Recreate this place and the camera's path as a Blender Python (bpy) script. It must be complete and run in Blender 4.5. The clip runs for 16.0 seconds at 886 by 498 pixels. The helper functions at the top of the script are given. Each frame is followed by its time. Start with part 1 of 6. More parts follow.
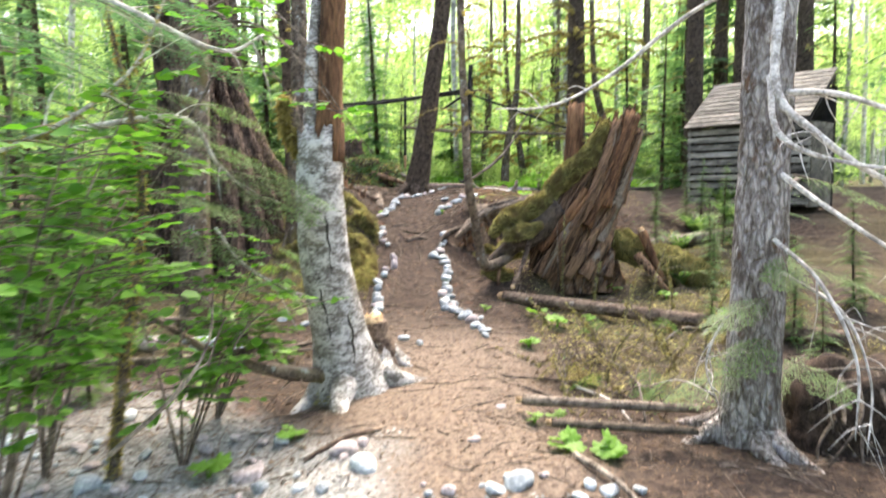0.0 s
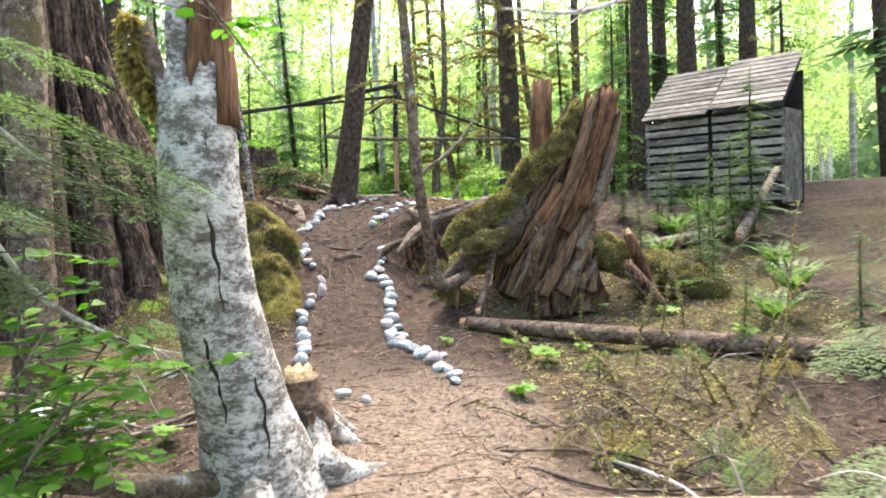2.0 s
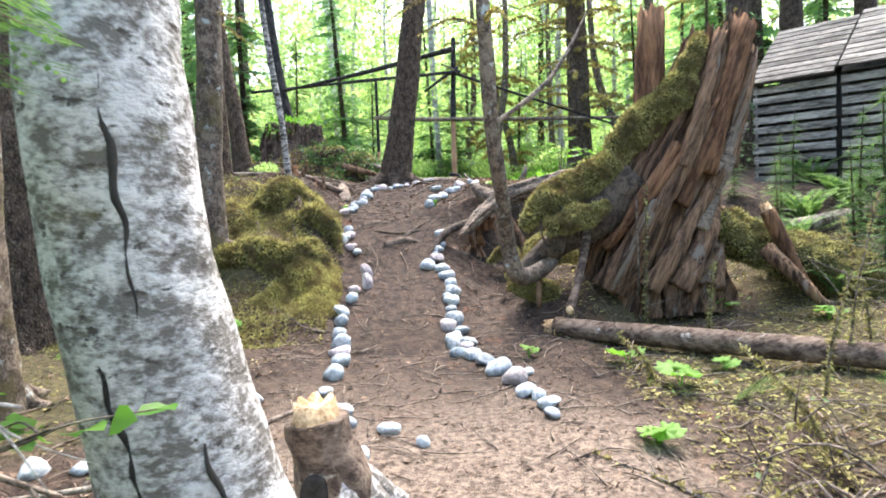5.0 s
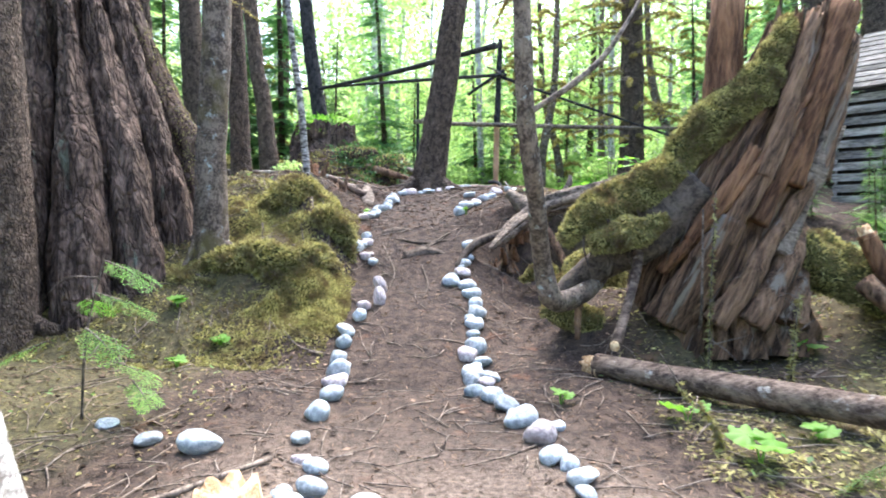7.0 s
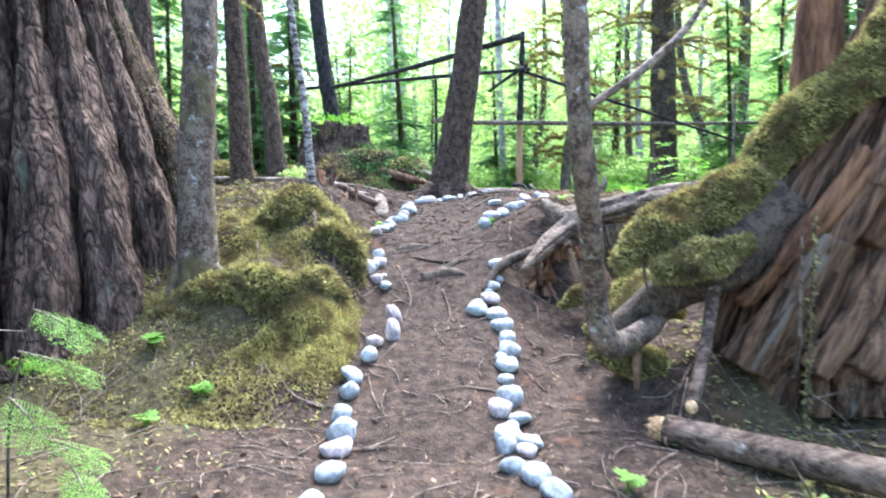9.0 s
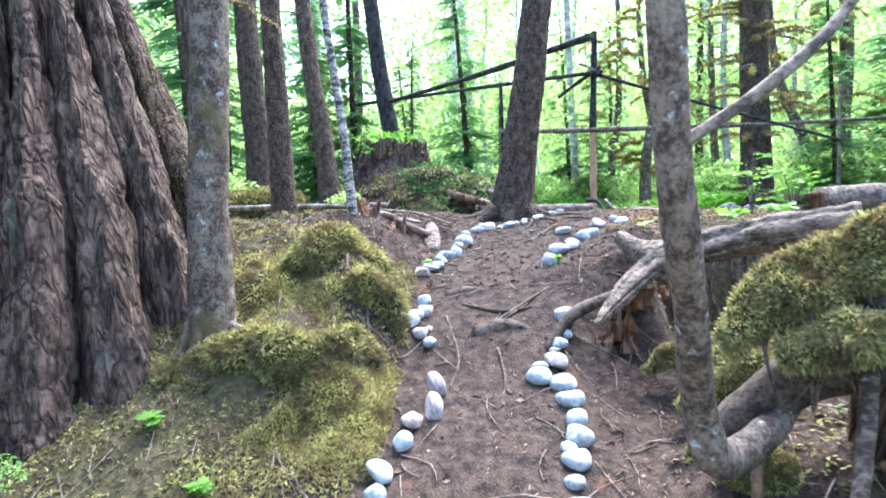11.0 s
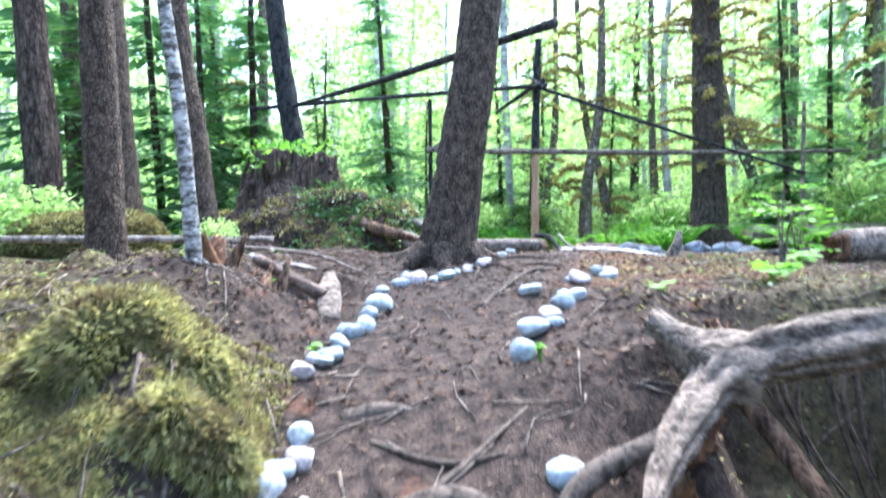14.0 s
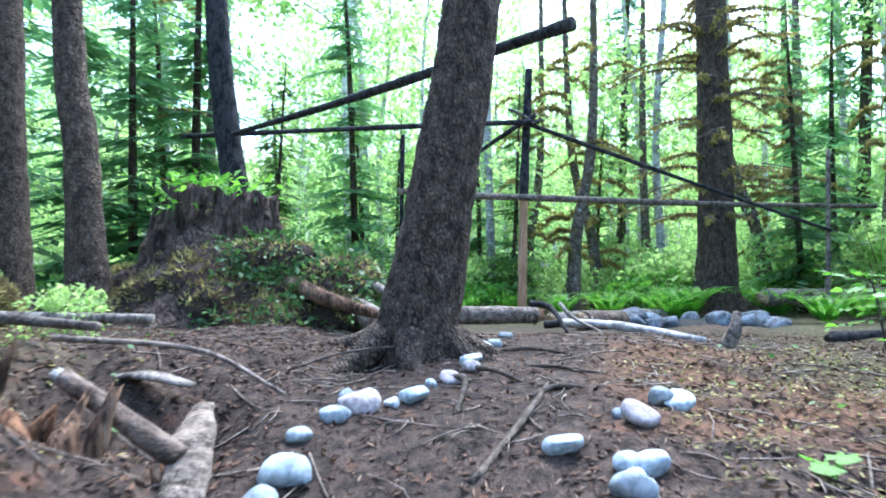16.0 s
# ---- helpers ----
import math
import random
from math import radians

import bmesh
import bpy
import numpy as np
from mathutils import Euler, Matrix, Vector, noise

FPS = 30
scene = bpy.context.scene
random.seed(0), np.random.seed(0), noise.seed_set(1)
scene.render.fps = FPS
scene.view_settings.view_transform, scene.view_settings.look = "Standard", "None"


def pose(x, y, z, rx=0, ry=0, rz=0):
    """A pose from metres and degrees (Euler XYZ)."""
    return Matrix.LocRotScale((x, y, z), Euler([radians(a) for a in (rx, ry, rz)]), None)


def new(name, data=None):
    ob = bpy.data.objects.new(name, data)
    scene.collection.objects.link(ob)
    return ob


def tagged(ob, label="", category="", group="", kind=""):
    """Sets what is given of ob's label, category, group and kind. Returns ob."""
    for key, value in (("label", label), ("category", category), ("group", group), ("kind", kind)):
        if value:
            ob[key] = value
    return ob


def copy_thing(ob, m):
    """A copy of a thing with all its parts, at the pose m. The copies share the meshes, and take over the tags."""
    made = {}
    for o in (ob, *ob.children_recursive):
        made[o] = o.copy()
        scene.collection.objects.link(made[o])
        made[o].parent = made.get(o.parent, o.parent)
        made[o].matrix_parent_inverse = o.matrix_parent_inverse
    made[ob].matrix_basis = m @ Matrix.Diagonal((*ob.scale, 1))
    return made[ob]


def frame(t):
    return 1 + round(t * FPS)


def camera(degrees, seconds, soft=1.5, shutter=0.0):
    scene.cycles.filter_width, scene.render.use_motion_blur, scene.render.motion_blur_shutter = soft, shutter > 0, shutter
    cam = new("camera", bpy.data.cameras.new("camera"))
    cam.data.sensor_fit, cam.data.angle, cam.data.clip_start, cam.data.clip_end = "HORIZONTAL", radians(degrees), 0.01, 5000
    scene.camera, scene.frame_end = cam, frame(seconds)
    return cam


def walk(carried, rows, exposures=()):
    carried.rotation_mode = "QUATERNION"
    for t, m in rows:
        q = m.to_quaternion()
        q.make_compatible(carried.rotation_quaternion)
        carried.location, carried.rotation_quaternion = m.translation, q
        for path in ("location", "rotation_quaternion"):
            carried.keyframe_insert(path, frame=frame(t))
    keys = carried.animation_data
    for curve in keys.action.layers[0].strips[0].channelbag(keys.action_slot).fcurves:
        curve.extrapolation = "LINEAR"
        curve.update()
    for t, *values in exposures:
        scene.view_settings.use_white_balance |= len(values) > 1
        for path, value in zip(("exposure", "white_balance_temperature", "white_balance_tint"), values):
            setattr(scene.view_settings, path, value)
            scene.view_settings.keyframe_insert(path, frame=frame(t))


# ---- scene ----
cam = camera(68.6, 16.0, 1.8, 0.5)
METRES, EYE, TILT, LEAN, TURN = 10.5, 1.5, -6.0, 1.0, 0.0
ROWS = [
    (0.0, 0.0, 0.0, 0.0, 0.0, 0.0, -0.0),
    (0.5, -0.0006, 0.0505, -0.0016, -2.36, 3.6, 0.18),
    (1.0, -0.0044, 0.0976, 0.0009, -1.7, 1.31, 2.12),
    (1.5, -0.0065, 0.1418, 0.0003, -3.63, 1.51, 1.25),
    (2.0, -0.0192, 0.1852, -0.0031, -6.7, 1.62, 2.74),
    (2.5, -0.0239, 0.2176, -0.0016, -5.97, -0.34, 2.89),
    (3.0, -0.0191, 0.2425, -0.0042, -0.92, 1.7, -0.1),
    (3.5, -0.0181, 0.2649, -0.0054, -1.73, 1.47, -0.07),
    (4.0, -0.0216, 0.2923, -0.009, -1.74, 2.43, 2.72),
    (6.5, -0.012, 0.4011, -0.0068, -1.63, -0.3, 1.15),
    (7.0, -0.0035, 0.4215, -0.0058, 1.79, 2.41, -0.23),
    (7.5, 0.0018, 0.4351, -0.0012, 4.03, 0.93, 0.82),
    (8.0, -0.0039, 0.4563, 0.0029, 1.77, 3.45, 0.06),
    (8.5, -0.0105, 0.4799, 0.0102, -0.75, 0.6, 1.99),
    (9.0, -0.0096, 0.5039, 0.0154, 3.52, 2.26, 0.29),
    (9.5, -0.0071, 0.5273, 0.0228, 5.72, 3.07, 0.78),
    (12.0, 0.0007, 0.6415, 0.0604, 11.62, 1.85, 0.61),
    (12.5, -0.0013, 0.6784, 0.0653, 10.02, -0.9, 1.02),
    (13.0, -0.0031, 0.7217, 0.0637, 10.01, -0.36, -0.13),
    (13.5, -0.0128, 0.7617, 0.0715, 9.27, -0.14, 0.4),
    (14.0, -0.0274, 0.7963, 0.0834, 3.2, 4.8, 0.48),
    (14.5, -0.0308, 0.8366, 0.0916, 3.45, 8.43, -0.75),
    (15.0, -0.0282, 0.88, 0.1032, 4.45, 7.49, 0.56),
    (15.5, -0.0352, 0.924, 0.1124, 1.99, 8.94, -1.16),
    (16.0, -0.0347, 0.9659, 0.1235, 0.65, 8.58, -0.55),
]
walk(cam, [(t, pose(0, 0, EYE, TILT, LEAN, TURN) @ pose(METRES * x, METRES * y, METRES * z, 90 + pitch, roll, yaw)) for t, x, y, z, yaw, pitch, roll in ROWS],
     [(0.0, 2.6, 7050, 13), (4.0, 2.7, 6550, 12), (7.0, 2.85, 5900, 12), (9.5, 3.09, 5480, 12), (12.5, 3.15, 5330, 13), (14.5, 3.12, 5200, 10), (15.5, 2.68, 5080, 8), (16.0, 2.6, 5000, 7)])

WORLD_LIGHT = 0.15
bg = bpy.data.worlds.new("sky")
scene.world = bg
bg.use_nodes = True
wt = bg.node_tree
sky = wt.nodes.new("ShaderNodeTexSky")
sky.sky_type, sky.sun_disc = "NISHITA", False
sky.sun_elevation, sky.sun_rotation = radians(58), radians(20)
sky.dust_density, sky.air_density = 4.0, 1.0
wt.nodes["Background"].inputs["Strength"].default_value = WORLD_LIGHT
wt.links.new(sky.outputs["Color"], wt.nodes["Background"].inputs["Color"])
sun_data = bpy.data.lights.new("sun", "SUN")
sun_data.energy, sun_data.angle, sun_data.color = 1.2, radians(40), (1.0, 0.96, 0.88)
sun = new("sun", sun_data)
sun.matrix_world = pose(0, 0, 30, 32, 0, 160)

# ---- materials ----
def material(name, dark, light, scale=6.0, rough=0.9, bump=0.5, fine=40.0, stretch=(1, 1, 1), spot=None, spot_scale=3.0, spot_at=0.6, vary=0.15, depth=0.02, moss=None, moss_at=0.6, crack=None, spread=0.5):
    """Two colours mixed by a coarse and a fine noise, with an optional third colour in patches, moss patches and relief."""
    m = bpy.data.materials.new(name)
    m.use_nodes = True
    n, l = m.node_tree.nodes, m.node_tree.links
    b = n["Principled BSDF"]
    co = n.new("ShaderNodeTexCoord")
    mp = n.new("ShaderNodeMapping")
    mp.inputs["Scale"].default_value = stretch
    l.new(co.outputs["Object"], mp.inputs["Vector"])

    def noise_at(s, detail=6):
        t = n.new("ShaderNodeTexNoise")
        t.inputs["Scale"].default_value, t.inputs["Detail"].default_value = s, detail
        t.inputs["Roughness"].default_value = 0.65
        l.new(mp.outputs["Vector"], t.inputs["Vector"])
        return t.outputs["Fac"]

    def ramp(src, a, c):
        r = n.new("ShaderNodeMapRange")
        r.inputs["From Min"].default_value, r.inputs["From Max"].default_value = a, c
        l.new(src, r.inputs["Value"])
        return r.outputs["Result"]

    def mix(f, a, c):
        x = n.new("ShaderNodeMix")
        x.data_type = "RGBA"
        l.new(f, x.inputs["Factor"])
        for s, v in ((x.inputs["A"], a), (x.inputs["B"], c)):
            if isinstance(v, tuple):
                s.default_value = (*v, 1)
            else:
                l.new(v, s)
        return x.outputs["Result"]

    coarse, small = noise_at(scale), noise_at(fine, 4)
    both = n.new("ShaderNodeMath")
    both.operation = "ADD"
    half = n.new("ShaderNodeMath")
    half.operation = "MULTIPLY"
    half.inputs[1].default_value = 0.7
    l.new(small, half.inputs[0])
    l.new(coarse, both.inputs[0])
    l.new(half.outputs[0], both.inputs[1])
    mid = 0.86
    colour = mix(ramp(both.outputs[0], mid - 0.35 * spread, mid + 0.35 * spread), dark, light)
    height_out = both.outputs[0]
    if crack:
        scale_c, width_c, colour_c = crack
        wv = n.new("ShaderNodeTexNoise")
        wv.inputs["Scale"].default_value = scale_c * 0.6
        l.new(mp.outputs["Vector"], wv.inputs["Vector"])
        ad = n.new("ShaderNodeVectorMath")
        ad.operation = "MULTIPLY_ADD"
        ad.inputs[1].default_value = (1.6 / scale_c,) * 3
        l.new(wv.outputs["Color"], ad.inputs[0])
        l.new(mp.outputs["Vector"], ad.inputs[2])
        vo = n.new("ShaderNodeTexVoronoi")
        vo.feature = "DISTANCE_TO_EDGE"
        vo.inputs["Scale"].default_value = scale_c
        l.new(ad.outputs[0], vo.inputs["Vector"])
        plate = ramp(vo.outputs["Distance"], 0.0, width_c)
        soft = n.new("ShaderNodeMapRange")
        soft.inputs["To Min"].default_value = 0.5
        l.new(plate, soft.inputs["Value"])
        colour = mix(soft.outputs["Result"], colour_c, colour)
        hm = n.new("ShaderNodeMath")
        hm.operation = "MULTIPLY_ADD"
        hm.inputs[1].default_value = 0.6
        l.new(plate, hm.inputs[0])
        l.new(both.outputs[0], hm.inputs[2])
        height_out = hm.outputs[0]
    if spot:
        colour = mix(ramp(noise_at(spot_scale), spot_at, spot_at + 0.06), colour, spot)
    if moss:
        colour = mix(ramp(noise_at(2.2), moss_at, moss_at + 0.12), colour, moss)
    if vary:
        info = n.new("ShaderNodeObjectInfo")
        hsv = n.new("ShaderNodeHueSaturation")
        l.new(colour, hsv.inputs["Color"])
        r = n.new("ShaderNodeMapRange")
        r.inputs["To Min"].default_value, r.inputs["To Max"].default_value = 1 - vary, 1 + vary
        l.new(info.outputs["Random"], r.inputs["Value"])
        l.new(r.outputs["Result"], hsv.inputs["Value"])
        colour = hsv.outputs["Color"]
    l.new(colour, b.inputs["Base Color"])
    b.inputs["Roughness"].default_value = rough
    b.inputs["Specular IOR Level"].default_value = 0.25
    if bump:
        bp = n.new("ShaderNodeBump")
        bp.inputs["Strength"].default_value, bp.inputs["Distance"].default_value = bump, depth
        l.new(height_out, bp.inputs["Height"])
        l.new(bp.outputs["Normal"], b.inputs["Normal"])
    return m


def leaf_material(name, dark, light, clear=0.45, rough=0.5, patch=None, patch_scale=5.0):
    """Thin leaves: some light passes through them; each leaf has its own shade of green."""
    m = bpy.data.materials.new(name)
    m.use_nodes = True
    n, l = m.node_tree.nodes, m.node_tree.links
    b, out = n["Principled BSDF"], n["Material Output"]
    geo = n.new("ShaderNodeNewGeometry")
    x = n.new("ShaderNodeMix")
    x.data_type = "RGBA"
    x.inputs["A"].default_value, x.inputs["B"].default_value = (*dark, 1), (*light, 1)
    l.new(geo.outputs["Random Per Island"], x.inputs["Factor"])
    if patch:
        co = n.new("ShaderNodeTexCoord")
        t = n.new("ShaderNodeTexNoise")
        t.inputs["Scale"].default_value, t.inputs["Detail"].default_value = patch_scale, 4
        l.new(co.outputs["Object"], t.inputs["Vector"])
        r = n.new("ShaderNodeMapRange")
        r.inputs["From Min"].default_value, r.inputs["From Max"].default_value = 0.42, 0.66
        l.new(t.outputs["Fac"], r.inputs["Value"])
        y = n.new("ShaderNodeMix")
        y.data_type = "RGBA"
        l.new(r.outputs["Result"], y.inputs["Factor"])
        l.new(x.outputs["Result"], y.inputs["A"])
        y.inputs["B"].default_value = (*patch, 1)
        x = y
    l.new(x.outputs["Result"], b.inputs["Base Color"])
    b.inputs["Roughness"].default_value = rough
    b.inputs["Specular IOR Level"].default_value = 0.3
    tr = n.new("ShaderNodeBsdfTranslucent")
    hs = n.new("ShaderNodeHueSaturation")
    hs.inputs["Value"].default_value, hs.inputs["Saturation"].default_value = 1.6, 1.1
    l.new(x.outputs["Result"], hs.inputs["Color"])
    l.new(hs.outputs["Color"], tr.inputs["Color"])
    mx = n.new("ShaderNodeMixShader")
    mx.inputs["Fac"].default_value = clear
    l.new(b.outputs["BSDF"], mx.inputs[1])
    l.new(tr.outputs["BSDF"], mx.inputs[2])
    l.new(mx.outputs["Shader"], out.inputs["Surface"])
    return m


M_SOIL = material("forest_soil", (0.014, 0.0095, 0.007), (0.092, 0.063, 0.045), 13.0, 0.95, 0.7, 90, spot=(0.12, 0.06, 0.035), spot_scale=2.3, spot_at=0.62, vary=0, depth=0.03, spread=0.42)
M_GRAVEL = material("grey_silt", (0.14, 0.14, 0.13), (0.42, 0.42, 0.40), 4, 0.95, 0.6, 60, vary=0, spread=0.4)
M_MOSS = material("moss", (0.03, 0.032, 0.010), (0.19, 0.175, 0.055), 7.0, 1.0, 1.0, 60, depth=0.04, vary=0.1, spread=0.45)
M_MOSS_TUFT = leaf_material("moss_tufts", (0.12, 0.115, 0.04), (0.48, 0.445, 0.18), 0.3, 0.9, (0.12, 0.09, 0.045), 7.0)
M_LICHEN = leaf_material("hanging_lichen", (0.15, 0.12, 0.04), (0.40, 0.34, 0.13), 0.45, 0.9)
M_STONE = material("river_stone", (0.22, 0.25, 0.26), (0.50, 0.54, 0.55), 5.0, 0.75, 0.4, 90, spot=(0.16, 0.18, 0.19), spot_scale=26, spot_at=0.6, vary=0.3, depth=0.006, spread=0.4)
M_PINKSTONE = material("pinkish_stone", (0.24, 0.20, 0.195), (0.52, 0.46, 0.44), 7.0, 0.8, 0.4, 90, vary=0.15, depth=0.006, spread=0.4)
M_ROCK = material("dark_fire_rock", (0.04, 0.042, 0.045), (0.26, 0.28, 0.3), 5.0, 0.8, 0.5, 50, vary=0.3, spread=0.4)
M_BIRCH = material("birch_bark", (0.15, 0.135, 0.115), (0.58, 0.56, 0.52), 7.0, 0.85, 0.8, 34, stretch=(1, 1, 1.7), spot=(0.07, 0.06, 0.05), spot_scale=13.0, spot_at=0.585, moss=(0.13, 0.115, 0.045), moss_at=0.62, vary=0, spread=0.30)
M_ALDER = material("alder_bark", (0.055, 0.04, 0.03), (0.23, 0.18, 0.135), 12.0, 0.85, 0.9, 55, stretch=(1, 1, 0.9), spot=(0.38, 0.41, 0.38), spot_scale=11, spot_at=0.60, moss=(0.11, 0.09, 0.035), moss_at=0.52, vary=0.1, spread=0.34)
# pale bark of far trees, its dark tones lifted to paint in haze
M_FARBIRCH = material("hazed_pale_far_bark", (0.24, 0.225, 0.20), (0.74, 0.72, 0.67), 3.0, 0.85, 0.3, 14, stretch=(1, 1, 1.6), spot=(0.08, 0.07, 0.055), spot_scale=7, spot_at=0.61, vary=0.3, spread=0.4)
M_SPOTBIRCH = material("spotted_birch_bark", (0.05, 0.045, 0.038), (0.46, 0.44, 0.40), 9.0, 0.85, 0.5, 30, stretch=(1, 1, 2.2), spot=(0.045, 0.04, 0.032), spot_scale=7, spot_at=0.54, vary=0.0, spread=0.35)
M_CEDAR = material("cedar_bark", (0.035, 0.022, 0.016), (0.215, 0.15, 0.112), 12.0, 0.95, 1.0, 44, stretch=(1, 1, 0.3), spot=(0.14, 0.15, 0.11), spot_scale=5, spot_at=0.62, vary=0.05, depth=0.05, spread=0.42, crack=(14.0, 0.22, (0.018, 0.013, 0.01)))
M_FIR = material("spruce_bark", (0.05, 0.034, 0.024), (0.225, 0.165, 0.118), 16.0, 0.95, 1.0, 60, stretch=(1, 1, 0.6), vary=0.12, depth=0.03, spread=0.42, crack=(34.0, 0.25, (0.022, 0.017, 0.013)))
M_DARKBARK = material("charred_dark_bark", (0.010, 0.010, 0.011), (0.06, 0.055, 0.052), 14.0, 0.95, 0.9, 40, stretch=(1, 1, 0.5), vary=0.05, spread=0.4)
M_SCALY = material("scaly_grey_bark", (0.15, 0.125, 0.105), (0.52, 0.48, 0.45), 10.0, 0.9, 1.0, 40, stretch=(1, 1, 0.42), spot=(0.14, 0.08, 0.05), spot_scale=6, spot_at=0.6, vary=0.0, depth=0.03, spread=0.4, crack=(22.0, 0.25, (0.06, 0.042, 0.03)))
M_ROT = material("rotten_red_wood", (0.035, 0.02, 0.012), (0.30, 0.18, 0.105), 12.0, 0.95, 1.0, 50, stretch=(1, 1, 0.05), spot=(0.24, 0.20, 0.155), spot_scale=7, spot_at=0.58, vary=0.1, depth=0.05, spread=0.42)
M_RED = material("raw_red_heartwood", (0.06, 0.028, 0.014), (0.26, 0.135, 0.068), 9.0, 0.9, 0.9, 40, stretch=(1, 1, 0.16), vary=0.12, spread=0.42, depth=0.04)
M_GREYWOOD = material("weathered_grey_wood", (0.07, 0.055, 0.042), (0.36, 0.31, 0.25), 10.0, 0.9, 0.9, 45, stretch=(1, 1, 0.4), vary=0.15, spread=0.4)
M_STICK = material("dead_twig_bark", (0.055, 0.042, 0.032), (0.25, 0.20, 0.155), 12.0, 0.9, 0.5, 50, vary=0.35, spread=0.4)
M_WHITETWIG = material("bleached_dead_branch", (0.26, 0.235, 0.205), (0.74, 0.70, 0.64), 9.0, 0.85, 0.4, 50, vary=0.1, spread=0.4)
M_LOG = material("brown_log_bark", (0.055, 0.036, 0.026), (0.25, 0.185, 0.135), 11.0, 0.9, 0.8, 40, stretch=(0.5, 1, 1), spot=(0.42, 0.38, 0.32), spot_scale=9, spot_at=0.62, vary=0.1, spread=0.4)
M_DRIFT = material("split_driftwood", (0.06, 0.045, 0.033), (0.33, 0.26, 0.195), 14.0, 0.9, 0.9, 60, stretch=(0.5, 1, 1), vary=0.1, spread=0.45, depth=0.03)
M_ROOT = material("brown_root_bark", (0.035, 0.026, 0.019), (0.15, 0.115, 0.085), 12.0, 0.9, 0.6, 50, vary=0.2, spread=0.4)
M_CUT = material("fresh_cut_wood", (0.30, 0.18, 0.085), (0.66, 0.50, 0.30), 16.0, 0.85, 0.5, 60, vary=0.1, spread=0.4)
M_PALE = material("peeled_pale_post", (0.30, 0.165, 0.09), (0.52, 0.32, 0.19), 9.0, 0.8, 0.3, 40, stretch=(1, 1, 0.2), vary=0.05)
M_PALLET = material("weathered_pallet_board", (0.10, 0.09, 0.074), (0.36, 0.325, 0.27), 6.0, 0.9, 0.5, 40, stretch=(0.2, 1, 1), vary=0.32, spread=0.4)
# shade of the shed's inside, the stump hollow and bark splits, put into dark wood
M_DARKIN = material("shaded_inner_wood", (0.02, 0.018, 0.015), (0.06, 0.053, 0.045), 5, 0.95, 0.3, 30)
M_LEAF = leaf_material("alder_leaf", (0.055, 0.16, 0.02), (0.17, 0.34, 0.06), 0.45)
# far leaves: bright hazy backlight is put into a paler green
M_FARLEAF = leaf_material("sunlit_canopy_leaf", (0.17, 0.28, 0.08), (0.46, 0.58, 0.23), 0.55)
M_NEEDLE = leaf_material("conifer_needles", (0.03, 0.085, 0.035), (0.12, 0.22, 0.085), 0.42)
M_FRESHNEEDLE = leaf_material("fresh_hemlock_needles", (0.045, 0.10, 0.028), (0.16, 0.25, 0.075), 0.4)
# lighter copy of the hemlock needles, background brightness put into the colour
M_FARNEEDLE = leaf_material("brightened_far_hemlock_needles", (0.085, 0.18, 0.07), (0.24, 0.38, 0.16), 0.5)
M_FERN = leaf_material("fern_green", (0.07, 0.19, 0.025), (0.22, 0.40, 0.07), 0.45)
M_SALAL = leaf_material("dark_shrub_leaf", (0.03, 0.075, 0.02), (0.12, 0.21, 0.06), 0.25)
M_LITTER = leaf_material("needle_litter", (0.02, 0.013, 0.009), (0.25, 0.175, 0.118), 0.1, 0.9)

M_CHIP = leaf_material("crumbled_bark", (0.012, 0.008, 0.006), (0.15, 0.085, 0.05), 0.05, 0.95)

# ---- mesh helpers ----
RNG = np.random.default_rng(7)


def wob(p, freq, seed):
    """A smooth pseudo-noise of points, about -1 to 1."""
    r = np.random.default_rng(seed)
    s = np.zeros(len(p))
    for k in range(6):
        d = r.normal(size=3)
        d *= freq * (0.6 + 0.35 * k) / np.linalg.norm(d)
        s += np.sin(p @ d + r.uniform(0, 6.3)) * (0.75 ** k)
    return s / 2.2


def mesh_of(name, v, f, mats, smooth=True, index=None):
    me = bpy.data.meshes.new(name)
    me.from_pydata([tuple(map(float, q)) for q in v], [], [tuple(map(int, q)) for q in f])
    for m in (mats if isinstance(mats, (list, tuple)) else [mats]):
        me.materials.append(m)
    if smooth:
        me.polygons.foreach_set("use_smooth", [True] * len(me.polygons))
    if index is not None:
        me.polygons.foreach_set("material_index", np.asarray(index, dtype=np.int32))
    me.update()
    return me


def part(name, vf, mat, parent=None, label="", smooth=True, index=None):
    """One mesh object, under a thing or a part where one is given."""
    ob = new(name, mesh_of(name, vf[0], vf[1], mat, smooth, index))
    ob.parent = parent
    return tagged(ob, label) if label else ob


def thing(name, x, y, z, label, category, group="", kind=""):
    ob = new(name)
    ob.matrix_basis = pose(x, y, z)
    return tagged(ob, label, category, group, kind)


def curve_points(pts, n):
    """Points along a smooth line through pts."""
    p = np.asarray(pts, float)
    if len(p) == 2:
        s = np.linspace(0, 1, n)[:, None]
        return p[0] * (1 - s) + p[1] * s
    q = np.vstack([2 * p[0] - p[1], p, 2 * p[-1] - p[-2]])
    out = []
    for u in np.linspace(0, len(p) - 1 - 1e-6, n):
        i, s = int(u), u - int(u)
        a, b, c, d = q[i:i + 4]
        out.append(0.5 * (2 * b + (c - a) * s + (2 * a - 5 * b + 4 * c - d) * s * s + (3 * b - a - 3 * c + d) * s ** 3))
    return np.array(out)


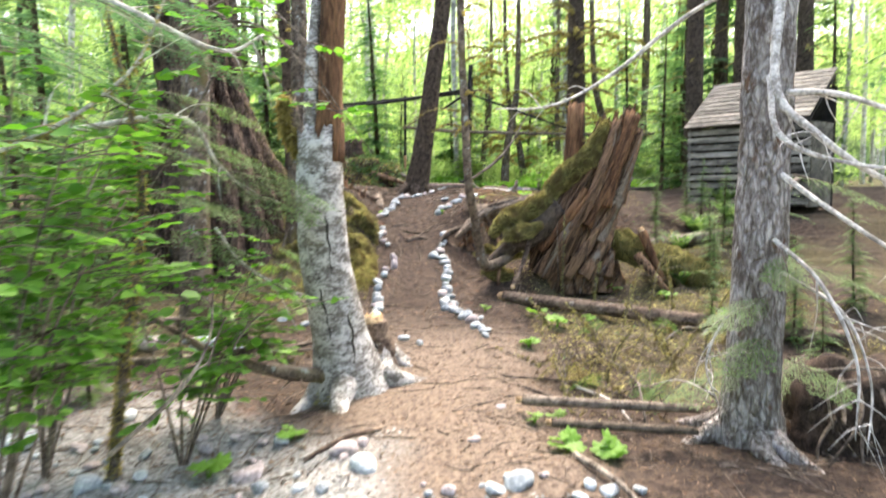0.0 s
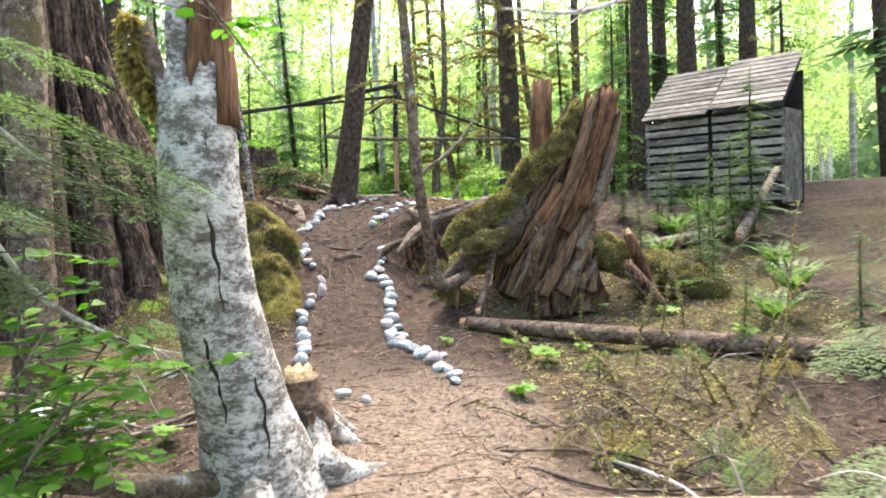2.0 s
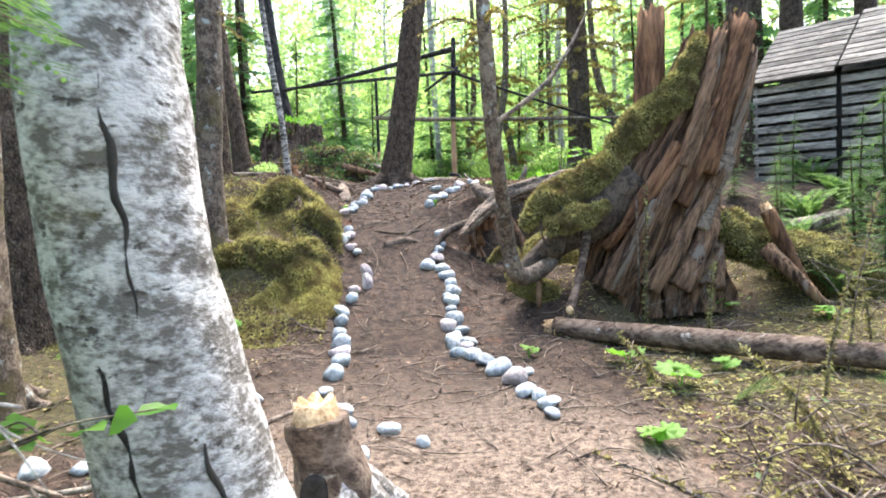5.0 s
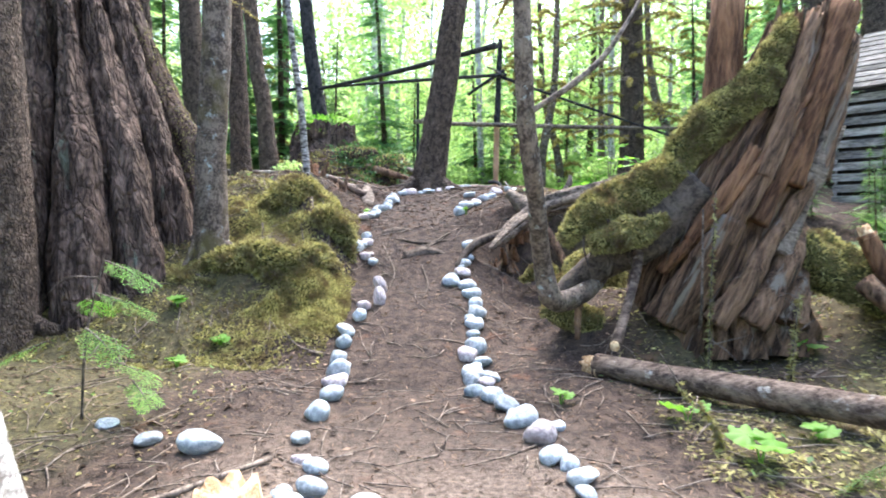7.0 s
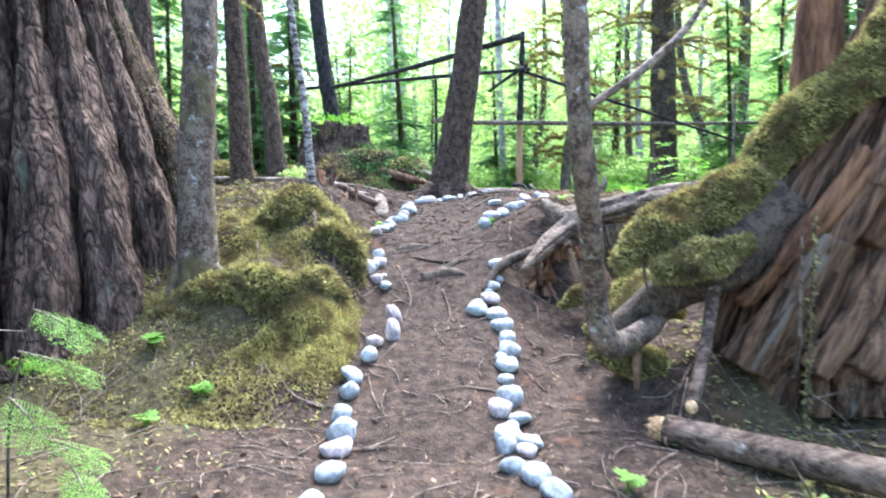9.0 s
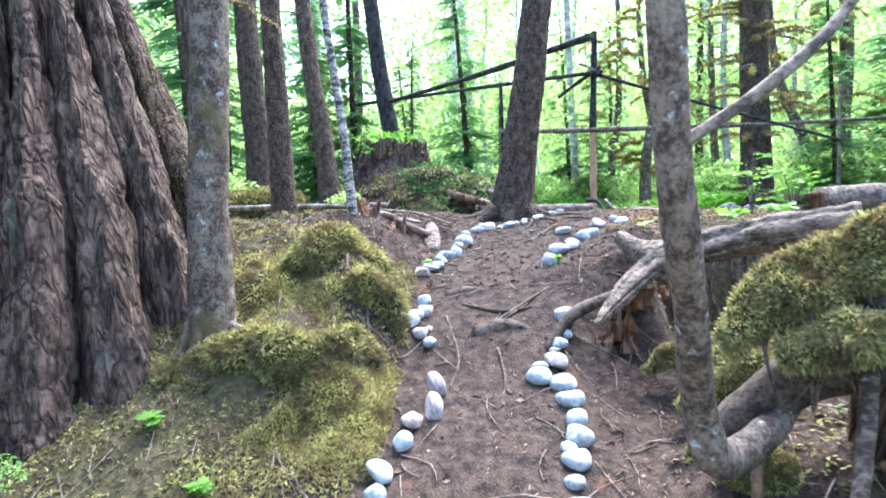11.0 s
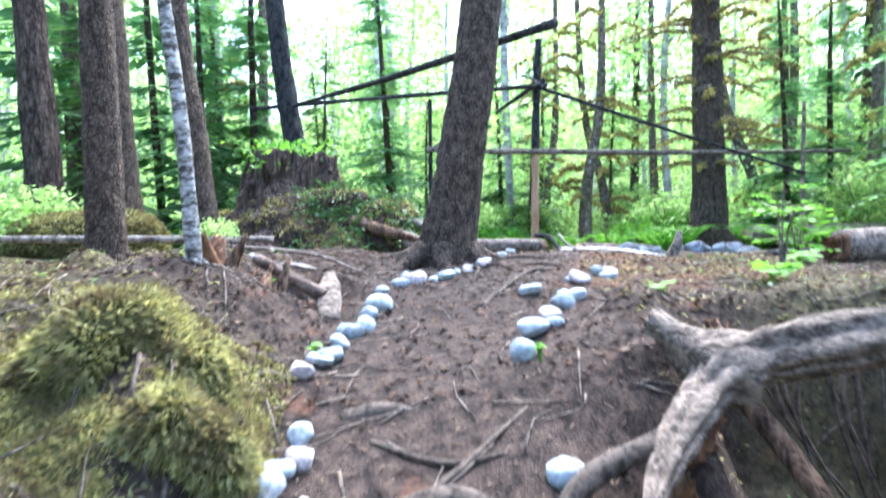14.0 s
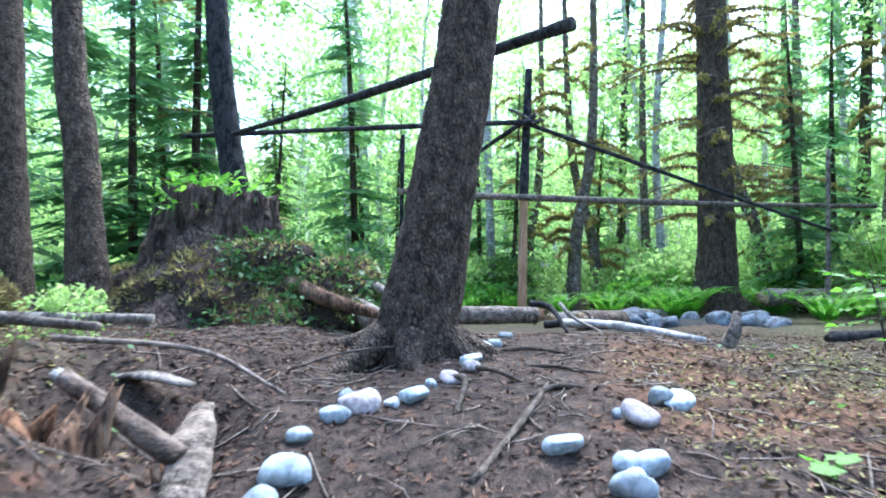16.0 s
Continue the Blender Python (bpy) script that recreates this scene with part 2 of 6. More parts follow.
def tube(pts, rads, n=12, seg=10, rough=0.0, freq=6.0, seed=1, flat=None, ridge=None, jag=0.0, bark=None):
    """A swept round body. rads: radii spread evenly along it; rough: relief as a share of the radius; ridge: (count, share) of flutes along it."""
    p = curve_points(pts, n)
    r = np.interp(np.linspace(0, 1, n), np.linspace(0, 1, len(rads)), rads)
    t = np.gradient(p, axis=0)
    t /= np.linalg.norm(t, axis=1)[:, None] + 1e-9
    ref = np.array([1.0, 0, 0]) if abs(t[0][0]) < 0.8 else np.array([0, 1.0, 0])
    v, ang = [], np.linspace(0, 2 * np.pi, seg, endpoint=False)
    run = np.concatenate([[0], np.cumsum(np.linalg.norm(np.diff(p, axis=0), axis=1))])
    for i in range(n):
        u = ref - t[i] * (ref @ t[i])
        u /= np.linalg.norm(u)
        ref = u
        w = np.cross(t[i], u)
        k = np.ones(seg)
        if ridge:
            k += ridge[1] * (np.abs(np.sin(ang * ridge[0] / 2 + 0.6 * np.sin(1.1 * run[i] / (4 * rads[0] + 0.2) + seed) + np.sin(3 * ang + seed))) - 0.5) * (1 - 0.5 * i / n)
        ring = p[i] + r[i] * k[:, None] * (np.cos(ang)[:, None] * u * (flat or 1.0) + np.sin(ang)[:, None] * w)
        v.append(ring)
    v = np.vstack(v)
    if rough:
        c = np.repeat(p, seg, axis=0)
        v = c + (v - c) * (1 + rough * wob(v, freq, seed) + 0.5 * rough * wob(v, freq * 3.1, seed + 5))[:, None]
    if bark:
        c = np.repeat(p, seg, axis=0)
        out = v - c
        out /= np.linalg.norm(out, axis=1)[:, None] + 1e-9
        w = wob(v * (1, 1, bark[1]), bark[0], seed + 9) + 0.5 * wob(v * (1, 1, bark[1]), bark[0] * 2.3, seed + 10)
        v = v - out * (bark[2] * (1 - np.clip(np.abs(w) * 1.6, 0, 1)) ** 1.5)[:, None]
    if jag:
        top = slice((n - 1) * seg, n * seg)
        v[top] += t[-1] * (jag * (0.3 + np.abs(np.sin(ang * 3.5 + seed)) + 0.6 * np.abs(np.sin(ang * 8 + seed))))[:, None]
    f = [(i * seg + j, i * seg + (j + 1) % seg, (i + 1) * seg + (j + 1) % seg, (i + 1) * seg + j) for i in range(n - 1) for j in range(seg)]
    b0, b1 = len(v), len(v) + 1
    v = np.vstack([v, p[0], p[-1]])
    f += [(b0, (j + 1) % seg, j) for j in range(seg)] + [(b1, (n - 1) * seg + j, (n - 1) * seg + (j + 1) % seg) for j in range(seg)]
    return v, f


def join(*items):
    v, f, k = [], [], 0
    for a, b in items:
        v.append(np.asarray(a, float))
        f += [tuple(i + k for i in q) for q in b]
        k += len(a)
    return np.vstack(v), f


def rotations(n, rng, up=0.0):
    """n random frames (u, w, normal); up: how much the normals keep upward."""
    nrm = rng.normal(size=(n, 3))
    nrm[:, 2] += up
    nrm /= np.linalg.norm(nrm, axis=1)[:, None]
    a = rng.normal(size=(n, 3))
    u = np.cross(nrm, a)
    u /= np.linalg.norm(u, axis=1)[:, None]
    return u, np.cross(nrm, u), nrm


def leaves(p, size, rng, up=0.8, slim=0.55, fold=0.15):
    """A leaf of four triangles at every point: a folded oval with a tip."""
    p = np.asarray(p, float)
    n = len(p)
    u, w, nr = rotations(n, rng, up)
    s = (size * rng.uniform(0.6, 1.25, n))[:, None]
    a, b = p - u * s * 0.5, p + u * s * 0.5
    c1, c2 = p + w * s * slim * 0.5 - u * s * 0.08 + nr * s * fold, p - w * s * slim * 0.5 - u * s * 0.08 + nr * s * fold
    v = np.stack([a, c1, b, c2], 1).reshape(-1, 3)
    f = []
    for i in range(n):
        k = 4 * i
        f += [(k, k + 1, k + 2), (k, k + 2, k + 3)]
    return v, f


def on_surface(vf, n, rng, low=-1.0):
    """Random points on a mesh, with normals, where the normal's z is over low."""
    v, tri = np.asarray(vf[0]), []
    for q in vf[1]:
        for i in range(1, len(q) - 1):
            tri.append((q[0], q[i], q[i + 1]))
    tri = np.array(tri)
    a, b, c = v[tri[:, 0]], v[tri[:, 1]], v[tri[:, 2]]
    nr = np.cross(b - a, c - a)
    area = np.linalg.norm(nr, axis=1) + 1e-12
    nr = nr / area[:, None]
    w = area * (nr[:, 2] > low)
    i = rng.choice(len(tri), n, p=w / w.sum())
    r1, r2 = np.sqrt(rng.random(n))[:, None], rng.random(n)[:, None]
    return (1 - r1) * a[i] + r1 * (1 - r2) * b[i] + r1 * r2 * c[i], nr[i]


def tufts(vf, n, size, rng, low=-0.4, droop=0.0):
    """Small pointed blades standing on a surface."""
    p, nr = on_surface(vf, n, rng, low)
    d = nr + rng.normal(size=(n, 3)) * 0.55
    d[:, 2] -= droop
    d /= np.linalg.norm(d, axis=1)[:, None]
    side = np.cross(d, rng.normal(size=(n, 3)))
    side /= np.linalg.norm(side, axis=1)[:, None]
    s = (size * rng.uniform(0.5, 1.4, n))[:, None]
    p = p - nr * s * 0.15
    v = np.stack([p - side * s * 0.28, p + side * s * 0.28, p + d * s + side * s * 0.1], 1).reshape(-1, 3)
    return v, [(3 * i, 3 * i + 1, 3 * i + 2) for i in range(n)]


def blob(rx, ry, rz, seed, sub=3, rough=0.18, freq=2.2, cut=None, facets=0):
    """A rounded, uneven body round the origin."""
    bm = bmesh.new()
    bmesh.ops.create_icosphere(bm, subdivisions=sub, radius=1)
    v = np.array([q.co[:] for q in bm.verts])
    f = [[q.index for q in fc.verts] for fc in bm.faces]
    bm.free()
    v = v * (1 + rough * wob(v, freq, seed) + 0.3 * rough * wob(v, freq * 3, seed + 3))[:, None]
    if facets:
        r = np.random.default_rng(seed + 50)
        for _ in range(facets):
            d = r.normal(size=3)
            d /= np.linalg.norm(d)
            over = np.maximum(v @ d - r.uniform(0.48, 0.75), 0)
            v = v - 0.85 * over[:, None] * d
    v = np.sign(v) * np.abs(v) ** 0.9 * np.array([rx, ry, rz])
    if cut is not None:
        v[:, 2] = np.maximum(v[:, 2], cut)
    return v, f


def shifted(vf, x, y, z, turn=0.0, tilt=0.0):
    m = np.array(pose(0, 0, 0, tilt, 0, turn).to_3x3())
    return np.asarray(vf[0]) @ m.T + np.array([x, y, z]), vf[1]


def spray(length, width, rng, pairs=9, droop=0.25, tip=0.05, needles=True):
    """A flat conifer spray along +x: a twig with paired side twigs set with narrow blades."""
    v, f = [], []

    def blade(a, d, s, w, nrm):
        side = np.cross(d, nrm)
        side /= np.linalg.norm(side) + 1e-9
        k = len(v)
        v.extend([a - side * w * 0.4, a + d * s * 0.5 - side * w, a + d * s, a + d * s * 0.5 + side * w])
        f.append((k, k + 1, k + 2, k + 3))

    for i in range(pairs):
        u = (i + 0.6) / pairs
        a = np.array([length * u, 0, -droop * length * u * u])
        for sgn in (-1, 1):
            ln = width * (1 - 0.75 * u) * rng.uniform(0.75, 1.15)
            d = np.array([0.75, sgn * 1.0, -0.3 + rng.normal() * 0.12])
            d /= np.linalg.norm(d)
            if needles:
                m = max(3, int(ln / tip))
                for j in range(m):
                    q = a + d * ln * (j + 0.5) / m + np.array([0, 0, -0.12 * ln * (j / m) ** 2])
                    for s2 in (-1, 1):
                        e = d * 0.8 + np.array([-d[1], d[0], 0]) * s2 * 0.8
                        blade(q, e / np.linalg.norm(e), tip * rng.uniform(0.8, 1.5), tip * 0.22, np.array([0, 0, 1.0]))
            else:
                blade(a, d, ln, ln * 0.17, np.array([0.1 * sgn, 0, 1.0]))
    return np.array(v), f


# ---- ground ----
def sstep(a, b, v):
    s = np.clip((v - a) / (b - a), 0, 1)
    return s * s * (3 - 2 * s)
PATH_Y = [-60, -4, 0, 3, 5, 6, 7.4, 8.6, 9.3, 10.25, 10.75, 11.3, 11.7, 12.65, 13.3, 14.8, 17, 21, 40, 600]
PATH_Z = [0.2, 0.0, 0.0, -0.12, -0.2, -0.23, -0.2, -0.2, 0.02, 0.32, 0.58, 0.8, 0.9, 1.11, 1.2, 1.32, 1.15, 1.0, 1.0, 1.0]
LOW_Y = [-60, -4, 0, 3, 6, 9, 9.6, 10.7, 11.6, 12.6, 14, 17, 21, 40, 600]
LEFT_Z = [0.2, -0.2, -0.25, -0.3, -0.3, -0.1, 0.2, 1.1, 1.36, 1.35, 1.4, 1.42, 1.1, 1.0, 1.0]
RIGHT_Y = [-60, -4, 0, 3, 6, 9, 10, 10.75, 11.3, 11.7, 12.6, 14, 17, 21, 40, 600]
RIGHT_Z = [0.2, -0.1, -0.1, -0.2, -0.3, -0.1, 0.08, 0.3, 1.04, 1.13, 1.18, 1.24, 1.12, 1.0, 1.0, 1.0]
MID_Y = [-60, 0, 4, 6, 9, 10.3, 11.5, 13, 15, 18, 600]
MID_X = [0, 0, -0.1, -0.1, -0.5, -0.55, -0.55, -0.45, 0.3, 0.8, 0.8]
HALF = [0.5, 0.5, 0.6, 0.6, 0.45, 0.4, 0.45, 0.5, 0.8, 1.5, 1.5]
def height(x, y):
    """Height of the bare ground."""
    p = np.interp(y, PATH_Y, PATH_Z)
    mid, half = np.interp(y, MID_Y, MID_X), np.interp(y, MID_Y, HALF)
    left, right = np.interp(y, LOW_Y, LEFT_Z), np.interp(y, RIGHT_Y, RIGHT_Z)
    far = sstep(1.9, 3.4, x)
    right = right * (1 - far) + far * np.interp(y, [-60, 0, 6, 9, 12, 15, 17, 21, 40], [0.2, -0.1, -0.3, -0.05, 0.75, 1.2, 1.12, 1.0, 1.0])
    cave = sstep(0.55, 0.95, x) * sstep(2.2, 1.7, x) * (y > 10) * (y < 12.6)
    right = right + cave * (np.interp(y, [10, 11.7, 11.9, 12.1, 12.6], [0.05, 0.12, 0.9, 1.13, 1.18]) - right)
    wl, wr = sstep(0, np.interp(y, [10.6, 12.0, 14], [0.55, 1.15, 1.3]), mid - half - x), sstep(0, 0.7, x - mid - half)
    z = p + (left - p) * wl + (right - p) * wr
    z = z + 0.25 * sstep(2.2, 5, np.abs(x)) * sstep(12, 8, y) * sstep(5, 8, y)
    z = z - 0.2 * sstep(0.5, 0.1, np.hypot(x + 1.5, y - 12.62))
    z = z + 0.34 * sstep(0.85, 0.15, np.hypot(x - 1.25, (y - 9.45) * 1.1))
    return z


def ground(x, y):
    """Height of the ground with its small unevenness."""
    x, y = np.asarray(x, float), np.asarray(y, float)
    p = np.stack([x.ravel(), y.ravel(), 0 * x.ravel()], 1)
    calm = 1 - 0.8 * sstep(0.2, -0.3, np.abs(x.ravel() - np.interp(y.ravel(), MID_Y, MID_X)) - np.interp(y.ravel(), MID_Y, HALF))
    z = height(x, y).ravel() + calm * (0.045 * wob(p, 2.6, 11) + 0.028 * wob(p, 8.0, 12) + 0.008 * wob(p, 31.0, 13))
    wild = sstep(0.1, 0.7, np.abs(x.ravel() - np.interp(y.ravel(), MID_Y, MID_X)) - np.interp(y.ravel(), MID_Y, HALF)) * sstep(8.8, 9.8, y.ravel()) * sstep(15, 12, y.ravel())
    z = z + wild * (0.10 * np.abs(wob(p, 5.0, 14)) - 0.05 + 0.05 * np.abs(wob(p, 13.0, 15)) - 0.02)
    humus = sstep(0.15, 0.5, np.interp(y.ravel(), MID_Y, MID_X) - np.interp(y.ravel(), MID_Y, HALF) - x.ravel()) * sstep(11.2, 11.9, y.ravel()) * sstep(14.4, 13.4, y.ravel()) * sstep(-3.6, -2.4, x.ravel())
    z = z + humus * (0.16 * wob(p, 4.2, 16) * np.abs(wob(p, 9.0, 17)) + 0.05 * wob(p, 17.0, 18) - 0.02)
    return z.reshape(x.shape)


def gz(x, y):
    return float(ground(np.array([x]), np.array([y]))[0])


def axis_steps(a, b, step, far):
    out, s, x = list(np.arange(a, b + 1e-6, step)), step, b
    while x < far:
        s *= 1.35
        x += s
        out.append(x)
    s, x = step, a
    while x > -far:
        s *= 1.35
        x -= s
        out.insert(0, x)
    return np.array(out)


gx, gy = axis_steps(-4.0, 4.0, 0.045, 900), axis_steps(2.5, 16.5, 0.045, 900)
GX, GY = np.meshgrid(gx, gy)
GZ = ground(GX, GY)
nx, ny = len(gx), len(gy)
idx = np.arange(nx * ny).reshape(ny, nx)
quads = np.stack([idx[:-1, :-1], idx[:-1, 1:], idx[1:, 1:], idx[1:, :-1]], -1).reshape(-1, 4)
gm = mesh_of("ground", np.stack([GX, GY, GZ], -1).reshape(-1, 3), quads, [M_SOIL])
fx, fy = GX.ravel(), GY.ravel()
fp = np.stack([fx, fy, 0 * fx], 1)
edge = 0.35 * wob(fp, 2.0, 21) + 0.15 * wob(fp, 7.0, 22)
off = np.abs(fx - np.interp(fy, MID_Y, MID_X))
dry = sstep(1.25, 0.55, off + edge * 0.8) * sstep(8.6, 6.2, fy + edge) * sstep(2.0, 3.5, fy)
silt = sstep(4.9, 4.1, fy + edge * 1.3 + 0.3 * (fx + 1.0)) * sstep(0.0, -0.7, fx + edge)
silt = np.maximum(silt, sstep(2.8, 2.0, fy + edge))
green = sstep(0.9, 1.5, off - 0.4 + edge) * sstep(-0.1, 0.5, wob(fp, 1.7, 31)) * sstep(5.5, 7.0, fy) * 0.8
green = np.maximum(green, 0.75 * sstep(1.1, 1.9, fx + edge) * sstep(4.8, 6.0, fy) * sstep(11, 9.5, fy) * sstep(-0.6, 0.3, wob(fp, 2.6, 33)))
green = np.maximum(green, 0.7 * sstep(-1.2, -1.7, fx + edge) * sstep(8.8, 9.8, fy) * sstep(11.8, 11.0, fy) * sstep(-0.5, 0.4, wob(fp, 3.1, 34)))
red = sstep(0.35, 0.7, wob(fp, 1.3, 41) + 0.3 * wob(fp, 9, 42)) * sstep(0.4, 0.9, off + edge * 0.3) * sstep(11.3, 12.0, fy) * sstep(-0.2, 0.6, fx + edge) * sstep(3.2, 2.4, fx)
red = np.maximum(red, sstep(0.45, 0.15, np.hypot(fx - 2.1, (fy - 9.25) * 1.6) + edge * 0.3))
far_green = sstep(17.5, 21, fy + 3 * edge)
for nm, val in (("dry", dry), ("silt", silt), ("green", np.maximum(green, far_green)), ("red", red)):
    at = gm.attributes.new(nm, "FLOAT", "POINT")
    at.data.foreach_set("value", np.clip(val, 0, 1).astype(np.float32))


def blend_ground(m):
    n, l = m.node_tree.nodes, m.node_tree.links
    b = n["Principled BSDF"]
    base = b.inputs["Base Color"].links[0].from_socket
    co = n.new("ShaderNodeTexCoord")
    for nm, lo, hi, sc in (("green", (0.032, 0.028, 0.013), (0.16, 0.14, 0.06), 24), ("red", (0.05, 0.025, 0.013), (0.20, 0.105, 0.055), 26), ("dry", (0.06, 0.043, 0.032), (0.26, 0.20, 0.15), 30), ("silt", (0.10, 0.10, 0.095), (0.44, 0.44, 0.42), 28)):
        a = n.new("ShaderNodeAttribute")
        a.attribute_name = nm
        t = n.new("ShaderNodeTexNoise")
        t.inputs["Scale"].default_value, t.inputs["Detail"].default_value, t.inputs["Roughness"].default_value = sc, 6, 0.75
        l.new(co.outputs["Object"], t.inputs["Vector"])
        r = n.new("ShaderNodeMapRange")
        r.inputs["From Min"].default_value, r.inputs["From Max"].default_value = 0.38, 0.62
        l.new(t.outputs["Fac"], r.inputs["Value"])
        c = n.new("ShaderNodeMix")
        c.data_type = "RGBA"
        c.inputs["A"].default_value, c.inputs["B"].default_value = (*lo, 1), (*hi, 1)
        l.new(r.outputs["Result"], c.inputs["Factor"])
        x = n.new("ShaderNodeMix")
        x.data_type = "RGBA"
        l.new(a.outputs["Fac"], x.inputs["Factor"])
        l.new(base, x.inputs["A"])
        l.new(c.outputs["Result"], x.inputs["B"])
        base = x.outputs["Result"]
    l.new(base, b.inputs["Base Color"])


blend_ground(M_SOIL)
ground_ob = tagged(new("ground", gm), "brown forest soil with a worn dirt path and mossy banks", "ground", kind="structure")

# ---- forest around ----
def alder_crown(seed, h, spread, n, size, low):
    r = np.random.default_rng(seed)
    c = []
    for k in range(22):
        z = r.uniform(low, h)
        w = spread * (0.35 + 0.65 * math.sin(math.pi * min(1, (z - low) / (h - low) * 0.85 + 0.12)))
        a = r.uniform(0, 6.28)
        c.append((w * 0.75 * math.cos(a), w * 0.75 * math.sin(a), z, r.uniform(0.45, 1.0)))
    c = np.array(c)
    i = r.integers(0, len(c), n)
    p = c[i, :3] + r.normal(size=(n, 3)) * c[i, 3:4] * np.array([0.75, 0.75, 0.45])
    return leaves(p, size, r, up=0.9, slim=0.7)


def far_alder(seed):
    """A slender pale-barked tree: trunk, some limbs, and a crown of single leaves."""
    r = np.random.default_rng(seed)
    h = r.uniform(11, 15)
    t = tagged(new("alder_tree"), "slender pale-barked alder, bark and green leaves brightened for haze", "tree", "background alders")
    bend = r.normal(size=(4, 2)) * 0.25
    pts = [(bend[k][0] * k * 0.5, bend[k][1] * k * 0.5, h * k / 3 - 0.3 * (k == 0)) for k in range(4)]
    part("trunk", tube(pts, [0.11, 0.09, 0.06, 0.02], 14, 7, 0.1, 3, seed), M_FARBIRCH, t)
    limbs = []
    for k in range(7):
        z = h * r.uniform(0.3, 0.85)
        a = r.uniform(0, 6.28)
        q = r.uniform(0.8, 1.8)
        limbs.append(tube([(0, 0, z), (q * 0.5 * math.cos(a), q * 0.5 * math.sin(a), z + 0.4), (q * math.cos(a), q * math.sin(a), z + 0.6)], [0.03, 0.02, 0.006], 5, 4))
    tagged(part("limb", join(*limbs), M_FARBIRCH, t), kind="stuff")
    # crown in the green lightened for background haze
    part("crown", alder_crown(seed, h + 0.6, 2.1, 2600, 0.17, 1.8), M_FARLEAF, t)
    return t


def conifer(seed, h, bare, n, spread, mat):
    """A forest conifer: straight trunk, drooping boughs of flat sprays."""
    r = np.random.default_rng(seed)
    t = tagged(new("conifer_tree"), "dark green forest conifer with drooping boughs", "tree", "background conifers")
    part("trunk", tube([(0, 0, -0.3), (0.05, 0, h * 0.5), (0, 0.05, h)], [0.0125 * h, 0.008 * h, 0.002 * h], 12, 8, 0.1, 3, seed), M_FIR, t)
    items = []
    for k in range(n):
        u = r.random() ** 0.8
        z = bare + (h - bare) * u
        ln = spread * (1 - 0.8 * u) * r.uniform(0.7, 1.15)
        s = spray(ln, ln * 0.42, r, 9, 0.35, needles=False)
        items.append(shifted(s, 0, 0, z, r.uniform(0, 360), 0))
        s2 = spray(ln * 0.7, ln * 0.3, r, 6, 0.5, needles=False)
        items.append(shifted(s2, 0, 0, z - 0.08, r.uniform(0, 360), 0))
    part("crown", join(*items), mat, t, smooth=False)
    return t


def bush(seed, mat, w, h, n, size, name, label, cat, group):
    r = np.random.default_rng(seed)
    t = tagged(new(name), label, cat, group)
    stems = []
    for k in range(6):
        a = r.uniform(0, 6.28)
        stems.append(tube([(0, 0, -0.1), (w * 0.3 * math.cos(a), w * 0.3 * math.sin(a), h * 0.5), (w * 0.6 * math.cos(a), w * 0.6 * math.sin(a), h * 0.95)], [0.012, 0.009, 0.003], 5, 4))
    part("stem", join(*stems), M_STICK, t)
    a = r.uniform(0, 6.28, n)
    q = w * np.sqrt(r.random(n)) * (0.75 + 0.25 * np.sin(3 * a + seed))
    z = h * (0.15 + 0.85 * r.random(n) ** 0.7) * (1 - 0.4 * (q / w) ** 2)
    part("foliage", leaves(np.stack([q * np.cos(a), q * np.sin(a), z], 1), size, r, 1.0, 0.6), mat, t)
    return t


ALDERS = [far_alder(s) for s in (101, 102, 103, 104, 105)]
CONIFERS = [conifer(201, 15, 1.2, 85, 2.4, M_NEEDLE), conifer(202, 18, 2.5, 85, 2.7, M_NEEDLE), conifer(203, 7, 0.3, 90, 1.8, M_FARNEEDLE), conifer(204, 4.5, 0.2, 60, 1.3, M_FRESHNEEDLE)]
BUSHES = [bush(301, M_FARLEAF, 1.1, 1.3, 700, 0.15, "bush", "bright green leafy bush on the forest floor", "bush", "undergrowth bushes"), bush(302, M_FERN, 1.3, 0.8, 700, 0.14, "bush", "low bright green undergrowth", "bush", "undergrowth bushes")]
used = []


def plant(proto, x, y, s=1.0, turn=None, tilt=None):
    m = pose(x, y, gz(x, y), RNG.normal() * 1.5 if tilt is None else tilt, RNG.normal() * 1.5, RNG.uniform(0, 360) if turn is None else turn)
    if proto not in used:
        used.append(proto)
        proto.matrix_basis = m @ Matrix.Diagonal((s, s, s, 1))
        return proto
    o = copy_thing(proto, m)
    o.matrix_basis = m @ Matrix.Diagonal((s, s, s, 1))
    return o


spots = []


def free(x, y, d):
    if all((x - a) ** 2 + (y - b) ** 2 > d * d for a, b in spots):
        spots.append((x, y))
        return True
    return False


